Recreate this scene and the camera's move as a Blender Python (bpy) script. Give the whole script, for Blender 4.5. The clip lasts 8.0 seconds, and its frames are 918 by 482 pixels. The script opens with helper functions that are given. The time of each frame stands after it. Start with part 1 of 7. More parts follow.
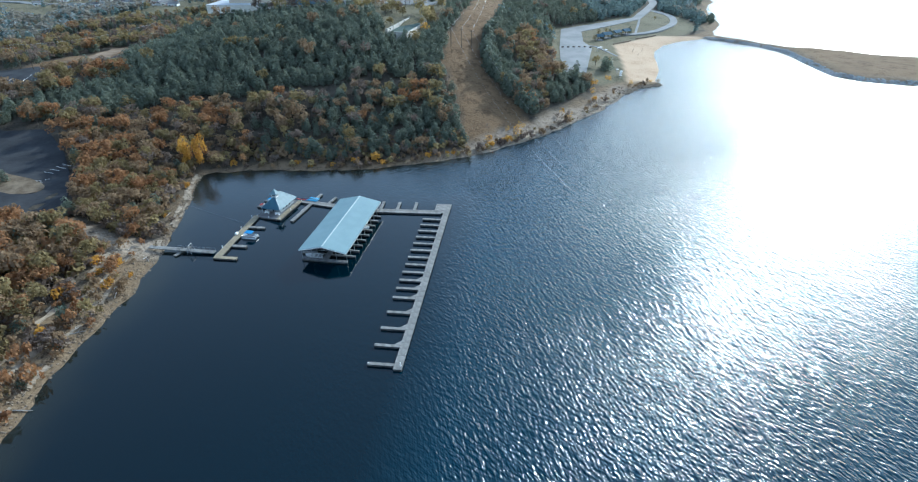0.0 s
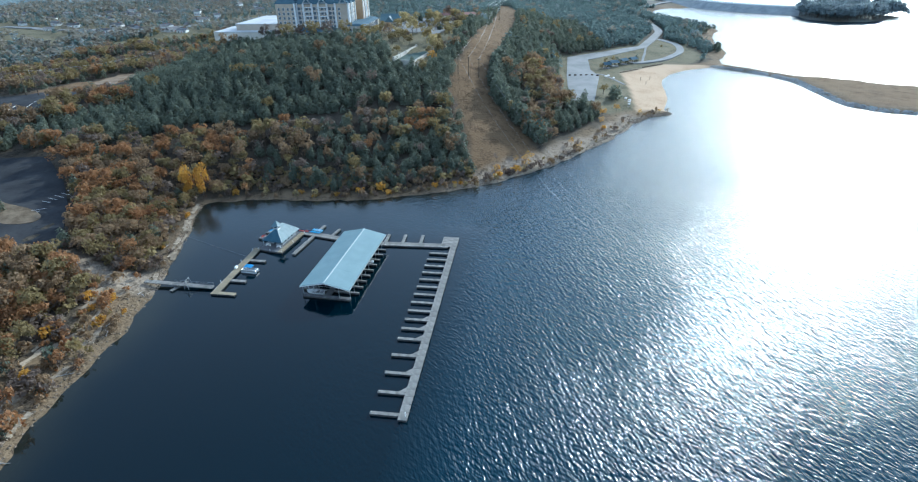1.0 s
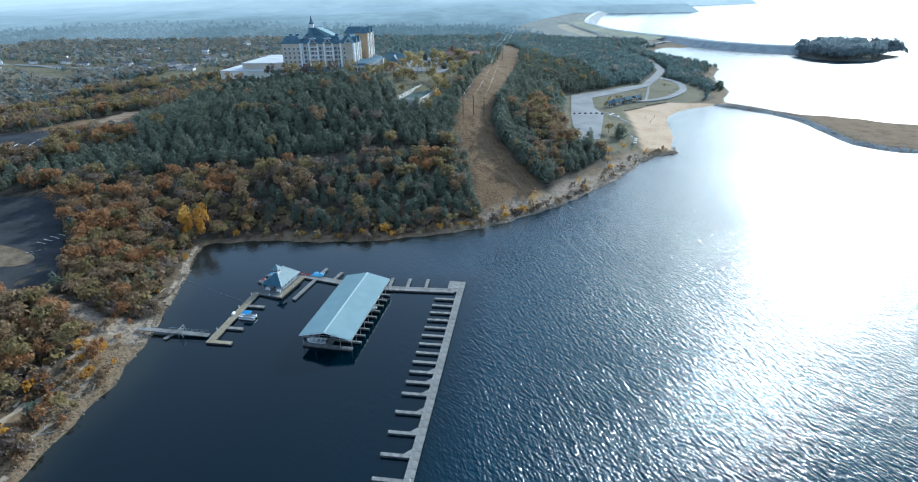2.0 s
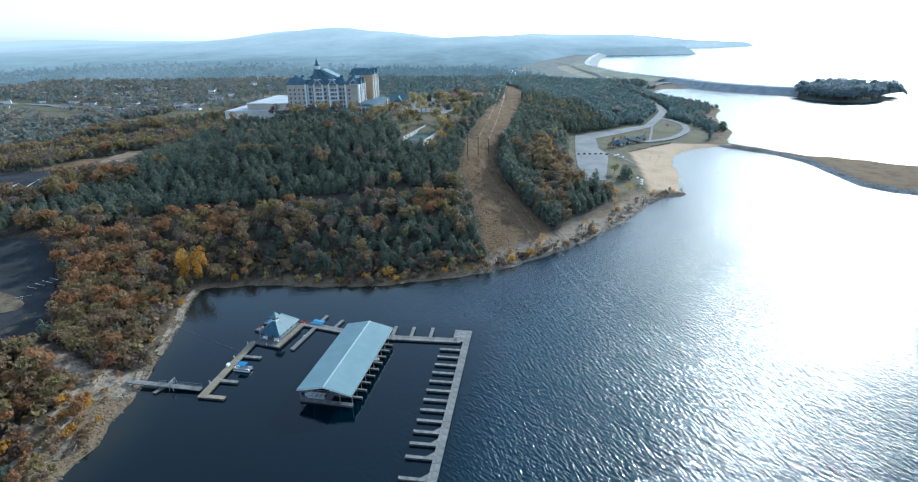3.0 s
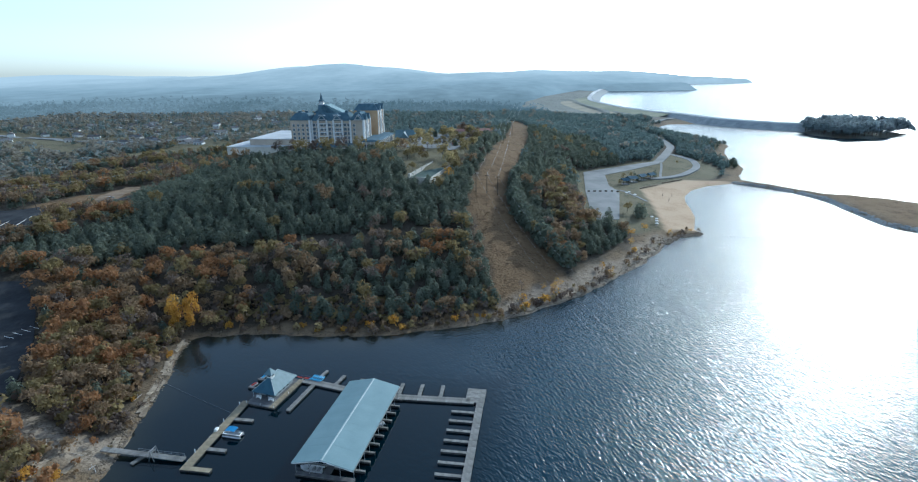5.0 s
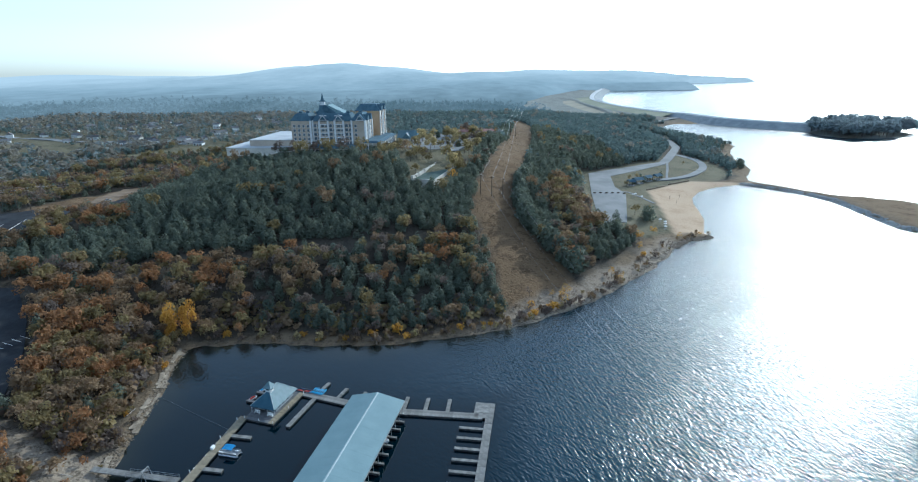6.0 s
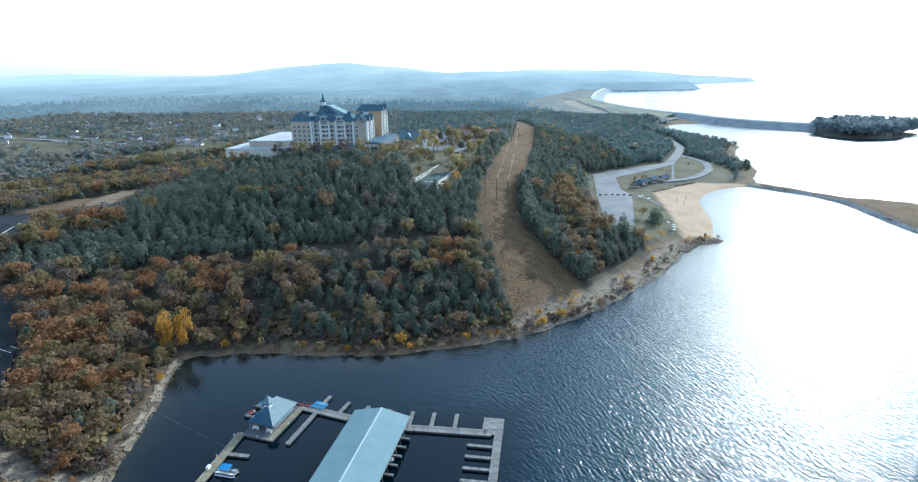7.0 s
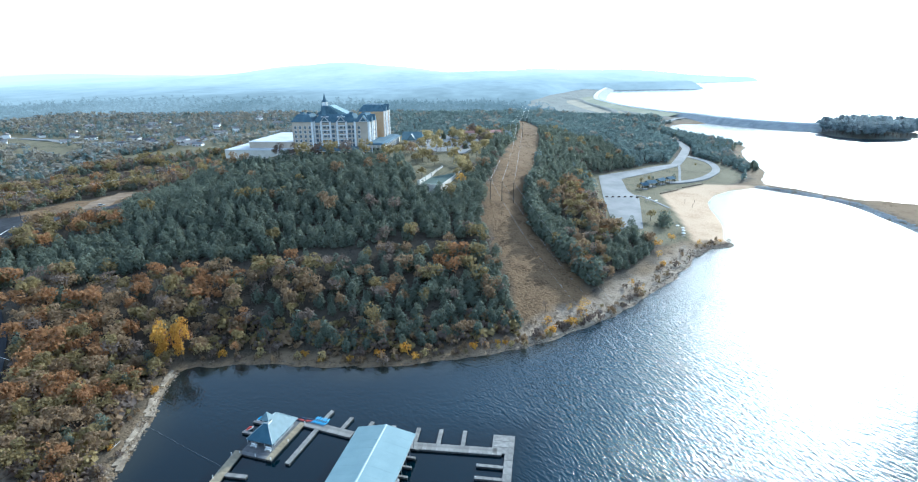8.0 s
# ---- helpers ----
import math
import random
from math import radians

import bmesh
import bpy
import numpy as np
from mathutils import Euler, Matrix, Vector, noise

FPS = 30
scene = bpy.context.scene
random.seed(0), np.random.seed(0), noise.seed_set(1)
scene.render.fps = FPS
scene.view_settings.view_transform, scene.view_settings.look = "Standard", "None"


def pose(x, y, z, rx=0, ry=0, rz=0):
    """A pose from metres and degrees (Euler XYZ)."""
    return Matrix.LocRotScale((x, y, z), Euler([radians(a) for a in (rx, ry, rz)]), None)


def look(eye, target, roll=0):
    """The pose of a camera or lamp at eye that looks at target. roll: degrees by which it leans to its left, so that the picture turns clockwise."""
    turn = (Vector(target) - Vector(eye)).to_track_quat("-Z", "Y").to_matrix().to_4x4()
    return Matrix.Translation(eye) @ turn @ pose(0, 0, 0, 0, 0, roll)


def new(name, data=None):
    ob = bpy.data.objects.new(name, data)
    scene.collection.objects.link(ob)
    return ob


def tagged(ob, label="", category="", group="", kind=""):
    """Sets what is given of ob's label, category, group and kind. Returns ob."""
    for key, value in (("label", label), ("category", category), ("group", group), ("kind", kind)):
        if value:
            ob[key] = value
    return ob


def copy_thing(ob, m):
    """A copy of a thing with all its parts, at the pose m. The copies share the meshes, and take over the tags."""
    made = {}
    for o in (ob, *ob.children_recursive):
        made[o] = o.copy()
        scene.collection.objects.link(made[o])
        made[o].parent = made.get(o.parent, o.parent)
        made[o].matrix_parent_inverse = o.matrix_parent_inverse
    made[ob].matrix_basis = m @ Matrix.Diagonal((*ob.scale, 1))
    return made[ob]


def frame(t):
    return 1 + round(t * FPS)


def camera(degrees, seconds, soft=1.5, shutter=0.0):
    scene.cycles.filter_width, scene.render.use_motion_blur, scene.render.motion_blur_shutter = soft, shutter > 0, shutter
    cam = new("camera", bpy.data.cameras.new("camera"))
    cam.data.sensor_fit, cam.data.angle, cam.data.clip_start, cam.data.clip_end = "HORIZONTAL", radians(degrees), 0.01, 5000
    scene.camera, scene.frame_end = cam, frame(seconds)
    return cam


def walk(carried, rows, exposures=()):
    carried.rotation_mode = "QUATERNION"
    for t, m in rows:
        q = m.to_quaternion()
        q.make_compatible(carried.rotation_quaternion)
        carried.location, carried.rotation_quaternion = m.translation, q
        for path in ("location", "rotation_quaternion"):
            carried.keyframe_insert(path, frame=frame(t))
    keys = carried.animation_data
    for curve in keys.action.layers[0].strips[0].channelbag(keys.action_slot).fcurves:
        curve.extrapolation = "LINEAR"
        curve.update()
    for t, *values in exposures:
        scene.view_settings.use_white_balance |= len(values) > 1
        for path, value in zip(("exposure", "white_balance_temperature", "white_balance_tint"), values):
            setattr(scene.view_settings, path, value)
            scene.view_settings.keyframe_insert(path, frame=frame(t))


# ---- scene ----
cam = camera(80.0, 8.0, soft=1.15)
PATH = [
    (0, (9.684, -42.676, 90.572), (9.707, -40.952, 89.56), -1.1),
    (0.5, (9.119, -38.501, 90.625), (9.134, -36.756, 89.648), -0.8),
    (1, (8.402, -34.57, 90.578), (8.414, -32.804, 89.639), -0.9),
    (1.5, (7.669, -30.864, 90.719), (7.678, -29.072, 89.832), -0.9),
    (3, (5.442, -19.564, 91.301), (5.445, -17.693, 90.594), -0.7),
    (3.5, (4.606, -15.961, 91.375), (4.608, -14.067, 90.734), -0.6),
    (4, (3.8, -12.303, 91.314), (3.8, -10.393, 90.721), -0.5),
    (4.5, (2.981, -8.613, 91.225), (2.98, -6.704, 90.631), -0.5),
    (6, (0.255, 2.583, 91.275), (0.249, 4.492, 90.678), -0.6),
    (6.5, (-0.708, 6.155, 91.315), (-0.715, 8.064, 90.717), -0.5),
    (7, (-1.718, 9.774, 91.381), (-1.725, 11.682, 90.783), -0.6),
    (7.5, (-2.691, 13.34, 91.473), (-2.7, 15.248, 90.874), -0.5),
    (8, (-3.62, 17.211, 91.504), (-3.631, 19.119, 90.904), -0.6),
]
EXPOSURES = [(0, 0.58, 5330, 0), (1.5, 0.5, 5330, 0), (3, 0.36, 5330, 0), (4, 0.2, 5330, 0), (4.5, 0.02, 5330, 0), (6, 0.1, 5330, 0), (6.5, 0.28, 5330, 0), (7, 0.52, 5330, 0), (7.5, 0.8, 5330, 0), (8, 0.9, 5330, 0)]
walk(cam, [(t, look(eye, target, roll)) for t, eye, target, roll in PATH], EXPOSURES)

# ---- light ----
SUN_AZ, SUN_EL = 37.5, 23.0
world = bpy.data.worlds.new("sky")
scene.world = world
world.use_nodes = True
wn, wl = world.node_tree.nodes, world.node_tree.links
sky = wn.new("ShaderNodeTexSky")
sky.sky_type, sky.sun_disc = "NISHITA", False
sky.sun_elevation, sky.sun_rotation = radians(SUN_EL), radians(SUN_AZ)
sky.altitude, sky.air_density, sky.dust_density, sky.ozone_density = 250, 1.0, 1.0, 2.0
veil = wn.new("ShaderNodeMix")  # white lowland haze over the clear sky
veil.data_type, veil.blend_type = "RGBA", "ADD"
veil.inputs["Factor"].default_value = 1.0
haze = wn.new("ShaderNodeTexSky")
haze.sky_type, haze.turbidity, haze.ground_albedo = "HOSEK_WILKIE", 3.6, 0.5
haze.sun_direction = (math.sin(radians(SUN_AZ)) * math.cos(radians(SUN_EL)), math.cos(radians(SUN_AZ)) * math.cos(radians(SUN_EL)), math.sin(radians(SUN_EL)))
gain = wn.new("ShaderNodeMix")
gain.data_type, gain.blend_type = "RGBA", "MULTIPLY"
gain.inputs["Factor"].default_value = 1.0
gain.inputs["B"].default_value = (3.3, 3.2, 3.15, 1)
wl.new(haze.outputs[0], gain.inputs["A"])
wl.new(gain.outputs["Result"], veil.inputs["B"])
wl.new(sky.outputs[0], veil.inputs["A"])
pale = wn.new("ShaderNodeHueSaturation")  # milky autumn air
pale.inputs["Saturation"].default_value = 0.52
tint = wn.new("ShaderNodeMix")
tint.data_type, tint.blend_type = "RGBA", "MULTIPLY"
tint.inputs["Factor"].default_value = 1.0
tint.inputs["B"].default_value = (0.94, 1.0, 1.06, 1)
wl.new(veil.outputs["Result"], pale.inputs["Color"])
wl.new(pale.outputs[0], tint.inputs["A"])
wl.new(tint.outputs["Result"], wn["Background"].inputs[0])
wn["Background"].inputs[1].default_value = 0.2
sun = new("sun", bpy.data.lights.new("sun", "SUN"))
sun.data.energy, sun.data.angle, sun.data.color = 3.5, radians(0.6), (1.0, 0.93, 0.82)
sun_dir = Vector((math.sin(radians(SUN_AZ)) * math.cos(radians(SUN_EL)), math.cos(radians(SUN_AZ)) * math.cos(radians(SUN_EL)), math.sin(radians(SUN_EL))))
sun.matrix_world = look((0, 0, 300), Vector((0, 0, 300)) - sun_dir)


# ---- materials ----
def mat(name, dark, light, scale=1.0, rough=0.7, metal=0.0, bump=0.0, bump_scale=8.0, fine=6.0, spread=0.18, each=0.0, coat=0.0):
    """Two colours mixed by a coarse and a fine noise at object scale, with relief and uneven gloss."""
    m = bpy.data.materials.new(name)
    m.use_nodes = True
    n, l = m.node_tree.nodes, m.node_tree.links
    b = n["Principled BSDF"]
    tc = n.new("ShaderNodeTexCoord")
    coarse, grain = n.new("ShaderNodeTexNoise"), n.new("ShaderNodeTexNoise")
    coarse.inputs["Scale"].default_value, coarse.inputs["Detail"].default_value = scale, 5
    grain.inputs["Scale"].default_value, grain.inputs["Detail"].default_value = scale * fine, 3
    for t in (coarse, grain):
        l.new(tc.outputs["Object"], t.inputs["Vector"])
    mix = n.new("ShaderNodeMath")
    mix.operation = "MULTIPLY_ADD"
    mix.inputs[1].default_value = 0.35
    l.new(grain.outputs[0], mix.inputs[0])
    l.new(coarse.outputs[0], mix.inputs[2])
    ramp = n.new("ShaderNodeValToRGB")
    ramp.color_ramp.elements[0].position, ramp.color_ramp.elements[1].position = 0.675 - spread, 0.675 + spread
    ramp.color_ramp.elements[0].color, ramp.color_ramp.elements[1].color = (*dark, 1), (*light, 1)
    l.new(mix.outputs[0], ramp.inputs[0])
    out = ramp.outputs[0]
    if each:
        info, hsv, rng = n.new("ShaderNodeObjectInfo"), n.new("ShaderNodeHueSaturation"), n.new("ShaderNodeMapRange")
        rng.inputs["To Min"].default_value, rng.inputs["To Max"].default_value = 1 - each, 1 + each
        l.new(info.outputs["Random"], rng.inputs["Value"])
        l.new(rng.outputs[0], hsv.inputs["Value"])
        l.new(out, hsv.inputs["Color"])
        out = hsv.outputs[0]
    l.new(out, b.inputs["Base Color"])
    b.inputs["Roughness"].default_value, b.inputs["Metallic"].default_value = rough, metal
    b.inputs["Specular IOR Level"].default_value = 0.5 if rough < 0.8 else 0.15
    b.inputs["Coat Weight"].default_value = coat
    if bump:
        bp, bn = n.new("ShaderNodeBump"), n.new("ShaderNodeTexNoise")
        bn.inputs["Scale"].default_value, bn.inputs["Detail"].default_value = bump_scale, 4
        l.new(tc.outputs["Object"], bn.inputs["Vector"])
        l.new(bn.outputs[0], bp.inputs["Height"])
        bp.inputs["Strength"].default_value, bp.inputs["Distance"].default_value = 1.0, bump
        l.new(bp.outputs[0], b.inputs["Normal"])
    return m


def leaf_mat(name, c0, c1, c2, tree=0.13):
    """Foliage: tone by tree-sized noise, by leaf clump and by tree; some light passes through."""
    m = bpy.data.materials.new(name)
    m.use_nodes = True
    n, l = m.node_tree.nodes, m.node_tree.links
    b, geo, info = n["Principled BSDF"], n.new("ShaderNodeNewGeometry"), n.new("ShaderNodeObjectInfo")
    big = n.new("ShaderNodeTexNoise")
    big.inputs["Scale"].default_value, big.inputs["Detail"].default_value = tree, 2
    l.new(geo.outputs["Position"], big.inputs["Vector"])
    a, c, d = (n.new("ShaderNodeMath") for _ in range(3))
    a.operation = c.operation = d.operation = "MULTIPLY_ADD"
    a.inputs[1].default_value, a.inputs[2].default_value = 1.15, -0.2
    l.new(big.outputs[0], a.inputs[0])
    c.inputs[1].default_value = 0.2
    l.new(geo.outputs["Random Per Island"], c.inputs[0])
    l.new(a.outputs[0], c.inputs[2])
    d.inputs[1].default_value = 0.3
    l.new(info.outputs["Random"], d.inputs[0])
    l.new(c.outputs[0], d.inputs[2])
    ramp = n.new("ShaderNodeValToRGB")
    ramp.color_ramp.elements[0].position, ramp.color_ramp.elements[1].position = 0.1, 0.95
    ramp.color_ramp.elements[0].color, ramp.color_ramp.elements[1].color = (*c0, 1), (*c2, 1)
    ramp.color_ramp.elements.new(0.5).color = (*c1, 1)
    l.new(d.outputs[0], ramp.inputs[0])
    l.new(ramp.outputs[0], b.inputs["Base Color"])
    b.inputs["Roughness"].default_value = 0.75
    b.inputs["Specular IOR Level"].default_value = 0.2
    tr, mx = n.new("ShaderNodeBsdfTranslucent"), n.new("ShaderNodeMixShader")
    l.new(ramp.outputs[0], tr.inputs[0])
    mx.inputs[0].default_value = 0.5
    l.new(b.outputs[0], mx.inputs[1])
    l.new(tr.outputs[0], mx.inputs[2])
    l.new(mx.outputs[0], n["Material Output"].inputs["Surface"])
    return m


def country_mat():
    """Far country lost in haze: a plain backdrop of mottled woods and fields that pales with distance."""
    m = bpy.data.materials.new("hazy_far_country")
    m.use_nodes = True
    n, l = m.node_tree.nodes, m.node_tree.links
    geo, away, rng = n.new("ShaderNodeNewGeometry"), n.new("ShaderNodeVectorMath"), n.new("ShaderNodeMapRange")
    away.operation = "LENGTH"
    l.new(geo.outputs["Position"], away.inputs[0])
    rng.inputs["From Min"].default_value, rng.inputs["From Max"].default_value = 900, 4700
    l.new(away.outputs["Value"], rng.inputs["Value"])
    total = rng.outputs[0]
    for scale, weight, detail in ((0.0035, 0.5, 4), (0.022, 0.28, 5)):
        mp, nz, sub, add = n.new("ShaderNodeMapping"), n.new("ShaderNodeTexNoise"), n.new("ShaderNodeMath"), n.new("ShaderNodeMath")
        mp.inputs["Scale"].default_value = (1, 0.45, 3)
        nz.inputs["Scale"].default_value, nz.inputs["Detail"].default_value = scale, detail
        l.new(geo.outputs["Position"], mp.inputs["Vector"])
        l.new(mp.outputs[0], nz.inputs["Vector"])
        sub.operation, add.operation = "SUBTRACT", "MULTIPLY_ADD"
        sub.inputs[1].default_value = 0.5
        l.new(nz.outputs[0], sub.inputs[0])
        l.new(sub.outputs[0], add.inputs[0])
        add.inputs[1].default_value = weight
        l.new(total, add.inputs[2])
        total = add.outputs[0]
    # haze painted into the glow: dark slate nearby, pale blue-grey far off
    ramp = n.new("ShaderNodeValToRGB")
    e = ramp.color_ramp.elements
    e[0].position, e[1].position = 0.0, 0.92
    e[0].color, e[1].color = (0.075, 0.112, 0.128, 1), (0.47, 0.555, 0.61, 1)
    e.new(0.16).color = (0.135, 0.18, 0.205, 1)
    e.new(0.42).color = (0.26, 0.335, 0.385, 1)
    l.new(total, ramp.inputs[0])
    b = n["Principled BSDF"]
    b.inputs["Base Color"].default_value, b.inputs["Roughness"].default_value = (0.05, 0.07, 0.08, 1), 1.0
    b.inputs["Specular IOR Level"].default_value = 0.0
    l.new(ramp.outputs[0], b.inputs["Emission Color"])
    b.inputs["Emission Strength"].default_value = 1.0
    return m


def ground_mat():
    """Leaf litter, with shore gravel, beach sand and dry meadow where the ground's own masks say so."""
    m = bpy.data.materials.new("ground")
    m.use_nodes = True
    n, l = m.node_tree.nodes, m.node_tree.links
    b, geo = n["Principled BSDF"], n.new("ShaderNodeNewGeometry")
    out = None
    for key, dark, light, scale, fine in (("", (0.03, 0.027, 0.022), (0.08, 0.068, 0.052), 0.15, 1.4),
                                          ("meadow", (0.088, 0.055, 0.03), (0.175, 0.115, 0.064), 0.16, 0.9),
                                          ("lawn", (0.075, 0.073, 0.045), (0.16, 0.142, 0.09), 0.08, 0.8),
                                          ("gravel", (0.06, 0.042, 0.026), (0.20, 0.145, 0.09), 0.45, 2.2),
                                          ("shingle", (0.115, 0.092, 0.068), (0.31, 0.255, 0.195), 0.35, 1.6),
                                          ("dam", (0.13, 0.14, 0.125), (0.21, 0.22, 0.20), 0.03, 0.4),
                                          ("sand", (0.40, 0.275, 0.17), (0.52, 0.38, 0.255), 0.06, 1.0)):
        nz, nf, ad, ramp = n.new("ShaderNodeTexNoise"), n.new("ShaderNodeTexNoise"), n.new("ShaderNodeMath"), n.new("ShaderNodeValToRGB")
        nz.inputs["Scale"].default_value, nz.inputs["Detail"].default_value = scale, 6
        nf.inputs["Scale"].default_value, nf.inputs["Detail"].default_value = fine, 4
        for t in (nz, nf):
            l.new(geo.outputs["Position"], t.inputs["Vector"])
        ad.operation = "ADD"
        l.new(nz.outputs[0], ad.inputs[0])
        l.new(nf.outputs[0], ad.inputs[1])
        ramp.color_ramp.elements[0].color, ramp.color_ramp.elements[1].color = (*dark, 1), (*light, 1)
        l.new(ad.outputs[0], ramp.inputs[0])
        ramp.color_ramp.elements[0].position, ramp.color_ramp.elements[1].position = 0.75, 1.0
        if not key:
            out = ramp.outputs[0]
            continue
        at, mx = n.new("ShaderNodeAttribute"), n.new("ShaderNodeMix")
        at.attribute_name, mx.data_type = key, "RGBA"
        l.new(at.outputs["Fac"], mx.inputs["Factor"])
        l.new(out, mx.inputs["A"])
        l.new(ramp.outputs[0], mx.inputs["B"])
        out = mx.outputs["Result"]
    l.new(out, b.inputs["Base Color"])
    b.inputs["Roughness"].default_value = 0.95
    b.inputs["Specular IOR Level"].default_value = 0.1
    bn, bp = n.new("ShaderNodeTexNoise"), n.new("ShaderNodeBump")
    bn.inputs["Scale"].default_value, bn.inputs["Detail"].default_value = 0.9, 6
    l.new(geo.outputs["Position"], bn.inputs["Vector"])
    l.new(bn.outputs[0], bp.inputs["Height"])
    bp.inputs["Strength"].default_value, bp.inputs["Distance"].default_value = 1.0, 0.5
    l.new(bp.outputs[0], b.inputs["Normal"])
    return m


def water_mat():
    """Deep lake water under a light wind: ripples in crossing trains, calmer in the sheltered cove."""
    m = bpy.data.materials.new("lake_water")
    m.use_nodes = True
    n, l = m.node_tree.nodes, m.node_tree.links
    b, geo = n["Principled BSDF"], n.new("ShaderNodeNewGeometry")
    silt, tone = n.new("ShaderNodeAttribute"), n.new("ShaderNodeMix")  # brown silt shows where the lake is shallow
    silt.attribute_name, tone.data_type = "shallow", "RGBA"
    tone.inputs["B"].default_value = (0.016, 0.019, 0.015, 1)
    body = n.new("ShaderNodeMix")  # green-blue base colour painted in for light rising through open-water wave faces
    body.data_type = "RGBA"
    body.inputs["A"].default_value, body.inputs["B"].default_value = (0.0001, 0.005, 0.009, 1), (0.0002, 0.022, 0.039, 1)
    l.new(body.outputs["Result"], tone.inputs["A"])
    l.new(silt.outputs["Fac"], tone.inputs["Factor"])
    l.new(tone.outputs["Result"], b.inputs["Base Color"])
    b.inputs["IOR"].default_value = 1.333
    height = None
    for turn, run, wave, weight, detail in ((-80, 2.3, 0.72, 1.0, 1.5), (-46, 1.9, 0.68, 0.85, 1.5), (-64, 0.9, 0.42, 0.3, 1), (-74, 7.0, 2.6, 0.5, 1)):
        mp, nz, mu = n.new("ShaderNodeMapping"), n.new("ShaderNodeTexNoise"), n.new("ShaderNodeMath")
        mp.vector_type = "TEXTURE"  # turned first, so that the crests lie across the wind
        mp.inputs["Rotation"].default_value = (0, 0, radians(turn))
        mp.inputs["Scale"].default_value = (run, wave, 1)
        l.new(geo.outputs["Position"], mp.inputs["Vector"])
        l.new(mp.outputs[0], nz.inputs["Vector"])
        nz.inputs["Scale"].default_value, nz.inputs["Detail"].default_value = 1.0, detail
        mu.operation = "MULTIPLY_ADD"
        mu.inputs[1].default_value = weight
        l.new(nz.outputs[0], mu.inputs[0])
        if height:
            l.new(height, mu.inputs[2])
        else:
            mu.inputs[2].default_value = 0.0
        height = mu.outputs[0]
    sep, wind, gust, ws = n.new("ShaderNodeSeparateXYZ"), n.new("ShaderNodeMapRange"), n.new("ShaderNodeTexNoise"), n.new("ShaderNodeMath")
    l.new(geo.outputs["Position"], sep.inputs[0])
    lee = n.new("ShaderNodeMath")  # the hill shelters the north of the cove
    lee.operation = "MULTIPLY_ADD"
    lee.inputs[1].default_value = -0.35
    l.new(sep.outputs[1], lee.inputs[0])
    l.new(sep.outputs[0], lee.inputs[2])
    wind.interpolation_type = "SMOOTHSTEP"
    wind.inputs["From Min"].default_value, wind.inputs["From Max"].default_value = -95, -8
    wind.inputs["To Min"].default_value, wind.inputs["To Max"].default_value = 0.2, 1.0
    l.new(lee.outputs[0], wind.inputs["Value"])
    berth, north, calm, lull = n.new("ShaderNodeMath"), n.new("ShaderNodeMapRange"), n.new("ShaderNodeMapRange"), n.new("ShaderNodeMath")
    berth.operation = "MULTIPLY_ADD"  # the long dock breaks the waves before the slips
    berth.inputs[1].default_value = -0.148
    l.new(sep.outputs[1], berth.inputs[0])
    l.new(sep.outputs[0], berth.inputs[2])
    calm.inputs["From Min"].default_value, calm.inputs["From Max"].default_value = -14.0, 3.0
    calm.inputs["To Min"].default_value, calm.inputs["To Max"].default_value = 0.2, 1.0
    l.new(berth.outputs[0], calm.inputs["Value"])
    north.inputs["From Min"].default_value, north.inputs["From Max"].default_value = 132, 150
    l.new(sep.outputs[1], north.inputs["Value"])
    lull.operation = "MAXIMUM"
    l.new(calm.outputs[0], lull.inputs[0])
    l.new(north.outputs[0], lull.inputs[1])
    south, open_ = n.new("ShaderNodeMapRange"), n.new("ShaderNodeMath")
    south.inputs["From Min"].default_value, south.inputs["From Max"].default_value = 30, -70
    l.new(sep.outputs[1], south.inputs["Value"])
    open_.operation = "MAXIMUM"
    l.new(lull.outputs[0], open_.inputs[0])
    l.new(south.outputs[0], open_.inputs[1])
    breeze = n.new("ShaderNodeMath")
    breeze.operation = "MULTIPLY"
    l.new(wind.outputs[0], breeze.inputs[0])
    l.new(open_.outputs[0], breeze.inputs[1])
    l.new(breeze.outputs[0], body.inputs["Factor"])
    gust.inputs["Scale"].default_value, gust.inputs["Detail"].default_value = 0.018, 3
    l.new(geo.outputs["Position"], gust.inputs["Vector"])
    gm = n.new("ShaderNodeMapRange")
    gm.inputs["From Min"].default_value, gm.inputs["From Max"].default_value = 0.3, 0.7
    gm.inputs["To Min"].default_value, gm.inputs["To Max"].default_value = 0.65, 1.15
    l.new(gust.outputs[0], gm.inputs["Value"])
    ws.operation = "MULTIPLY"
    l.new(breeze.outputs[0], ws.inputs[0])
    l.new(gm.outputs[0], ws.inputs[1])
    rr = n.new("ShaderNodeMapRange")  # capillary ripples too small to model roughen the windy water
    rr.inputs["From Min"].default_value, rr.inputs["From Max"].default_value = 0.15, 0.9
    rr.inputs["To Min"].default_value, rr.inputs["To Max"].default_value = 0.07, 0.135
    l.new(ws.outputs[0], rr.inputs["Value"])
    chop, rough = n.new("ShaderNodeMapRange"), n.new("ShaderNodeMath")  # shorter, choppier water towards the open lake
    chop.interpolation_type = "SMOOTHSTEP"
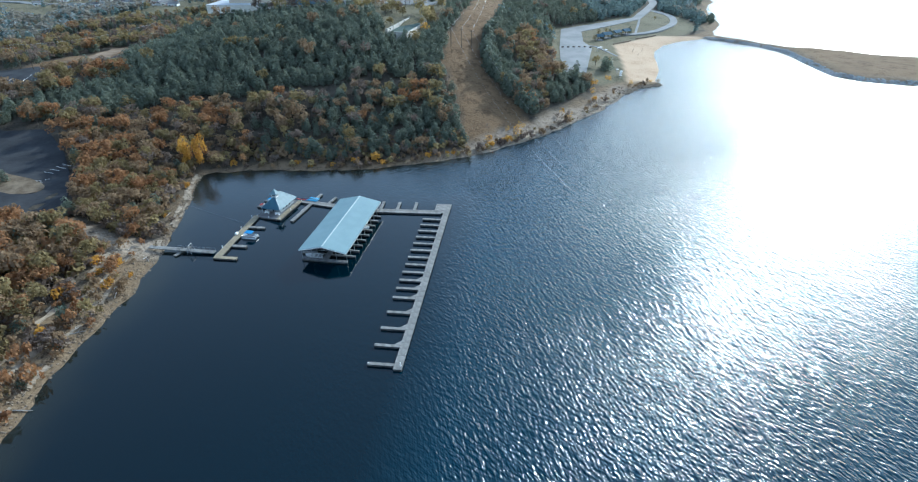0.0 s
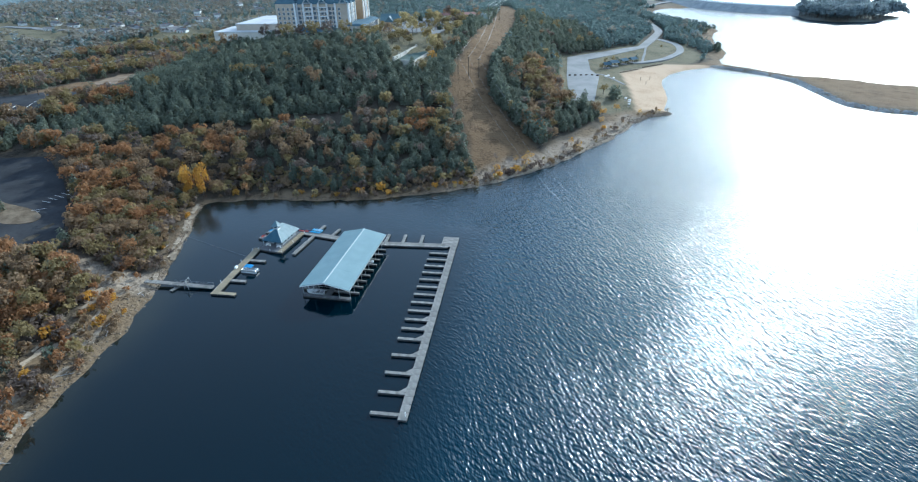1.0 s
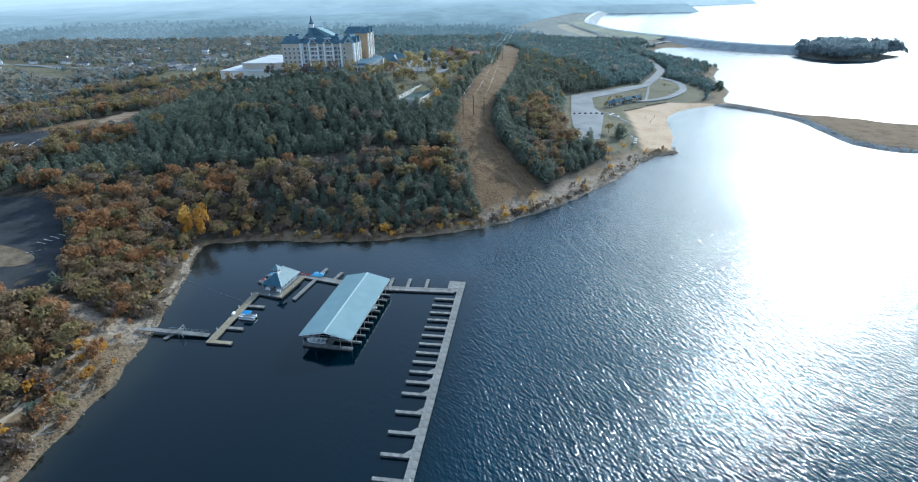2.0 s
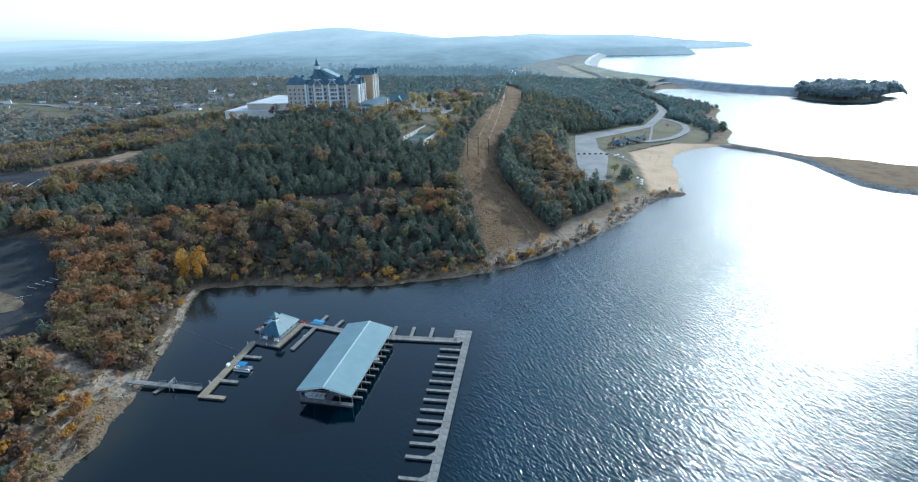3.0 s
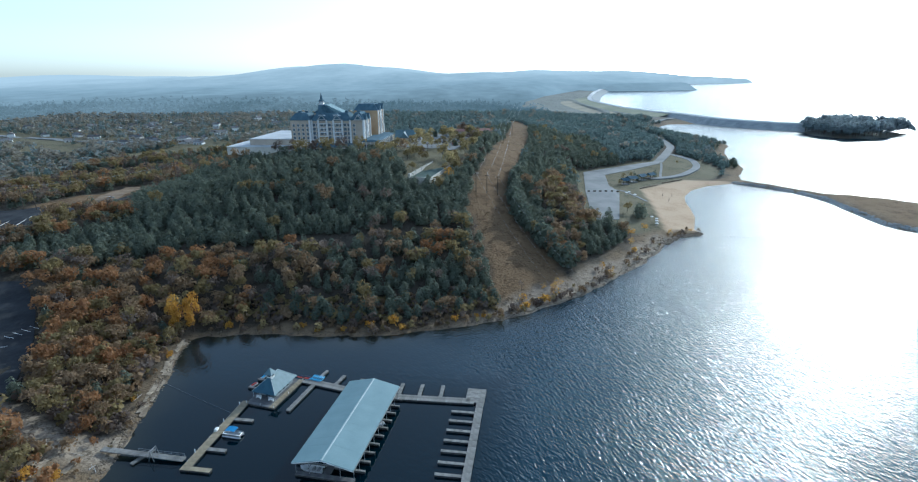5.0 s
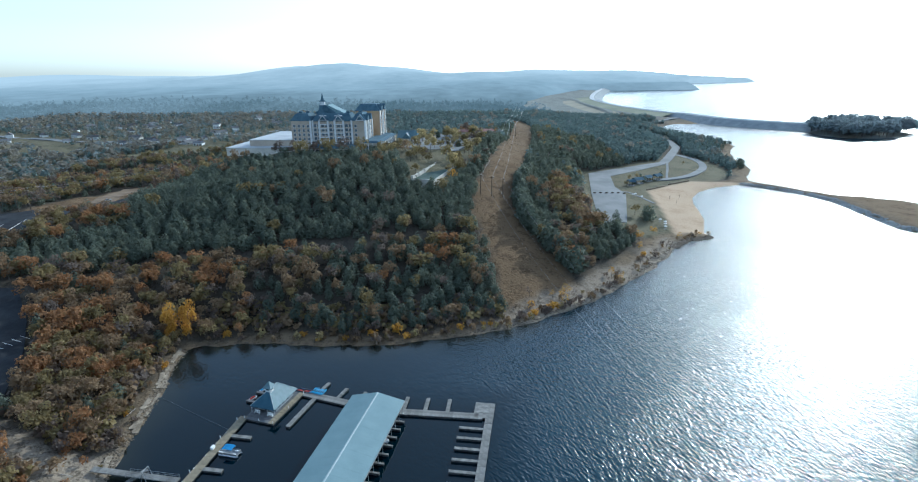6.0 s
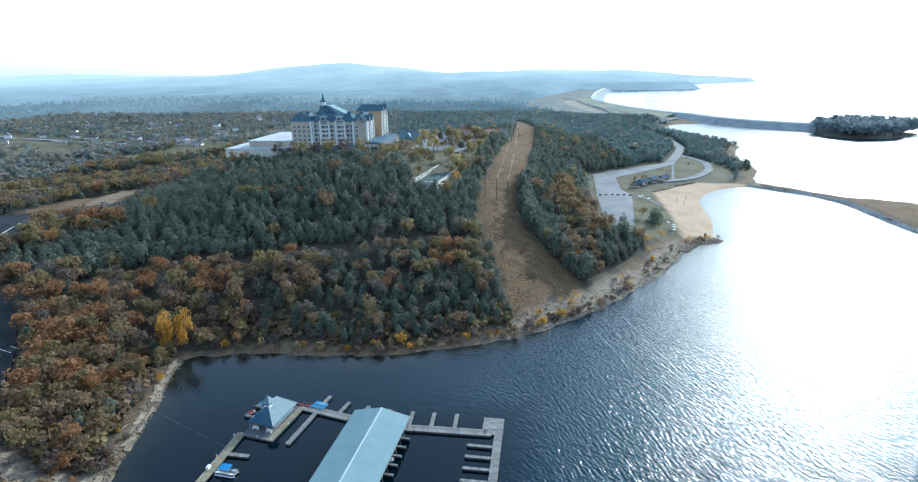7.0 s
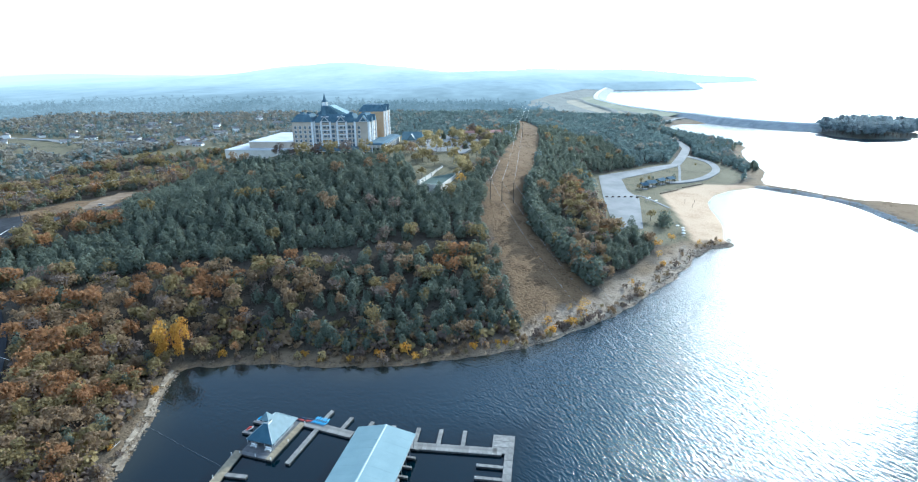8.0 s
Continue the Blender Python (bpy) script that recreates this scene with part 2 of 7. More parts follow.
    chop.inputs["From Min"].default_value, chop.inputs["From Max"].default_value = 150, 330
    chop.inputs["To Min"].default_value, chop.inputs["To Max"].default_value = 0.0, 0.125
    l.new(sep.outputs[1], chop.inputs["Value"])
    rough.operation = "ADD"
    l.new(rr.outputs[0], rough.inputs[0])
    l.new(chop.outputs[0], rough.inputs[1])
    l.new(rough.outputs[0], b.inputs["Roughness"])
    bp = n.new("ShaderNodeBump")
    bp.inputs["Distance"].default_value = 0.38
    l.new(ws.outputs[0], bp.inputs["Strength"])
    l.new(height, bp.inputs["Height"])
    l.new(bp.outputs[0], b.inputs["Normal"])
    return m


M_GROUND, M_WATER = ground_mat(), water_mat()
M_ASPHALT = mat("asphalt", (0.026, 0.028, 0.032), (0.048, 0.050, 0.054), 0.12, 0.9, bump=0.02)
M_PALE_ROAD = mat("worn_pavement", (0.20, 0.205, 0.205), (0.27, 0.27, 0.265), 0.08, 0.9)
M_PAINT = mat("white_line_paint", (0.6, 0.6, 0.58), (0.78, 0.78, 0.76), 2.0, 0.7)
M_DECK = mat("weathered_deck", (0.15, 0.145, 0.135), (0.28, 0.27, 0.25), 0.7, 0.85, bump=0.01, each=0.14)
M_DECK_NEW = mat("tan_deck", (0.21, 0.175, 0.12), (0.34, 0.29, 0.205), 0.7, 0.85, bump=0.01, each=0.12)
M_DECK_GREY = mat("grey_deck", (0.10, 0.10, 0.105), (0.17, 0.17, 0.17), 0.7, 0.85, bump=0.01, each=0.1)
M_FLOAT = mat("float_side", (0.03, 0.03, 0.03), (0.09, 0.085, 0.08), 1.5, 0.8)
M_ROOF = mat("pale_metal_roof", (0.145, 0.23, 0.25), (0.175, 0.265, 0.285), 0.25, 0.6, 0.0, fine=10, each=0.012)
M_ROOF_RIDGE = mat("ridge_cap", (0.30, 0.37, 0.385), (0.38, 0.44, 0.45), 0.5, 0.6, 0.0)
# teal of lodge and cupola; also the office's east slope, painted as sunlit
M_OFFICE_ROOF = mat("teal_and_sunlit_metal_roof", (0.085, 0.15, 0.175), (0.125, 0.20, 0.225), 0.6, 0.6, 0.0, fine=10, each=0.03)
# the office's remaining slopes, with shade painted into a darker blue
M_SHADED_ROOF = mat("shaded_blue_metal_roof", (0.024, 0.075, 0.115), (0.04, 0.105, 0.15), 0.6, 0.75, 0.0, fine=10, each=0.06)
M_STEEL = mat("galvanised_steel", (0.28, 0.29, 0.30), (0.45, 0.46, 0.46), 2.0, 0.45, 0.7)
M_WHITE = mat("white_paint", (0.68, 0.68, 0.66), (0.8, 0.8, 0.78), 1.2, 0.55)
M_CREAM = mat("cream_siding", (0.50, 0.46, 0.38), (0.62, 0.57, 0.48), 1.0, 0.7)
M_HULL = mat("white_hull", (0.66, 0.67, 0.67), (0.8, 0.8, 0.8), 1.0, 0.25, coat=0.4)
M_ALU = mat("pontoon_alloy", (0.45, 0.46, 0.47), (0.62, 0.63, 0.64), 1.5, 0.3, 0.9)
M_BLUE_CLOTH = mat("blue_canvas", (0.03, 0.16, 0.36), (0.05, 0.24, 0.48), 3.0, 0.85)
M_BLUE_PLASTIC = mat("blue_plastic", (0.03, 0.28, 0.55), (0.05, 0.36, 0.65), 3.0, 0.35)
M_RED = mat("red_plastic", (0.42, 0.04, 0.03), (0.55, 0.07, 0.05), 3.0, 0.35)
M_NAVY = mat("navy_hull", (0.02, 0.035, 0.07), (0.04, 0.06, 0.11), 2.0, 0.25, coat=0.5)
M_VINYL = mat("grey_vinyl", (0.25, 0.26, 0.27), (0.38, 0.39, 0.40), 3.0, 0.6)
M_GLASS = mat("dark_window_glass", (0.015, 0.02, 0.025), (0.035, 0.045, 0.055), 0.5, 0.08)
# sky reflection painted into the panes as a lighter, bluish base colour
M_HOTEL_GLASS = mat("sky_tinted_window_glass", (0.075, 0.10, 0.125), (0.14, 0.17, 0.195), 0.5, 0.12)
M_BARK = mat("bark", (0.07, 0.055, 0.042), (0.17, 0.14, 0.115), 1.2, 0.95)
M_POLE = mat("creosoted_wood_pole", (0.06, 0.045, 0.035), (0.14, 0.11, 0.085), 1.5, 0.9)
M_WIRE = mat("aluminium_wire", (0.45, 0.45, 0.45), (0.6, 0.6, 0.6), 1.0, 0.4, 0.5)
M_ROCK = mat("limestone", (0.10, 0.08, 0.058), (0.24, 0.19, 0.14), 0.8, 0.95, bump=0.05, bump_scale=3, each=0.25)
M_LEDGE = mat("pale_limestone_ledge", (0.17, 0.135, 0.098), (0.34, 0.285, 0.215), 0.5, 0.95, bump=0.06, bump_scale=2.5, each=0.2)
M_STUCCO = mat("tan_stucco", (0.38, 0.32, 0.26), (0.47, 0.40, 0.325), 0.15, 0.9, fine=12)
M_STUCCO_BAND = mat("pale_stone_base", (0.46, 0.43, 0.38), (0.58, 0.55, 0.49), 0.2, 0.9)
M_TRIM = mat("white_trim", (0.58, 0.59, 0.60), (0.70, 0.71, 0.71), 0.5, 0.6)
M_SLATE = mat("blue_slate_roof", (0.06, 0.105, 0.14), (0.10, 0.16, 0.20), 0.4, 0.9, fine=10)
M_FLATROOF = mat("white_roof_membrane", (0.44, 0.45, 0.46), (0.56, 0.57, 0.58), 0.08, 0.8)
M_BRICK = mat("red_brick", (0.22, 0.08, 0.06), (0.34, 0.14, 0.10), 0.3, 0.9)
M_SHINGLE = mat("grey_shingles", (0.10, 0.10, 0.105), (0.22, 0.215, 0.21), 0.4, 0.9, each=0.35)
M_SIDING = mat("house_siding", (0.55, 0.53, 0.50), (0.75, 0.73, 0.70), 0.4, 0.8, each=0.25)

L_CEDAR = leaf_mat("cedar_foliage", (0.088, 0.108, 0.084), (0.128, 0.152, 0.116), (0.175, 0.195, 0.145))
# the two L_FAR tones have haze painted in: paler and bluer leaves
L_FAR = leaf_mat("haze_greyed_far_woods", (0.185, 0.23, 0.245), (0.24, 0.275, 0.28), (0.30, 0.325, 0.315), 0.03)
L_FAR_GREEN = leaf_mat("haze_blued_far_cedar", (0.115, 0.165, 0.158), (0.155, 0.21, 0.2), (0.205, 0.255, 0.235), 0.03)
L_OLIVE = leaf_mat("olive_oak_leaves", (0.15, 0.118, 0.06), (0.23, 0.18, 0.086), (0.31, 0.245, 0.115))
L_BROWN = leaf_mat("brown_oak_leaves", (0.16, 0.112, 0.07), (0.242, 0.168, 0.1), (0.325, 0.228, 0.136))
L_RUST = leaf_mat("rust_maple_leaves", (0.19, 0.094, 0.05), (0.29, 0.152, 0.072), (0.375, 0.21, 0.1))
L_GOLD = leaf_mat("golden_leaves", (0.28, 0.145, 0.035), (0.47, 0.255, 0.05), (0.62, 0.37, 0.08))
L_PALE = leaf_mat("pale_yellow_leaves", (0.26, 0.205, 0.1), (0.355, 0.285, 0.14), (0.445, 0.36, 0.18))
L_GREY = leaf_mat("bare_twigs", (0.115, 0.086, 0.07), (0.175, 0.135, 0.11), (0.24, 0.19, 0.155))
# brown far leaves, paled to carry painted haze as well
L_FAR_BROWN = leaf_mat("haze_paled_brown_woods", (0.19, 0.18, 0.155), (0.26, 0.24, 0.20), (0.33, 0.30, 0.245), 0.03)
# islet foliage, lightened to blue-grey to paint the haze before it
L_HAZE = leaf_mat("haze_painted_islet_leaves", (0.18, 0.23, 0.25), (0.235, 0.285, 0.30), (0.29, 0.335, 0.345), 0.03)
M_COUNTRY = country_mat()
M_DAM_GRASS = mat("dam_grass", (0.20, 0.215, 0.15), (0.29, 0.29, 0.205), 0.02, 0.95)
M_DAM_BERM = mat("dry_berm_grass", (0.27, 0.245, 0.185), (0.34, 0.31, 0.235), 0.02, 0.95)
M_RIPRAP = mat("grey_riprap", (0.24, 0.26, 0.265), (0.38, 0.395, 0.395), 0.12, 0.95, bump=0.3, bump_scale=0.5)


# ---- making things ----
def part(name, bm, material, parent=None, label="", smooth=False):
    me = bpy.data.meshes.new(name)
    bmesh.ops.recalc_face_normals(bm, faces=bm.faces)
    if smooth:
        for f in bm.faces:
            f.smooth = True
    bm.to_mesh(me)
    bm.free()
    me.materials.append(material)
    ob = new(name, me)
    if parent:
        ob.parent = parent
    if label:
        ob["label"] = label
    return ob


def empty(name, m, label, category, group="", kind=""):
    e = new(name)
    e.empty_display_size = 0.5
    e.matrix_basis = m
    return tagged(e, label, category, group, kind)


def box(bm, x0, x1, y0, y1, z0, z1, bevel=0.0):
    r = bmesh.ops.create_cube(bm, size=1.0)
    vs = r["verts"]
    for v in vs:
        v.co = Vector(((x0 + x1) / 2 + v.co.x * (x1 - x0), (y0 + y1) / 2 + v.co.y * (y1 - y0), (z0 + z1) / 2 + v.co.z * (z1 - z0)))
    if bevel:
        es = list({e for v in vs for e in v.link_edges})
        bmesh.ops.bevel(bm, geom=es, offset=bevel, segments=1, affect="EDGES")
    return vs


def rod(bm, a, b, r0, r1=None, n=6):
    a, b = Vector(a), Vector(b)
    r1 = r0 if r1 is None else r1
    q = (b - a).to_track_quat("Z", "Y")
    r = bmesh.ops.create_cone(bm, cap_ends=True, segments=n, radius1=r0, radius2=r1, depth=(b - a).length)
    for v in r["verts"]:
        v.co = q @ v.co + (a + b) / 2


def poly(bm, pts):
    return bm.faces.new([bm.verts.new(p) for p in pts])


def prism(bm, pts, z0, z1):
    """An upright solid over the outline pts."""
    lo, hi = [bm.verts.new((x, y, z0)) for x, y in pts], [bm.verts.new((x, y, z1)) for x, y in pts]
    bm.faces.new(lo[::-1])
    bm.faces.new(hi)
    for i in range(len(pts)):
        j = (i + 1) % len(pts)
        bm.faces.new((lo[i], lo[j], hi[j], hi[i]))


def solid(bm, corners):
    """A solid from eight corners: four below, four above, in the same order."""
    v = [bm.verts.new(c) for c in corners]
    for f in ((3, 2, 1, 0), (4, 5, 6, 7), (0, 1, 5, 4), (1, 2, 6, 5), (2, 3, 7, 6), (3, 0, 4, 7)):
        bm.faces.new([v[i] for i in f])


def fast_mesh(name, verts, k, material, counts=None):
    """A mesh of separate k-cornered faces from a numpy array of their corners."""
    me = bpy.data.meshes.new(name)
    nv = len(verts)
    nf = nv // k
    me.vertices.add(nv)
    me.vertices.foreach_set("co", np.ascontiguousarray(verts, dtype=np.float32).ravel())
    me.loops.add(nv)
    me.loops.foreach_set("vertex_index", np.arange(nv, dtype=np.int32))
    me.polygons.add(nf)
    me.polygons.foreach_set("loop_start", np.arange(0, nv, k, dtype=np.int32))
    me.update(calc_edges=True)
    me.materials.append(material)
    return me


# ---- the lie of the land ----
COVE_SHORE = [(-78, -900), (-80, 0), (-84, 40), (-85.3, 58), (-83.8, 70), (-82.3, 85), (-83, 103), (-84.5, 112), (-87, 130),
         (-90, 148), (-94, 165), (-94, 171), (-90, 174), (-77, 175.6), (-60, 174.8), (-46, 173.2), (-30, 173), (-18, 175.8), (-9.6, 177.2),
         (4, 180.3), (18, 184.7), (30, 192), (43, 200.8), (55, 210), (73, 228), (92.5, 248), (104, 264), (114.5, 278), (126, 290.5), (140, 294.5), (142, 299)]
LAKE_SHORE = [(141, 306), (147, 320), (153, 334), (159, 356), (163.5, 376), (170, 394), (183, 414), (202, 430), (225, 439), (240, 449),
         (250, 474), (268, 502), (277, 525), (282, 560), (296, 600), (322, 655), (345, 672), (326, 722), (314, 814), (325, 911), (367, 948), (400, 940),
         (446, 1040), (418, 1105), (391, 1246), (403, 1605), (508, 2000), (628, 2431), (700, 2440), (1059, 2468), (1110, 2700), (1000, 4900),
         (-4900, 4900), (-4900, -900)]
SHORE = COVE_SHORE + LAKE_SHORE
SPIT = [(226, 442), (243, 418.6), (256, 400.7), (262, 375), (258, 338), (256, 309), (265, 294), (285, 283), (330, 268), (400, 262), (420, 320), (365, 345),
        (321, 363), (307, 378), (293, 389), (276, 396), (260, 422), (245, 447), (240, 454)]
ISLET = [(497, 800), (500, 758), (519, 720), (565, 730), (607, 754), (640, 766), (632, 800), (600, 835), (560, 850), (525, 845)]
CREST = [(575, 800), (527, 826), (480, 869), (440, 938), (420, 1032), (392, 1096), (365, 1244), (362, 1420), (377, 1609), (483, 2010), (640, 2500)]  # top of the dam and its causeway
CUT = [(44, 209), (52, 219), (45, 240), (34, 268), (29, 290), (33, 330), (43, 372), (62, 480), (92, 712), (100, 900), (70, 900), (71, 712), (40, 480),
       (21, 372), (10, 320), (7, 280), (14, 240), (16, 205), (22, 190)]
BEACH = [(121, 299), (141, 303), (150, 312), (170, 380), (192, 412), (240, 442), (216, 446), (190, 446), (165, 428), (141, 406), (132, 350)]
PARK = [(79, 303), (104, 288), (124, 299), (134, 350), (142, 406), (166, 430), (215, 450), (240, 480), (241, 530), (230, 562), (207, 548), (190, 527), (163, 511), (120, 475), (104, 472), (90, 392), (78, 318)]
GROUNDS = [(-185, 392), (-150, 366), (-60, 362), (-34, 340), (-30, 300), (-6, 298), (6, 340), (20, 430), (36, 560), (-20, 580), (-140, 520)]
LOT_WEST = [(-124, 129), (-139, 158), (-151, 176), (-172, 200), (-196, 200), (-182, 168), (-165, 140), (-140, 118)]
TERRACE = [(81, 306), (99, 306), (121, 385), (128, 448), (166, 478), (196, 508), (196, 524), (165, 510), (122, 474), (104, 470), (91, 392)]
DAM = [(300, 1010), (420, 1040), (392, 1096), (365, 1244), (377, 1609), (483, 2010), (360, 2010), (262, 1609), (255, 1244), (262, 1090)]
LOT_UPPER = [(-208, 250), (-222, 285), (-236, 308), (-300, 300), (-330, 250), (-240, 236)]
FIELDS = [[(-700, 838), (-593, 776), (-475, 676), (-388, 590), (-400, 562), (-486, 622), (-590, 690)], [(-360, 575), (-318, 640), (-270, 680), (-252, 620), (-285, 560), (-318, 528)]]
TRACK = [(-86, 111), (-92, 110.5), (-99, 111.5), (-107, 115.5), (-116, 119.5), (-127, 124)]
CLEARING = [(-188, 303), (-203, 350), (-216, 398), (-240, 402), (-254, 352), (-250, 305), (-226, 286)]


def inside(pts, x, y):
    r = np.zeros(x.shape, bool)
    for (x0, y0), (x1, y1) in zip(pts, pts[1:] + pts[:1]):
        r ^= ((y0 > y) != (y1 > y)) & (x < (x1 - x0) * (y - y0) / (y1 - y0 + 1e-9) + x0)
    return r


def distance(pts, x, y):
    """Metres inwards from the outline; negative outside."""
    best = np.full(x.shape, 1e9)
    for (x0, y0), (x1, y1) in zip(pts, pts[1:] + pts[:1]):
        dx, dy = x1 - x0, y1 - y0
        t = np.clip(((x - x0) * dx + (y - y0) * dy) / (dx * dx + dy * dy), 0, 1)
        best = np.minimum(best, np.hypot(x - x0 - t * dx, y - y0 - t * dy))
    return np.where(inside(pts, x, y), best, -best)


def beside(pts, x, y):
    """Metres from the open line pts."""
    best = np.full(x.shape, 1e9)
    for (x0, y0), (x1, y1) in zip(pts, pts[1:]):
        dx, dy = x1 - x0, y1 - y0
        t = np.clip(((x - x0) * dx + (y - y0) * dy) / (dx * dx + dy * dy), 0, 1)
        best = np.minimum(best, np.hypot(x - x0 - t * dx, y - y0 - t * dy))
    return best


def step(a, b, v):
    t = np.clip((v - a) / (b - a), 0, 1)
    return t * t * (3 - 2 * t)


def wobble(x, y):
    return (np.sin(x * 0.31 + 1.3 * np.sin(y * 0.17)) + np.sin(y * 0.27 + 1.7 * np.sin(x * 0.13)) + np.sin(x * 0.83 + y * 0.61) * 0.5) / 2.5


def hump(x, y, cx, cy, sx, sy, power=1.0):
    return np.exp(-((((x - cx) / sx) ** 2 + ((y - cy) / sy) ** 2) ** power))


def land(x, y):
    """Height of the ground, and metres from the shore."""
    x, y = np.asarray(x, float), np.asarray(y, float)
    d = distance(SHORE, x, y) + 1.3 * wobble(x * 1.6, y * 1.6) * (1 - step(-14, -4, distance(BEACH, x, y)))
    cap = (9 + 28 * hump(x, y, -60, 405, 122, 172, 2) + 18 * hump(x, y, 62, 620, 75, 190) + 8 * hump(x, y, 215, 600, 70, 110)
           + 8 * hump(x, y, -230, 280, 90, 90) + 1.2 * wobble(x * 0.25, y * 0.25) + 0.5 * wobble(x, y))
    valley = np.maximum(step(990, 1080, y) * step(130, 250, x), step(1120, 1180, y))  # low ground below the dam
    cap = cap * (1 - valley) + 1.0 * valley
    steep = 0.27 - 0.185 * step(70, 125, x) - 0.10 * step(-95, -120, x) * step(230, 150, y)
    ramp = np.where(d < 9, d * 0.16, 1.44 + (d - 9) * steep)
    k = 3.0
    z = np.where(ramp < 0, ramp, -k * np.log(np.exp(-np.clip(ramp, 0, 80) / k) + np.exp(-np.clip(cap, 0.5, 80) / k) - np.exp(-(np.clip(cap, .5, 80) + 0.5) / k) * 0))
    z = np.where((ramp >= 0) & (ramp < 8), np.minimum(ramp, np.maximum(z, ramp * 0.9)), z)
    terrace = step(-16, 2, distance(TERRACE, x, y))  # the beach lot is graded level
    z = z * (1 - terrace) + np.minimum(z, 4.8 + 0.006 * (y - 300)) * terrace
    ds = distance(SPIT, x, y) + 0.8 * wobble(x, y)
    z = np.maximum(z, np.where(ds < 0, ds * 0.2, np.minimum(ds * 0.3, 2.2) + 0.25 * wobble(x, y) * (ds > 4)))
    dc = distance(ISLET, x, y)
    z = np.maximum(z, np.where(dc < 0, dc * 0.2, np.minimum(dc * 0.3, 5.0)))
    return np.maximum(z, -6.0), np.maximum(np.maximum(d, ds), dc)


def bank_width(x, y):
    """How far the bare gravel reaches up from the water."""
    return 4.4 + 4.2 * step(-86, -76, x) * step(164, 170, y) + 13.3 * step(-70, -78, x) * step(120, 104, y) + 0.6 * step(-70, -78, x) * step(170, 160, y) + 5.5 * step(-5, 28, x) + 5.5 * step(45, 65, x) * step(300, 285, y)


def ground_z(x, y):
    return float(land(np.array([x]), np.array([y]))[0][0])


def axis(lo, hi, fine, far):
    mid = np.arange(lo, hi + fine, fine)
    out, s = [], fine
    v = hi
    while v < far:
        s *= 1.16
        v += s
        out.append(v)
    back, s, v = [], fine, lo
    while v > -far:
        s *= 1.16
        v -= s
        back.append(v)
    return np.array(back[::-1] + list(mid) + out)


def build_ground():
    xs, ys = axis(-270, 300, 3.0, 4900), axis(30, 480, 3.0, 4900)
    X, Y = np.meshgrid(xs, ys)
    Z, D = land(X, Y)
    me = bpy.data.meshes.new("ground")
    nx, ny = len(xs), len(ys)
    i = np.arange(nx * ny).reshape(ny, nx)
    quads = np.stack([i[:-1, :-1], i[:-1, 1:], i[1:, 1:], i[1:, :-1]], -1).reshape(-1, 4)
    me.vertices.add(nx * ny)
    me.vertices.foreach_set("co", np.stack([X, Y, Z], -1).astype(np.float32).ravel())
    me.loops.add(quads.size)
    me.loops.foreach_set("vertex_index", quads.astype(np.int32).ravel())
    me.polygons.add(len(quads))
    me.polygons.foreach_set("loop_start", np.arange(0, quads.size, 4, dtype=np.int32))
    me.polygons.foreach_set("use_smooth", np.ones(len(quads), bool))
    me.update(calc_edges=True)
    masks = {"meadow": np.maximum(step(-3, 2, distance(CUT, X, Y) + 2 * wobble(X, Y)), np.maximum(step(-5, 3, distance(CLEARING, X, Y)), step(4, 9, distance(SPIT, X, Y)))),
             "lawn": np.maximum(np.maximum(step(-3, 2, distance(PARK, X, Y)), step(-6, 4, distance(GROUNDS, X, Y))), np.maximum(step(-330, -345, X), step(-240, -260, X) * step(520, 560, Y))),
             "shingle": np.maximum(0.9 * step(4.6, 1.6, beside(TRACK, X, Y) - 2.6 * step(-104, -94, X) + 0.8 * wobble(X, Y)), 0.85 * step(1.0, 0.6, D / 15.0 + 0.22 * wobble(X * .5, Y * .5)) * step(-12, 22, X) * step(128, 110, X) * step(300, 285, Y)),
             "dam": np.maximum(step(-2, 4, distance(ISLET, X, Y)), np.maximum(step(-20, 20, distance(DAM, X, Y)), np.maximum(0.9, step(60, 160, X)) * step(1080, 1160, Y))),
             "gravel": step(1.0, 0.45, D / bank_width(X, Y) + 0.3 * wobble(X * .7, Y * .7)),
             "sand": step(-1.5, 1.5, distance(BEACH, X, Y))}
    for key, v in masks.items():
        at = me.attributes.new(key, "FLOAT", "POINT")
        at.data.foreach_set("value", v.astype(np.float32).ravel())
    me.materials.append(M_GROUND)
    tagged(new("ground", me), "leaf-littered wooded lakeside ground with gravel shore", "ground", kind="structure")


build_ground()


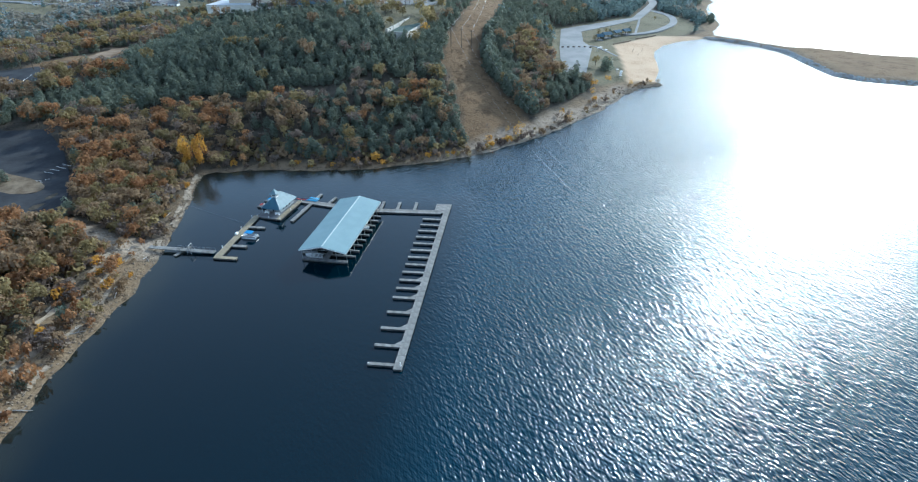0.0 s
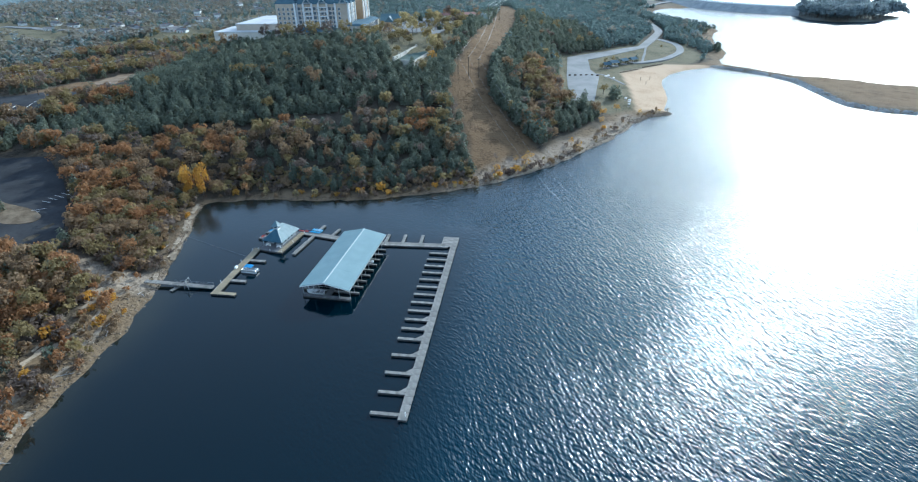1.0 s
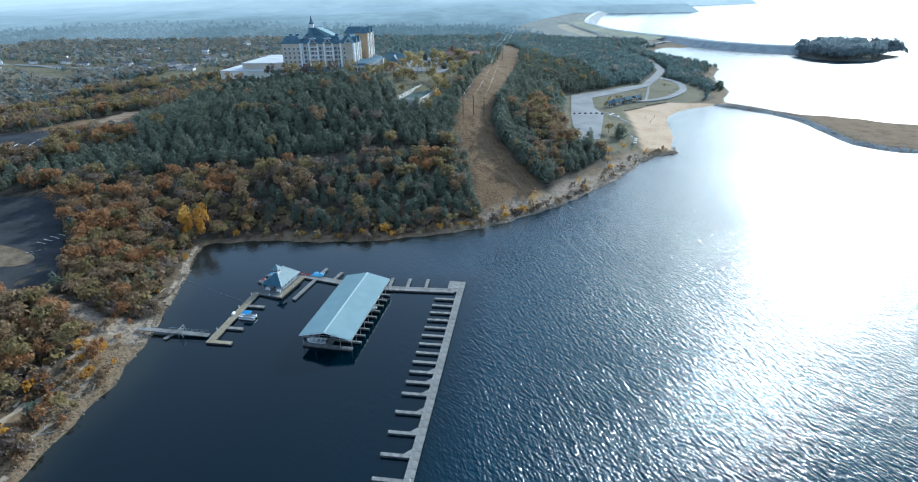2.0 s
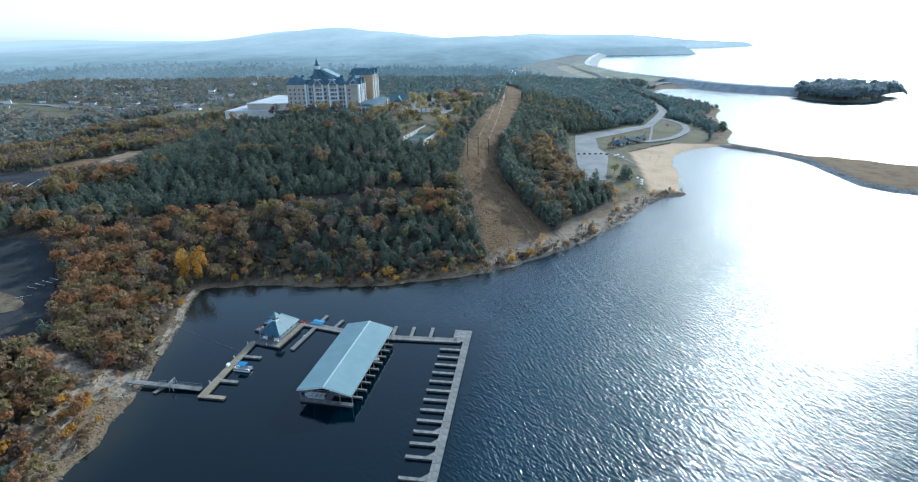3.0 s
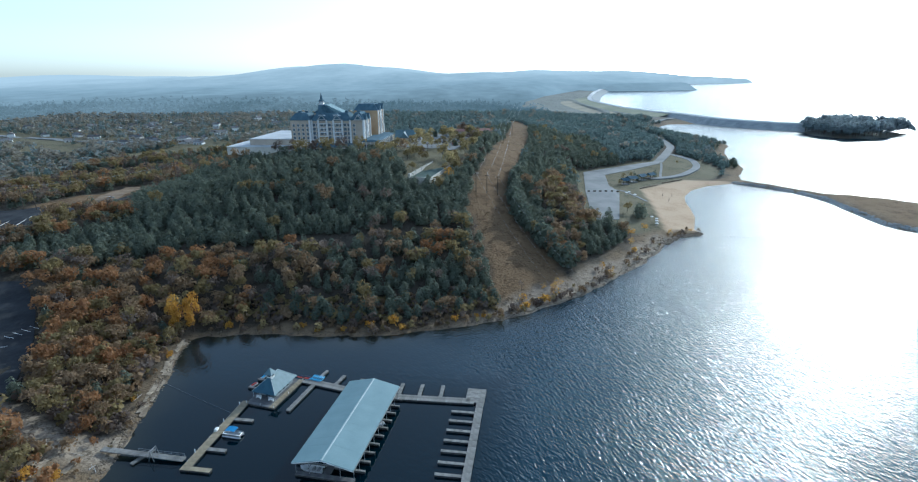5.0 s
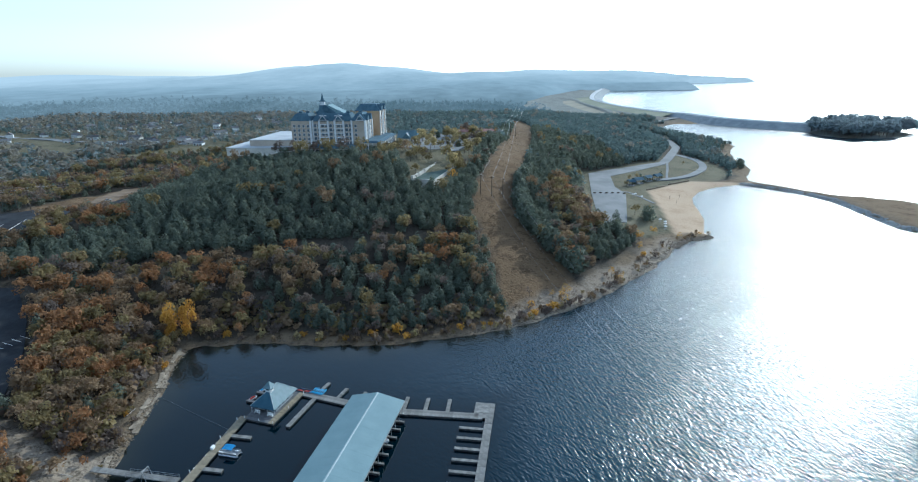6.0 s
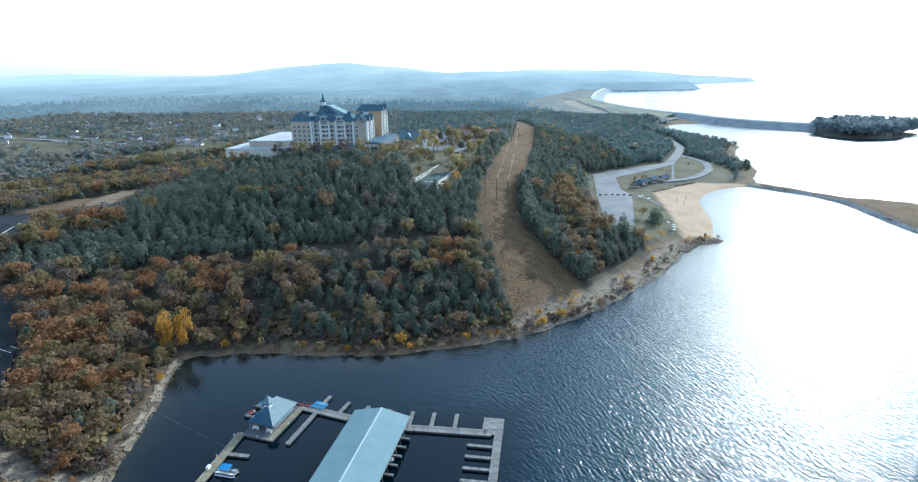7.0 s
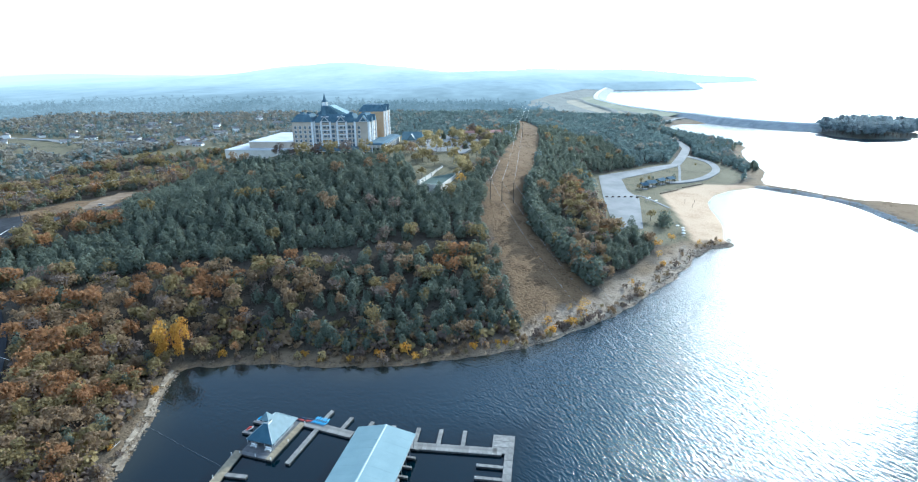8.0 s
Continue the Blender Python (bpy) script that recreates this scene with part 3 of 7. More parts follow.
def build_water():
    xs, ys = axis(-100, 160, 4.0, 4900), axis(20, 320, 4.0, 4900)
    X, Y = np.meshgrid(xs, ys)
    D = land(X, Y)[1]
    me = bpy.data.meshes.new("water")
    nx, ny = len(xs), len(ys)
    i = np.arange(nx * ny).reshape(ny, nx)
    quads = np.stack([i[:-1, :-1], i[:-1, 1:], i[1:, 1:], i[1:, :-1]], -1).reshape(-1, 4)
    me.from_pydata(np.stack([X, Y, 0 * X], -1).reshape(-1, 3).tolist(), [], quads.tolist())
    at = me.attributes.new("shallow", "FLOAT", "POINT")
    at.data.foreach_set("value", (step(-13, 1, D + 2 * wobble(X * 0.5, Y * 0.5)) ** 1.5 * np.where(Y < 190, 1.0, 0.4)).astype(np.float32).ravel())
    me.materials.append(M_WATER)
    tagged(new("water", me), "dark blue lake water with wind ripples and sun glitter", "lake", kind="structure")


build_water()


EAST_EDGE = [(1100, 285), (1300, 252), (1620, 268), (2000, 370), (2400, 530), (2425, 640), (2440, 1050), (2720, 1110), (3300, 1150), (3600, 1900), (5000, 2100)]


def country(x, y):
    """Height of the far country: rolling woods that climb to a long ridge, and a headland in the lake."""
    x, y = np.asarray(x, float), np.asarray(y, float)
    sky = 72 + 46 * np.exp(-((x + 900) / 620) ** 4) + 14 * np.exp(-((x + 900) / 210) ** 4) - 12 * np.exp(-((x + 2400) / 600) ** 2) + 5 * np.sin(x * 0.004) + 3 * np.sin(x * 0.013)
    sky = sky * (1 - step(1100, 2000, x)) + 4
    z = 12 + 16 * step(1200, 2200, y) + (sky - 28) * step(2300, 4300, y)
    z = z + 6 * np.sin(x * 0.0031 + y * 0.0022 + 1) * step(1150, 1500, y) + 5 * np.sin(x * 0.0063 - y * 0.0047) * step(1300, 1700, y) + 1.6 * wobble(x * 0.12, y * 0.12)
    edge = np.interp(y, [p[0] for p in EAST_EDGE], [p[1] for p in EAST_EDGE])
    return (z + 5) * step(0, np.where(y < 2420, 200, 70), edge - x) - 5


def build_country():
    xs, ys = np.linspace(-5600, 2150, 260), np.concatenate([np.arange(1130, 2400, 22), np.arange(2400, 2800, 12), np.arange(2800, 4700, 36)])
    X, Y = np.meshgrid(xs, ys)
    Z = country(X, Y)
    Z[0] = -5
    nx, ny = len(xs), len(ys)
    i = np.arange(nx * ny).reshape(ny, nx)
    quads = np.stack([i[:-1, :-1], i[:-1, 1:], i[1:, 1:], i[1:, :-1]], -1).reshape(-1, 4)
    me = bpy.data.meshes.new("backdrop")
    me.from_pydata(np.stack([X, Y, Z], -1).reshape(-1, 3).tolist(), [], quads.tolist())
    me.polygons.foreach_set("use_smooth", np.ones(len(quads), bool))
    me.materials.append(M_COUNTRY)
    tagged(new("backdrop", me), "blue hazy wooded country and far ridge", "hills", kind="structure")


build_country()


# ---- roads and lots ----
def drape(name, outline, material, lift, label, category="road", step_m=5.0, kind="structure"):
    """A paved sheet with a small edge, laid over the ground inside the outline."""
    bm = bmesh.new()
    f = poly(bm, [(x, y, 0) for x, y in outline])
    bmesh.ops.triangulate(bm, faces=[f])
    for _ in range(5):
        es = [e for e in bm.edges if e.calc_length() > step_m * 2]
        if not es:
            break
        bmesh.ops.subdivide_edges(bm, edges=es, cuts=1)
        bmesh.ops.triangulate(bm, faces=[f for f in bm.faces if len(f.verts) > 3])
    vs = list(bm.verts)
    zs = land(np.array([v.co.x for v in vs]), np.array([v.co.y for v in vs]))[0]
    for v, z in zip(vs, zs):
        v.co.z = z + lift
    r = bmesh.ops.extrude_face_region(bm, geom=list(bm.faces))
    for v in r["geom"]:
        if isinstance(v, bmesh.types.BMVert):
            v.co.z -= 0.8
    return tagged(part(name, bm, material), label, category, kind=kind)


def smooth_line(pts, n=8):
    out = []
    for i in range(len(pts) - 1):
        p0, p1, p2, p3 = pts[max(i - 1, 0)], pts[i], pts[i + 1], pts[min(i + 2, len(pts) - 1)]
        for k in range(n):
            t = k / n
            out.append(tuple(0.5 * (2 * b + (c - a) * t + (2 * a - 5 * b + 4 * c - d) * t * t + (3 * b - a - 3 * c + d) * t ** 3) for a, b, c, d in zip(p0, p1, p2, p3)))
    return out + [tuple(pts[-1])]


def ribbon(name, pts, width, material, lift, label, category="road"):
    line = smooth_line(pts)
    bm = bmesh.new()
    rows = []
    for i, p in enumerate(line):
        a, b = Vector(line[max(i - 1, 0)][:2]), Vector(line[min(i + 1, len(line) - 1)][:2])
        d = (b - a).normalized()
        s = Vector((d.y, -d.x)) * width / 2
        q = Vector(p[:2])
        z = max(ground_z(*(q + s)), ground_z(*(q - s)), ground_z(*q)) + lift
        rows.append([bm.verts.new((*(q + s), z)), bm.verts.new((*(q - s), z)), bm.verts.new((*(q + s), z - 1.0)), bm.verts.new((*(q - s), z - 1.0))])
    for a, b in zip(rows, rows[1:]):
        bm.faces.new((a[0], b[0], b[1], a[1]))
        bm.faces.new((a[2], b[2], b[0], a[0]))
        bm.faces.new((a[1], b[1], b[3], a[3]))
    return tagged(part(name, bm, material), label, category, kind="structure")


drape("parking_lot", [(82, 312), (98, 312), (119.7, 389), (117.3, 409), (125, 452), (159.5, 479.6), (190.8, 507), (194, 521), (167, 504), (125, 468), (110, 466), (95, 390)], M_PALE_ROAD, 0.3, "pale worn empty beach parking lot", "parking lot")
ribbon("road", [(190, 512), (206, 541), (218, 566), (232, 596), (244, 625), (252, 675), (258, 725), (262, 800), (258, 885), (300, 925), (340, 962), (402, 1026)], 8.5, M_PALE_ROAD, 0.36, "pale park road winding to the causeway")
ribbon("road", [(217, 566), (225, 557), (230.5, 531), (221, 497), (198.6, 466), (172, 448.7), (160, 445)], 6.5, M_PALE_ROAD, 0.32, "pale looping drive behind the beach")
ribbon("path", [(119, 396), (125, 394), (133, 367)], 1.8, M_PALE_ROAD, 0.25, "concrete footpath to the beach", "path")
ribbon("path", [(193, 510), (184, 484), (176, 463), (172, 451)], 2.0, M_PALE_ROAD, 0.25, "concrete footpath across the park lawn", "path")


def sweep(name, line, profile, material, label, category):
    """A bank of earth: the profile (metres to the right, height) carried along the line."""
    bm, rows = bmesh.new(), []
    for i, p in enumerate(line):
        d = (Vector(line[min(i + 1, len(line) - 1)]) - Vector(line[max(i - 1, 0)])).normalized()
        rows.append([bm.verts.new((p[0] + d.y * o, p[1] - d.x * o, z)) for o, z in profile])
    for a, b in zip(rows, rows[1:]):
        for k in range(len(profile) - 1):
            bm.faces.new((a[k], a[k + 1], b[k + 1], b[k]))
    return tagged(part(name, bm, material), label, category, kind="structure")


crest_line = smooth_line(CREST, 10)
sweep("causeway_bank", crest_line[:52], [(-34, -4), (-9, 9.6), (-6, 10)], M_RIPRAP, "grey riprap slope of the causeway", "embankment")
sweep("dam_bank", crest_line, [(6, 10), (9, 9.6), (42, -4)], M_RIPRAP, "grey riprap slope of the dam towards the lake", "embankment")
sweep("dam_slope", crest_line[44:84], [(-46, 4.2), (-9, 9.6), (-6, 10)], M_DAM_GRASS, "dull green grass slope of the long dam", "embankment")
sweep("dam_berm", crest_line[46:82], [(-100, -1.0), (-46, 4.2)], M_DAM_BERM, "dry tan grass berm below the dam", "embankment")
sweep("road", crest_line, [(-6, 9.95), (-5, 10.12), (5, 10.12), (6, 9.95)], M_FLATROOF, "pale concrete road along the top of the dam", "road")
for o in (-5.2, 5.2):
    sweep("guard_rail", crest_line, [(o, 10.1), (o, 10.95), (o + 0.25, 10.95), (o + 0.25, 10.1)], M_WHITE, "pale guard rail along the dam road", "rail")
drape("parking_lot", LOT_WEST, M_ASPHALT, 0.35, "dark asphalt marina lot in tree shade", "parking lot")
drape("parking_lot", LOT_UPPER, M_ASPHALT, 0.35, "dark asphalt lot with marked bays", "parking lot")
ribbon("road", [(-222, 292), (-212, 318), (-200, 345), (-190, 372), (-185, 420), (-200, 520), (-240, 640)], 8, M_ASPHALT, 0.3, "grey road running up past the hill")
ribbon("dirt_road", [(-212, 312), (-222, 336), (-231, 362), (-236, 392)], 14, mat("bare_earth", (0.15, 0.105, 0.07), (0.27, 0.20, 0.135), 0.2, 0.95), 0.2, "bare tan earth track beside the road")
ribbon("road", [(-6, 385), (4, 420), (16, 480), (30, 560), (24, 640)], 8, M_PALE_ROAD, 0.3, "pale hotel drive along the ridge")
drape("parking_lot", [(-48, 398), (-10, 392), (8, 420), (22, 470), (-20, 478), (-44, 440)], M_PALE_ROAD, 0.3, "pale hotel forecourt parking", "parking lot")
for k in range(9):
    a = Vector((-226 - 9 * k, 262 + 0.5 * k))
    bm = bmesh.new()
    z = ground_z(*a)
    solid(bm, [(a.x, a.y, z + 0.2), (a.x + 0.15, a.y, z + 0.2), (a.x - 5 + 0.15, a.y + 22, ground_z(a.x - 5, a.y + 22) + 0.2), (a.x - 5, a.y + 22, ground_z(a.x - 5, a.y + 22) + 0.2),
               (a.x, a.y, z + 0.42), (a.x + 0.15, a.y, z + 0.42), (a.x - 5 + 0.15, a.y + 22, ground_z(a.x - 5, a.y + 22) + 0.42), (a.x - 5, a.y + 22, ground_z(a.x - 5, a.y + 22) + 0.42)])
    tagged(part("parking_line", bm, M_PAINT), kind="structure", label="white painted bay line on asphalt", category="marking")
for k in range(12):
    a = Vector((-152 + 1.6 * k * 0.62, 141 + 2.6 * k)) if k < 5 else Vector((-150 + 1.0 * (k - 5), 160 + 2.4 * (k - 5)))
    d = Vector((3.6, 2.8)) if k < 5 else Vector((4.2, -1.2))
    bm = bmesh.new()
    z = ground_z(*a) + 0.42
    s = Vector((d.y, -d.x)).normalized() * 0.09
    poly(bm, [(*(a + s), z), (*(a + d + s), ground_z(*(a + d)) + 0.42), (*(a + d - s), ground_z(*(a + d)) + 0.42), (*(a - s), z)])
    tagged(part("parking_line", bm, M_PAINT), kind="structure", label="white painted bay line on asphalt", category="marking")

drape("traffic_island", [(-142.5, 148), (-141.3, 145.5), (-142, 142.5), (-145, 140.8), (-150, 140), (-165, 145), (-176, 158), (-170, 162), (-160, 155.8), (-151, 153.6), (-145.5, 150.6)], mat("sandy_earth", (0.09, 0.068, 0.045), (0.19, 0.15, 0.105), 0.3, 0.95), 0.5, "sandy planted island in the asphalt lot", "island")
# ---- floating docks ----
DECK_Z = 0.62


def deck_run(parent, x0, x1, y0, y1, material, along="y", piece=2.4, z=DECK_Z, name="deck_panel"):
    """A run of deck in separate panels over a float; local metres."""
    lo, hi = (y0, y1) if along == "y" else (x0, x1)
    n = max(1, round((hi - lo) / piece))
    w = (hi - lo) / n
    bm = bmesh.new()
    if along == "y":
        box(bm, x0, x1, 0, w - 0.05, -0.14, 0, 0.02)
    else:
        box(bm, 0, w - 0.05, y0, y1, -0.14, 0, 0.02)
    first = None
    for i in range(n):
        if first is None:
            first = part(name, bm, material, parent)
            ob = first
        else:
            ob = new(name, first.data)
            ob.parent = parent
        ob.location = (0, lo + i * w, z + 0.008 * ((i * 7) % 3)) if along == "y" else (lo + i * w, 0, z + 0.008 * ((i * 7) % 3))
    bm = bmesh.new()
    box(bm, x0 + 0.08, x1 - 0.08, y0 + 0.05, y1 - 0.05, -0.35, z - 0.15)
    part("float", bm, M_FLOAT, parent)


def cleat(parent, x, y, z=DECK_Z):
    bm = bmesh.new()
    box(bm, x - 0.06, x + 0.06, y - 0.16, y + 0.16, z, z + 0.22, 0.03)
    part("cleat", bm, M_STEEL, parent)


def finger(parent, x0, x1, y, w, material=M_DECK, brace=False, side=1):
    deck_run(parent, min(x0, x1), max(x0, x1), y - w / 2, y + w / 2, material, along="x", piece=2.2, name="finger_panel")
    if brace:
        bm = bmesh.new()
        prism(bm, [(x1, y + w / 2), (x1 - 1.6 * side, y + w / 2), (x1, y + w / 2 + 1.6)], DECK_Z - 0.16, DECK_Z + 0.012)
        part("corner_brace", bm, material, parent)


main_dock = empty("floating_dock", pose(-4.0, 52.25, 0, 0, 0, -8.4), "long weathered grey floating dock with open boat slips", "dock")
deck_run(main_dock, -1.05, 1.05, 0, 79.0, M_DECK)
deck_run(main_dock, -4.4, 1.12, 79.0, 86.1, M_DECK)
for k in range(16):
    y = 1.46 + 6.6 * k if k < 5 else 32.3 + 4.18 * (k - 5)
    finger(main_dock, -7.6, -1.05, y, 0.95, brace=1 <= k <= 6)
    cleat(main_dock, -7.3, y)
for k in range(9):
    cleat(main_dock, 0.9, 5 + 9 * k)
bm = bmesh.new()
rod(bm, (0.5, 1.2, DECK_Z), (0.5, 1.2, 1.7), 0.12)
part("marker_post", bm, M_WHITE, main_dock)

cross_dock = empty("floating_dock", pose(-17.4, 134.0, 0, 0, 0, -6.7), "weathered grey walkway dock joining the slips", "dock")
deck_run(cross_dock, -0.2, 23.4, -1.3, 1.3, M_DECK, along="x", piece=1.2)
for x in (0.55, 6.6, 12.9):
    deck_run(cross_dock, x, x + 1.1, 1.3, 7.3, M_DECK, piece=2.0, name="finger_panel")
for k in range(8):
    cleat(cross_dock, 1.5 + 2.8 * k, -1.15)
mid_dock = empty("floating_dock", pose(-32.4, 138.2, 0, 0, 0, -15.6), "weathered walkway dock behind the covered slips", "dock")
deck_run(mid_dock, 0.1, 15.2, -1.3, 1.3, M_DECK, along="x", piece=1.2)
for x in (2.0, 8.3):
    deck_run(mid_dock, x, x + 1.1, 1.3, 6.6, M_DECK, piece=2.0, name="finger_panel")
west_dock = empty("floating_dock", pose(-46.2, 143.4, 0, 0, 0, -20.5), "weathered walkway dock with kayaks beside the marina office", "dock")
deck_run(west_dock, 0.0, 14.4, -1.3, 1.3, M_DECK, along="x", piece=1.2)
for x, y0, y1 in ((3.1, 1.3, 7.4), (9.9, 1.3, 6.6)):
    deck_run(west_dock, x, x + 1.1, y0, y1, M_DECK, piece=2.0, name="finger_panel")
slip_dock = empty("floating_dock", pose(-42.6, 140.9, 0, 0, 0, 163.5), "long narrow grey finger dock", "dock")
deck_run(slip_dock, -0.65, 0.65, 0, 14.0, M_DECK, piece=2.0, name="finger_panel")
for y in (2, 6, 10, 13.6):
    cleat(slip_dock, 0.5, y)

entry_dock = empty("floating_dock", pose(-64.45, 103.8, 0, 0, 0, -9.0), "tan timber walkway dock leading to the office", "dock")
deck_run(entry_dock, -1.15, 1.15, 0, 29.0, M_DECK_NEW, piece=1.5)
finger(entry_dock, 1.15, 6.6, 0.75, 1.4, M_DECK_NEW)
finger(entry_dock, 1.15, 6.2, 8.0, 1.2, M_DECK)
finger(entry_dock, 1.15, 6.6, 20.6, 1.2, M_DECK)
for k in range(6):
    cleat(entry_dock, -1.0, 3 + 4.6 * k)
bm = bmesh.new()
box(bm, -1.1, -0.35, 14.4, 15.7, DECK_Z, DECK_Z + 0.75, 0.08)
dock_box = part("dock_box", bm, M_WHITE)
dock_box.matrix_basis = pose(-64.45, 103.8, 0, 0, 0, -9.0)
tagged(dock_box, "white dock storage box on the walkway", "box")
for y in (6.2, 19.0, 27.0):
    bm = bmesh.new()
    rod(bm, (-1.05, y, -1), (-1.05, y, 1.5), 0.1)
    post = part("mooring_post", bm, M_WHITE)
    post.matrix_basis = pose(-64.45, 103.8, 0, 0, 0, -9.0)
    tagged(post, "pale mooring post beside the walkway", "post", "mooring posts")

bm = bmesh.new()
rod(bm, (-61.4, 126.2, 0.58), (-75.0, 134.6, 0.08), 0.018, n=5)
rod(bm, (-75.0, 134.6, 0.08), (-89.5, 143.2, 0.3), 0.018, n=5)
tagged(part("anchor_cable", bm, M_STEEL), "grey steel anchor cable from dock to bank", "cable")

# gangway from the shore
gangway = empty("gangway", pose(-88.2, 110.9, 0, 0, 0, -8.6), "weathered gangway with rails from shore to dock", "gangway")
n = 10
for i in range(n):
    bm = bmesh.new()
    z0, z1 = 1.35 - 0.062 * i, 1.35 - 0.062 * (i + 1)
    x0, x1 = 2.25 * i, 2.25 * (i + 1) - 0.04
    solid(bm, [(x0, -0.85, z0 - 0.2), (x1, -0.85, z1 - 0.2), (x1, 0.85, z1 - 0.2), (x0, 0.85, z0 - 0.2), (x0, -0.85, z0), (x1, -0.85, z1), (x1, 0.85, z1), (x0, 0.85, z0)])
    part("deck_panel", bm, M_DECK, gangway)
for s in (-0.85, 0.85):
    bm = bmesh.new()
    rod(bm, (9.5, s, 1.8), (22.3, s, 1.65), 0.04)
    rod(bm, (9.5, s, 1.3), (22.3, s, 1.15), 0.03)
    part("handrail", bm, M_STEEL, gangway)
    for i in range(8):
        bm = bmesh.new()
        rod(bm, (9.5 + 1.8 * i, s, 0.6), (9.5 + 1.8 * i, s, 1.8), 0.035)
        part("rail_post", bm, M_STEEL, gangway)
lift = empty("gangway_hoist", pose(-88.2, 110.9, 0, 0, 0, -8.6), "white steel hoist frame over the gangway", "hoist")
for s in (-1.2, 1.2):
    for e in (-0.9, 0.9):
        bm = bmesh.new()
        rod(bm, (14.3 + e, s, -0.8), (14.3, s * 0.85, 2.9), 0.08)
        part("leg", bm, M_STEEL, lift)
bm = bmesh.new()
rod(bm, (14.3, -1.1, 2.9), (14.3, 1.1, 2.9), 0.09)
part("crossbar", bm, M_STEEL, lift)
side_dock = empty("floating_dock", pose(-77.1, 109.0, 0, 0, 0, -27.0), "small grey cross dock under the gangway", "dock")
deck_run(side_dock, -0.6, 0.6, -3.0, 3.2, M_DECK, piece=1.6, z=0.45)

# ---- covered slips ----
shed = empty("covered_boat_dock", pose(-26.7, 117.7, 0, 0, 0, -11.4), "covered boat dock under a pale blue-grey metal gable roof", "boat dock")
EAVE, RIDGE, HW, HL = 4.2, 5.95, 7.65, 17.9
for s in (-1, 1):
    for i in range(12):
        bm = bmesh.new()
        y0, y1 = -HL + i * 2 * HL / 12, -HL + (i + 1) * 2 * HL / 12 - 0.012
        solid(bm, [(0, y0, RIDGE - 0.1), (s * HW, y0, EAVE - 0.1), (s * HW, y1, EAVE - 0.1), (0, y1, RIDGE - 0.1), (0, y0, RIDGE), (s * HW, y0, EAVE), (s * HW, y1, EAVE), (0, y1, RIDGE)])
        part("roof_panel", bm, M_ROOF, shed)
    bm = bmesh.new()
    box(bm, s * HW - 0.08, s * HW + 0.08, -HL, HL, EAVE - 0.45, EAVE - 0.12)
    part("eave_beam", bm, M_STEEL, shed)
    for y in (-HL + 0.1, HL - 0.1):
        bm = bmesh.new()
        rod(bm, (0, y, RIDGE - 0.3), (s * HW, y, EAVE - 0.3), 0.14, n=4)
        part("gable_rafter", bm, M_WHITE, shed)
bm = bmesh.new()
solid(bm, [(-0.28, -HL, RIDGE - 0.02), (0.28, -HL, RIDGE - 0.02), (0.28, HL, RIDGE - 0.02), (-0.28, HL, RIDGE - 0.02), (-0.05, -HL, RIDGE + 0.08), (0.05, -HL, RIDGE + 0.08), (0.05, HL, RIDGE + 0.08), (-0.05, HL, RIDGE + 0.08)])
part("ridge_cap", bm, M_ROOF_RIDGE, shed)
deck_run(shed, -7.4, 7.4, -17.4, -16.1, M_DECK_GREY, along="x", piece=2.4)
deck_run(shed, -0.9, 0.9, -16.0, 17.2, M_DECK_GREY, piece=2.4)
for s in (-1, 1):
    for k in range(11):
        y = -16.7 + 3.36 * k
        if k:
            deck_run(shed, min(s * 0.95, s * 8.8), max(s * 0.95, s * 8.8), y - 0.31, y + 0.31, M_DECK, along="x", piece=2.5, name="finger_panel")
        for x in (7.3, 3.9):
            bm = bmesh.new()
            rod(bm, (s * x, y, 0.4), (s * x, y, EAVE + (7.65 - x) * 0.228 - 0.12), 0.075)
            part("post", bm, M_STEEL, shed)
        bm = bmesh.new()
        rod(bm, (s * 7.3, y, EAVE - 0.3), (0, y, EAVE - 0.3), 0.06, n=4)
        rod(bm, (0, y, EAVE - 0.3), (0, y, RIDGE - 0.15), 0.05, n=4)
        rod(bm, (s * 3.7, y, EAVE - 0.3), (s * 3.7, y, EAVE + 0.8), 0.05, n=4)
        part("truss", bm, M_STEEL, shed)


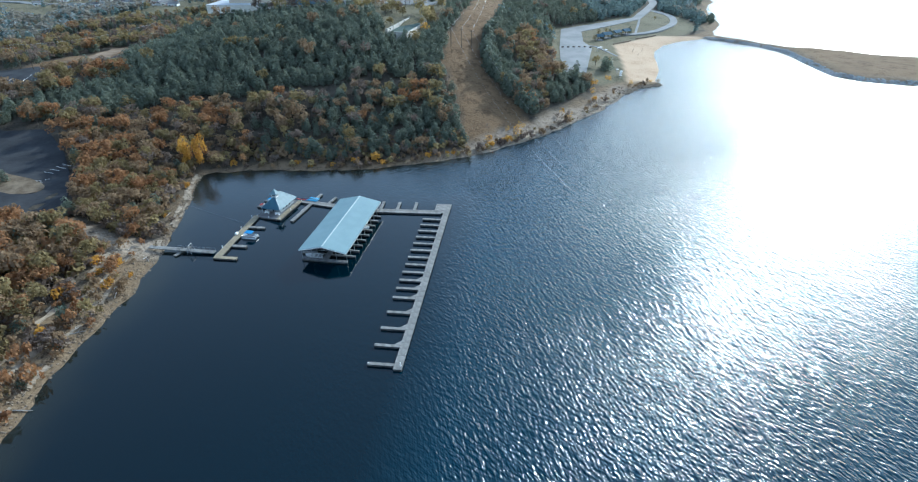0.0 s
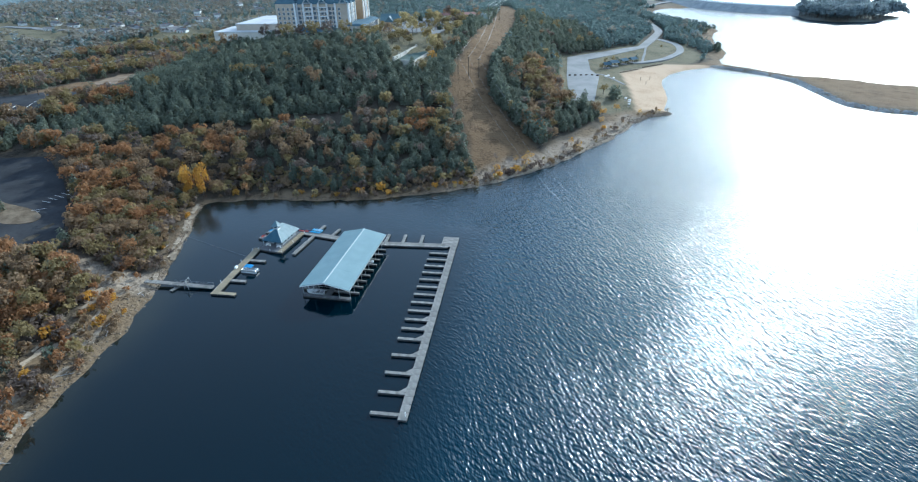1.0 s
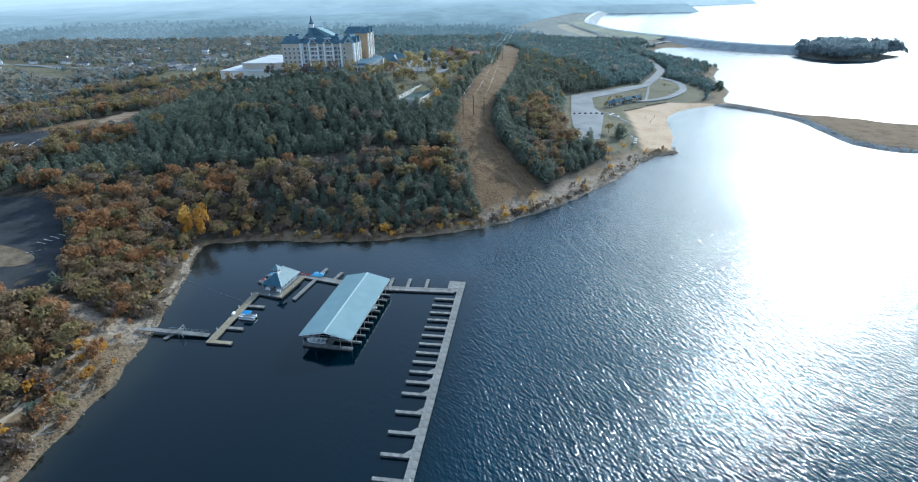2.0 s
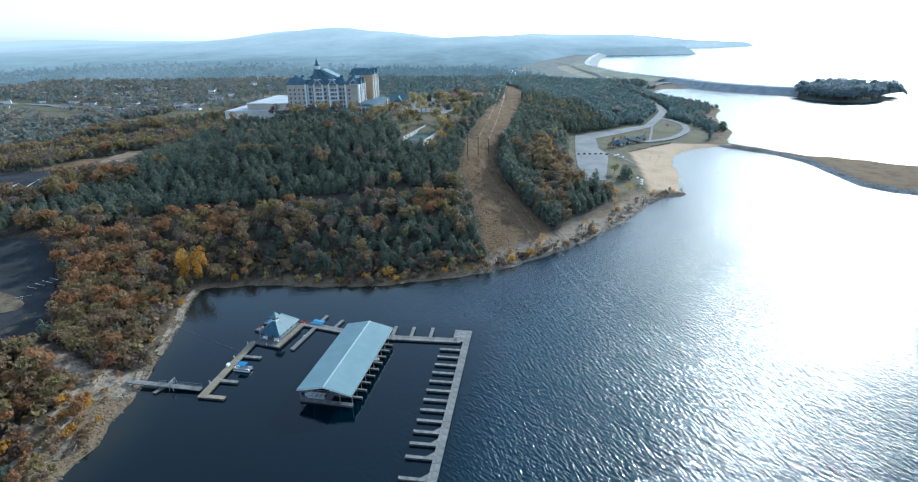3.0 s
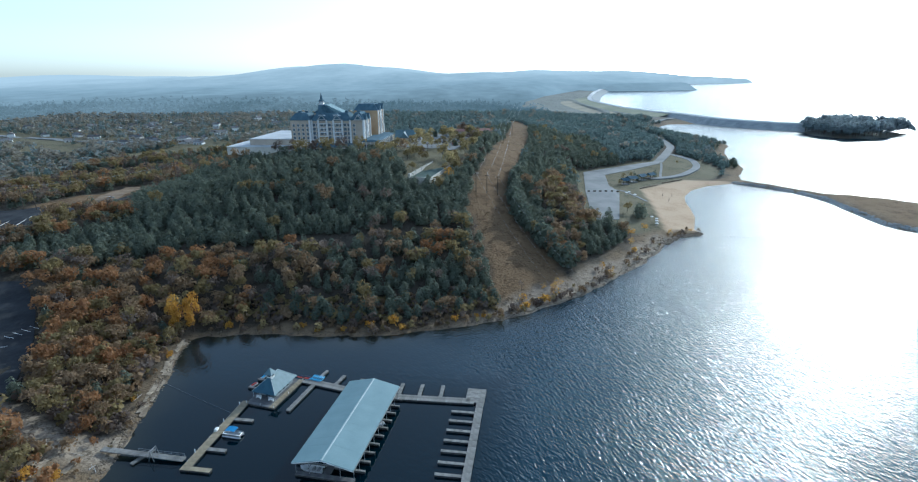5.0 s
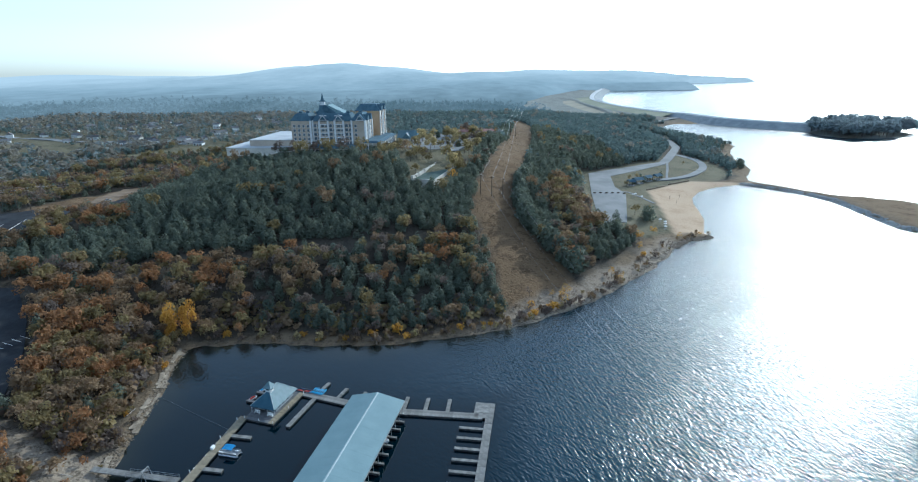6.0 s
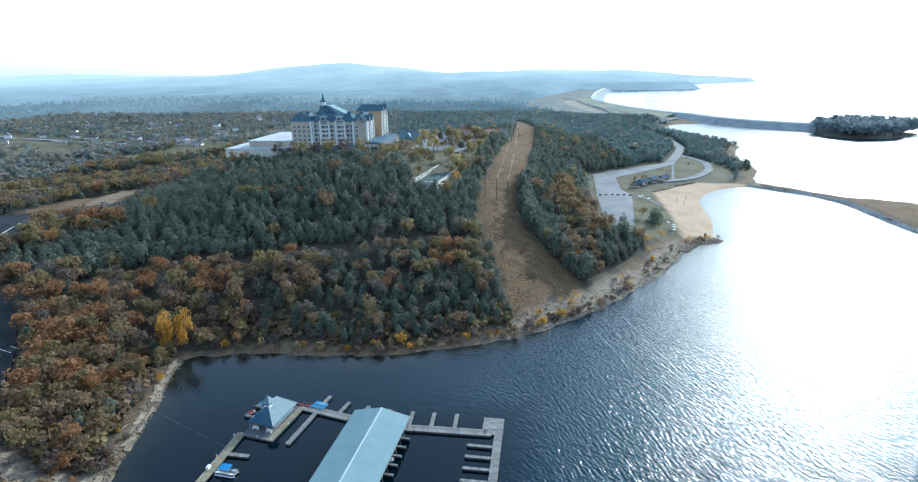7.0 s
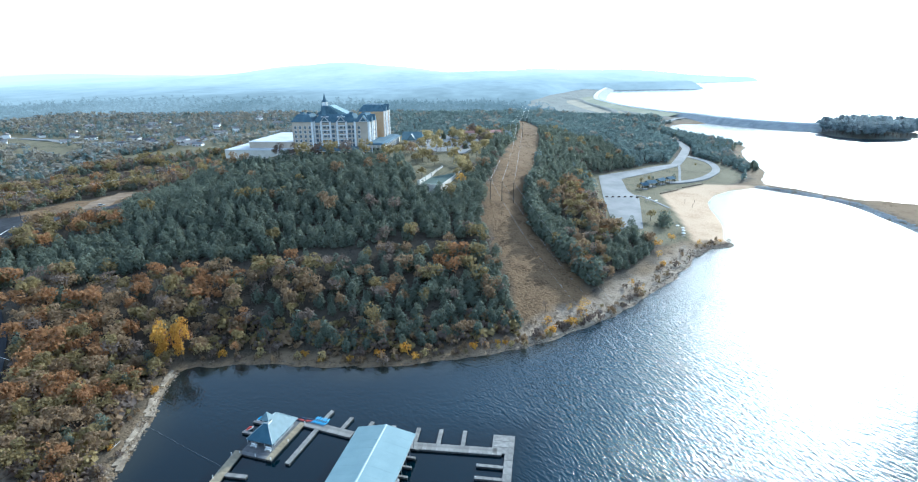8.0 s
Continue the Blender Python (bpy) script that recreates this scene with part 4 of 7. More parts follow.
def hull_mesh(bm, length, beam, z0, z1, flare=0.75):
    """A boat's hull: bow at +x, with a deck inset into a cockpit."""
    secs = [(-0.5, 0.86, 0.0), (-0.2, 1.0, 0.0), (0.15, 0.96, 0.0), (0.34, 0.68, 0.12), (0.46, 0.26, 0.3), (0.5, 0.02, 0.42)]
    rings = []
    for t, w, rise in secs:
        y, h = beam / 2 * w, (z1 - z0)
        rings.append([bm.verts.new((t * length, s * y * k, z)) for s, k, z in
                      ((-1, 1, z1 + rise * 0.5), (-1, flare, z0 + rise * h + 0.1), (1, flare, z0 + rise * h + 0.1), (1, 1, z1 + rise * 0.5), (1, 0.8, z1 + rise * 0.5), (1, 0.72, z1 - 0.35 * h if t < 0.2 else z1 + rise * 0.5),
                       (-1, 0.72, z1 - 0.35 * h if t < 0.2 else z1 + rise * 0.5), (-1, 0.8, z1 + rise * 0.5))])
    for a, b in zip(rings, rings[1:]):
        for i in range(8):
            j = (i + 1) % 8
            bm.faces.new((a[i], a[j], b[j], b[i]))
    bm.faces.new(rings[0])
    bm.faces.new(rings[-1][::-1])


def speedboat(m, hull_material, label):
    e = empty("motorboat", m, label, "boat")
    bm = bmesh.new()
    hull_mesh(bm, 5.8, 2.3, 0.0, 0.85)
    part("hull", bm, hull_material, e)
    bm = bmesh.new()
    solid(bm, [(0.55, -0.85, 0.95), (0.75, -0.85, 0.95), (0.75, 0.85, 0.95), (0.55, 0.85, 0.95), (0.2, -0.75, 1.45), (0.24, -0.75, 1.45), (0.24, 0.75, 1.45), (0.2, 0.75, 1.45)])
    part("windscreen", bm, M_GLASS, e)
    for x in (-1.9, -0.6):
        bm = bmesh.new()
        box(bm, x - 0.3, x + 0.3, -0.7, 0.7, 0.5, 0.9, 0.06)
        part("seat", bm, M_VINYL, e)
    bm = bmesh.new()
    box(bm, -3.3, -2.85, -0.25, 0.25, 0.1, 1.2, 0.08)
    part("outboard_motor", bm, M_FLOAT, e)
    return e


def shed_place(x, y, rz=0):
    return pose(-26.7, 117.7, 0, 0, 0, -11.4) @ pose(x, y, 0, 0, 0, rz)


speedboat(shed_place(-4.2, -14.9, 180), M_HULL, "white motorboat moored in the covered dock")
speedboat(shed_place(-4.3, -4.8, 180), M_NAVY, "navy motorboat moored in the covered dock")
speedboat(shed_place(4.4, 5.0, 0), M_HULL, "white motorboat in a shaded covered slip")

# ---- marina office on its float ----
P_OFFICE = pose(-50.8, 128.6, 0, 0, 0, -17.0)
platform = empty("floating_platform", P_OFFICE, "tan and grey floating platform under the marina office", "dock")
deck_run(platform, -9.4, -1.7, 0, 5.0, M_DECK_GREY, piece=1.25)
deck_run(platform, -1.7, 0.0, 0, 15.6, M_DECK_NEW, piece=1.3)
deck_run(platform, -9.4, -1.7, 5.0, 15.6, M_DECK_GREY, piece=2.6)
for y in (7.2, 11.8):
    deck_run(platform, -14.2, -9.45, y, y + 0.9, M_DECK_GREY, along="x", piece=1.6, name="finger_panel")
for x, y in ((-9.2, 0.2), (-0.2, 0.2), (-4.6, 0.15), (-0.15, 7.5), (-0.15, 15.2)):
    bm = bmesh.new()
    rod(bm, (x, y, DECK_Z), (x, y, DECK_Z + 0.7), 0.09)
    part("bollard", bm, M_WHITE, platform)
office = empty("marina_office", P_OFFICE, "marina office with blue metal hip roof and cupola", "building")
ox0, ox1, oy0, oy1 = -9.3, -1.5, 3.0, 14.4
bm = bmesh.new()
box(bm, ox0 + 1.0, ox1 - 1.0, oy0 + 1.9, oy1 - 0.9, DECK_Z + 0.02, 2.75)
part("wall", bm, mat("grey_blue_siding", (0.22, 0.25, 0.27), (0.30, 0.33, 0.35), 1.0, 0.7), office)
cx, cy, hz, rz_ = (ox0 + ox1) / 2, oy0 + 3.9, 2.6, 6.2
ry1 = oy1 - 3.7
for nm, corners in (("roof_south", [(ox0, oy0), (ox1, oy0), (cx, cy), (cx, cy)]), ("roof_east", [(ox1, oy0), (ox1, oy1), (cx, ry1), (cx, cy)]),
                    ("roof_north", [(ox1, oy1), (ox0, oy1), (cx, ry1), (cx, ry1)]), ("roof_west", [(ox0, oy1), (ox0, oy0), (cx, cy), (cx, ry1)])):
    bm = bmesh.new()
    zs = (hz, hz, rz_, rz_)
    pts = [(x, y, z) for (x, y), z in zip(corners, zs)]
    if corners[2] == corners[3]:
        pts = pts[:3]
    lo, hi = [bm.verts.new((x, y, z - 0.12)) for x, y, z in pts], [bm.verts.new(p) for p in pts]
    bm.faces.new(hi)
    bm.faces.new(lo[::-1])
    for i in range(len(pts)):
        j = (i + 1) % len(pts)
        bm.faces.new((lo[i], lo[j], hi[j], hi[i]))
    # east slope gets the sunlit colour, the rest its shaded copy
    part("roof_slope", bm, M_SHADED_ROOF if nm != "roof_east" else M_OFFICE_ROOF, office)
for a, b in (((ox0, oy0, hz), (cx, cy, rz_)), ((ox1, oy0, hz), (cx, cy, rz_)), ((ox1, oy1, hz), (cx, ry1, rz_)), ((cx, cy, rz_), (cx, ry1, rz_))):
    bm = bmesh.new()
    rod(bm, (a[0], a[1], a[2] + 0.03), (b[0], b[1], b[2] + 0.03), 0.07, n=5)
    part("hip_cap", bm, M_ROOF_RIDGE, office)
bm = bmesh.new()
box(bm, cx - 0.8, cx + 0.8, cy - 0.55, cy + 1.05, rz_ - 0.9, rz_ + 0.85)
cup = part("cupola", bm, M_WHITE, office)
for x, y, sx, sy in ((cx, cy - 0.62, 0.55, 0.03), (cx + 0.87, cy + 0.25, 0.03, 0.55), (cx - 0.87, cy + 0.25, 0.03, 0.55)):
    bm = bmesh.new()
    box(bm, x - sx, x + sx, y - sy, y + sy, rz_ + 0.0, rz_ + 0.65)
    part("window", bm, M_GLASS, cup)
apex, cw, cz = (cx, cy + 0.25, rz_ + 2.5), 1.4, rz_ + 0.75
ring = [(cx - cw, cy + 0.25 - cw, cz), (cx + cw, cy + 0.25 - cw, cz), (cx + cw, cy + 0.25 + cw, cz), (cx - cw, cy + 0.25 + cw, cz)]
waist = [(cx + (x - cx) * 0.58, cy + 0.25 + (y - cy - 0.25) * 0.58, rz_ + 1.4) for x, y, z in ring]
for i in range(4):
    j = (i + 1) % 4
    bm = bmesh.new()
    for pts in ([ring[i], ring[j], waist[j], waist[i]], [waist[i], waist[j], apex], [ring[j], ring[i], (cx, cy + 0.25, cz - 0.1)]):
        poly(bm, pts)
    part("cupola_roof", bm, M_OFFICE_ROOF, cup)
for x in (ox0 + 0.25, cx - 1.4, cx + 1.4, ox1 - 0.25):
    bm = bmesh.new()
    box(bm, x - 0.07, x + 0.07, oy0 + 0.2, oy0 + 0.34, DECK_Z, hz - 0.1)
    part("porch_post", bm, M_VINYL, office)
for x in (ox0 + 2.2, cx, ox1 - 2.2):
    bm = bmesh.new()
    box(bm, x - 0.55, x + 0.55, oy0 + 1.86, oy0 + 1.93, DECK_Z + (0.05 if x == cx else 0.9), 2.6)
    part("window" if x != cx else "door", bm, M_GLASS, office)
for y in (oy0 + 3.6, oy0 + 5.6, oy0 + 7.6):
    bm = bmesh.new()
    box(bm, ox1 - 1.03, ox1 - 0.97, y - 0.5, y + 0.5, 1.3, 2.4)
    part("window", bm, M_GLASS, office)


def bench(m):
    e = empty("bench", m, "white slatted bench on the office deck", "bench", "deck benches")
    for k in range(3):
        bm = bmesh.new()
        box(bm, -0.85, 0.85, -0.25 + 0.18 * k, -0.1 + 0.18 * k, 0.42, 0.47, 0.01)
        part("slat", bm, M_WHITE, e)
    bm = bmesh.new()
    box(bm, -0.85, 0.85, 0.28, 0.34, 0.5, 0.95, 0.02)
    part("backrest", bm, M_WHITE, e)
    for x in (-0.75, 0.75):
        bm = bmesh.new()
        box(bm, x - 0.05, x + 0.05, -0.25, 0.3, 0, 0.42)
        part("leg", bm, M_WHITE, e)


for x, y in ((-7.2, 3.0), (-2.9, 2.9)):
    bench(P_OFFICE @ pose(x, y, DECK_Z + 0.02))

# ---- small craft ----
pontoon = empty("pontoon_boat", pose(-57.9, 117.4, 0, 0, 0, -12.0), "pontoon boat with blue canopy moored at the dock", "boat")
pontoon.scale = (0.86, 0.86, 0.86)
for s in (-0.95, 0.95):
    bm = bmesh.new()
    rod(bm, (-3.1, s, 0.15), (2.6, s, 0.15), 0.33, n=10)
    rod(bm, (2.6, s, 0.15), (3.3, s, 0.32), 0.33, 0.05, n=10)
    part("pontoon", bm, M_ALU, pontoon, smooth=False)
bm = bmesh.new()
box(bm, -3.1, 2.9, -1.25, 1.25, 0.48, 0.58, 0.03)
part("deck", bm, M_VINYL, pontoon)
for x0, x1, y0, y1 in ((-3.0, 2.8, -1.25, -1.19), (-3.0, 2.8, 1.19, 1.25), (2.74, 2.8, -1.2, 1.2), (-3.0, -2.94, -1.2, 1.2)):
    bm = bmesh.new()
    box(bm, x0, x1, y0, y1, 0.62, 1.2, 0.02)
    part("side_panel", bm, M_ALU, pontoon)
for x, y in ((1.9, -0.8), (1.9, 0.8), (-2.4, 0.8), (-2.4, -0.7)):
    bm = bmesh.new()
    box(bm, x - 0.6, x + 0.6, y - 0.3, y + 0.3, 0.6, 1.0, 0.06)
    part("bench_seat", bm, M_HULL, pontoon)
bm = bmesh.new()
for i in range(5):
    x0, x1 = -1.9 + 0.64 * i, -1.9 + 0.64 * (i + 1)
    za, zb = 2.35 + 0.16 * math.sin(math.pi * i / 5), 2.35 + 0.16 * math.sin(math.pi * (i + 1) / 5)
    solid(bm, [(x0, -1.2, za), (x1, -1.2, zb), (x1, 1.2, zb), (x0, 1.2, za), (x0, -1.2, za + 0.05), (x1, -1.2, zb + 0.05), (x1, 1.2, zb + 0.05), (x0, 1.2, za + 0.05)])
part("canopy", bm, M_BLUE_CLOTH, pontoon)
for x in (-1.8, 1.2):
    for y in (-1.15, 1.15):
        bm = bmesh.new()
        rod(bm, (x * 0.6, y, 0.7), (x, y, 2.36), 0.03)
        part("canopy_pole", bm, M_ALU, pontoon)


def kayak(m, material, label, group="kayaks", length=3.1):
    bm = bmesh.new()
    rings = []
    for t in (-0.5, -0.38, -0.15, 0.15, 0.38, 0.5):
        w = 0.37 * max(0.05, 1 - (abs(t) * 2) ** 2.2)
        up = 0.10 * (abs(t) * 2) ** 3
        rings.append([bm.verts.new((t * length, w * math.cos(a), 0.17 + up + 0.17 * math.sin(a) * (0.6 if math.sin(a) > 0 and abs(t) < 0.2 else 1))) for a in [k * math.tau / 8 for k in range(8)]])
    for a, b in zip(rings, rings[1:]):
        for i in range(8):
            j = (i + 1) % 8
            bm.faces.new((a[i], a[j], b[j], b[i]))
    bm.faces.new(rings[0][::-1])
    bm.faces.new(rings[-1])
    ob = part("kayak", bm, material, smooth=True)
    ob.matrix_basis = m
    tagged(ob, label, "kayak", group)
    bm = bmesh.new()
    box(bm, -0.45, 0.4, -0.22, 0.22, 0.27, 0.35, 0.04)
    part("seat_well", bm, M_FLOAT, ob)
    return ob


P_WEST = pose(-46.2, 143.4, 0, 0, 0, -20.5)
for k in range(6):
    kayak(P_WEST @ pose(1.6 + 0.72 * k, 1.75 + 0.1 * (k % 2), DECK_Z + 0.03, 0, 0, 82 + 3 * (k % 3)), M_BLUE_PLASTIC, "bright blue kayak lying on the dock")
kayak(P_WEST @ pose(-0.7, 0.7, DECK_Z + 0.03, 0, 0, 8), M_RED, "red canoe lying across the dock end", "canoes", 4.6)
kayak(P_WEST @ pose(-0.4, 1.6, DECK_Z + 0.03, 0, 0, 6), M_NAVY, "dark canoe lying across the dock end", "canoes", 4.4)


def jet_ski(m, body, label):
    e = empty("jet_ski", m @ Matrix.Scale(0.8, 4), label, "jet ski")
    bm = bmesh.new()
    hull_mesh(bm, 3.0, 1.15, -0.05, 0.5)
    part("hull", bm, M_HULL, e)
    bm = bmesh.new()
    solid(bm, [(-1.2, -0.3, 0.5), (1.1, -0.3, 0.6), (1.1, 0.3, 0.6), (-1.2, 0.3, 0.5), (-1.1, -0.2, 0.85), (0.5, -0.22, 1.05), (0.5, 0.22, 1.05), (-1.1, 0.2, 0.85)])
    part("seat_cowl", bm, body, e)
    bm = bmesh.new()
    rod(bm, (0.35, -0.4, 1.15), (0.35, 0.4, 1.15), 0.04)
    part("handlebar", bm, M_FLOAT, e)


jet_ski(P_OFFICE @ pose(-13.4, 9.4, 0.02, 0, 0, 70), M_RED, "red and white jet ski beside the office float")
jet_ski(P_OFFICE @ pose(-13.3, 14.2, 0.02, 0, 0, 75), M_BLUE_PLASTIC, "blue and white jet ski beside the office float")


# ---- hotel ----
HOTEL = pose(-91.5, 402.0, 0, 0, 0, -5.0)
HB = ground_z(-91.5, 405) - 1.0
hotel = empty("hotel", HOTEL, "tan and white hotel tower with blue slate roofs", "hotel")
STOREY = 3.05


def gable_roof(parent, x0, x1, y0, y1, z, rise, along="x", over=0.6, name="roof", material=M_SLATE):
    bm = bmesh.new()
    if along == "x":
        ym = (y0 + y1) / 2
        pts = [(x0 - over, y0 - over, z), (x1 + over, y0 - over, z), (x1 + over, y1 + over, z), (x0 - over, y1 + over, z), (x0 - over, ym, z + rise), (x1 + over, ym, z + rise)]
        faces = ((0, 1, 5, 4), (2, 3, 4, 5), (0, 4, 3), (1, 2, 5), (3, 2, 1, 0))
    else:
        xm = (x0 + x1) / 2
        pts = [(x0 - over, y0 - over, z), (x1 + over, y0 - over, z), (x1 + over, y1 + over, z), (x0 - over, y1 + over, z), (xm, y0 - over, z + rise), (xm, y1 + over, z + rise)]
        faces = ((0, 1, 4), (1, 2, 5, 4), (2, 3, 5), (3, 0, 4, 5), (3, 2, 1, 0))
    v = [bm.verts.new(p) for p in pts]
    for f in faces:
        bm.faces.new([v[i] for i in f])
    return part(name, bm, material, parent)


def mansard(parent, x0, x1, y0, y1, z, rise, inset):
    bm = bmesh.new()
    solid(bm, [(x0 - .5, y0 - .5, z), (x1 + .5, y0 - .5, z), (x1 + .5, y1 + .5, z), (x0 - .5, y1 + .5, z), (x0 + inset, y0 + inset, z + rise), (x1 - inset, y0 + inset, z + rise), (x1 - inset, y1 - inset, z + rise), (x0 + inset, y1 - inset, z + rise)])
    return part("roof", bm, M_SLATE, parent)


def wing(name, x0, x1, y0, y1, z0, z1, material=M_STUCCO):
    bm = bmesh.new()
    box(bm, x0, x1, y0, y1, z0, z1)
    return part(name, bm, material, hotel)


win_cache = {}


def windows(parent, face, lo, hi, fixed, z0, z1, pitch=3.4, w=1.5, h=1.75):
    """Rows of windows: frame, sill and dark pane, on a wall along x (face 'y') or along y (face 'x')."""
    n = int((hi - lo) / pitch)
    rows = int((z1 - z0) / STOREY)
    for r in range(rows):
        for i in range(n):
            u = lo + (hi - lo - n * pitch) / 2 + pitch * (i + 0.5)
            z = z0 + STOREY * r + 0.75
            src = win_cache.get((face, w))
            if src is None:
                frame_bm, pane_bm = bmesh.new(), bmesh.new()
                if face == "y":
                    box(frame_bm, -w / 2 - .12, w / 2 + .12, -0.08, 0.05, -0.14, h + .12)
                    box(pane_bm, -w / 2, w / 2, -0.1, 0.02, 0, h)
                else:
                    box(frame_bm, -0.05, 0.08, -w / 2 - .12, w / 2 + .12, -0.14, h + .12)
                    box(pane_bm, -0.02, 0.1, -w / 2, w / 2, 0, h)
                f = part("window", frame_bm, M_TRIM, parent)
                p = part("pane", pane_bm, M_HOTEL_GLASS, f)
                win_cache[face, w] = (f.data, p.data)
            else:
                f = new("window", src[0])
                f.parent = parent
                p = new("pane", src[1])
                p.parent = f
            f.location = (u, fixed, z) if face == "y" else (fixed, u, z)


E0 = 57.5
west = wing("west_wing", -29.5, -14.5, -1.5, 16, HB, E0)
windows(west, "y", -29.0, -15.0, -1.5, HB + 4, E0)
centre = wing("main_block", -14.5, 15.5, 0.5, 17, HB, E0 - 0.5)
windows(centre, "y", -14.0, 15.0, 0.5, HB + 4, E0 - 0.5, pitch=2.9, w=2.1, h=2.1)
east = wing("east_wing", 15.5, 25.0, -1.5, 18, HB, E0)
windows(east, "y", 15.8, 20.0, -1.5, HB + 4, E0)
windows(east, "x", -1, 17.5, 25.0, HB + 4, E0, pitch=3.0)
rear = wing("rear_wing", 11, 29, 26, 46, HB, E0 + 5, mat("orange_tan_stucco", (0.48, 0.32, 0.18), (0.58, 0.41, 0.26), 0.15, 0.9))
windows(rear, "x", 27, 45, 29, HB + 4, E0 + 4, pitch=3.2)
wing("link_block", 8, 20, 14, 30, HB, E0 - 2)
mansard(hotel, -29.5, -14.5, -1.5, 16, E0, 5.0, 3.2)
mansard(hotel, -14.5, 15.5, 0.5, 17, E0 - 0.5, 5.4, 3.5)
mansard(hotel, 15.5, 25.0, -1.5, 18, E0, 5.4, 3.0)
mansard(hotel, 11, 29, 26, 46, E0 + 5, 4.8, 3.0)
for x, y0 in ((-6.0, 0.5), (5.4, 0.5), (21.5, -1.5)):
    g = gable_roof(hotel, x - 3.2, x + 3.2, y0 - 1.2, y0 + 7, E0 + 0.2, 4.4, "y", 0.5, "gable")
    bm = bmesh.new()
    v = [bm.verts.new(p) for p in ((x - 3.2, y0 - 1.75, E0 + 0.2), (x + 3.2, y0 - 1.75, E0 + 0.2), (x, y0 - 1.75, E0 + 4.3), (x - 2.2, y0 - 1.75, E0 + 0.7), (x + 2.2, y0 - 1.75, E0 + 0.7), (x, y0 - 1.75, E0 + 3.2))]
    for f in ((0, 1, 4, 3), (1, 2, 5, 4), (2, 0, 3, 5)):
        bm.faces.new([v[i] for i in f])
    bmesh.ops.solidify(bm, geom=list(bm.faces), thickness=0.2)
    part("gable_trim", bm, M_TRIM, g)
for y0 in (3.0, 12.0):
    gable_roof(hotel, 18.5, 26.2, y0 - 2.6, y0 + 2.6, E0 + 0.2, 4.2, "x", 0.3, "gable")
for y0 in (31.0, 41.0):
    gable_roof(hotel, 22.5, 30.1, y0 - 2.8, y0 + 2.8, E0 + 5.2, 4.4, "x", 0.3, "gable")
# white bay columns up the fronts
for x, y in ((-15.0, -1.9), (-14.0, 0.1), (-9.2, 0.0), (-2.8, 0.0), (2.2, 0.0), (8.6, 0.0), (15.2, -1.9), (24.9, -1.9)):
    bm = bmesh.new()
    box(bm, x - 0.55, x + 0.55, y - 0.5, y + 0.7, HB + 3, E0 + 0.3)
    part("pilaster", bm, M_TRIM, hotel)
for y in (-0.9, 5.6, 9.6, 17.4):
    bm = bmesh.new()
    box(bm, 24.8, 25.7, y - 0.5, y + 0.5, HB + 3, E0 + 0.3)
    part("pilaster", bm, M_TRIM, hotel)
for y in (27.4, 34, 38, 45.4):
    bm = bmesh.new()
    box(bm, 28.8, 29.7, y - 0.5, y + 0.5, HB + 3, E0 + 5.3)
    part("pilaster", bm, M_TRIM, hotel)
for r in range(8):
    for x in (-6.0, 5.4):
        bm = bmesh.new()
        box(bm, x - 2.6, x + 2.6, -0.9, 0.5, HB + 3.4 + STOREY * r, HB + 3.9 + STOREY * r)
        part("balcony", bm, M_TRIM, hotel)
# central hall roof and spire
hall = gable_roof(hotel, -14, 2, 7, 24, E0 + 4.4, 6.2, "y", 0.5, "hall_roof")
bm = bmesh.new()
box(bm, -14, 2, 7, 24, E0 + 3.0, E0 + 4.5)
part("hall_wall", bm, M_STUCCO, hotel)
bm = bmesh.new()
solid(bm, [(0, 8, E0 + 4.6), (9.5, 8, E0 + 3.8), (9.5, 20, E0 + 3.8), (0, 20, E0 + 4.6), (-5.6, 8, E0 + 10.4), (-4.6, 8, E0 + 10.5), (-4.6, 20, E0 + 10.5), (-5.6, 20, E0 + 10.4)])
part("atrium_roof", bm, M_ROOF, hotel, "pale sunlit atrium roof")
SX, SY = -8.0, 8.0
tower = None
for nm, w, z0, z1, w1, m in (("tower_base", 7.5, E0 + 4, E0 + 10.5, 4.4, M_SLATE), ("lantern", 3.4, E0 + 10.5, E0 + 13.0, 3.4, M_TRIM), ("spire", 4.4, E0 + 13.0, E0 + 14.4, 2.0, M_SLATE), ("spire", 2.0, E0 + 14.4, E0 + 19.0, 0.1, M_SLATE)):
    bm = bmesh.new()
    r = bmesh.ops.create_cone(bm, cap_ends=True, segments=8, radius1=w / 2 * 1.08, radius2=w1 / 2 * 1.08, depth=z1 - z0)
    for v in r["verts"]:
        v.co = Matrix.Rotation(radians(22.5), 3, "Z") @ v.co + Vector((SX, SY, (z0 + z1) / 2))
    part(nm, bm, m, hotel)
for x in (-24, -19, 11, 20):
    bm = bmesh.new()
    box(bm, x - 1.2, x + 1.2, 5, 7, E0 + 4.5, E0 + 6.3, 0.1)
    part("roof_unit", bm, M_SLATE, hotel)
# low podium, terraces and the ballroom annexe
bm = bmesh.new()
box(bm, -14.5, 28, -11, -1.6, HB - 2, HB + 3.2)
pod = part("podium", bm, M_STUCCO_BAND, hotel)
bm = bmesh.new()
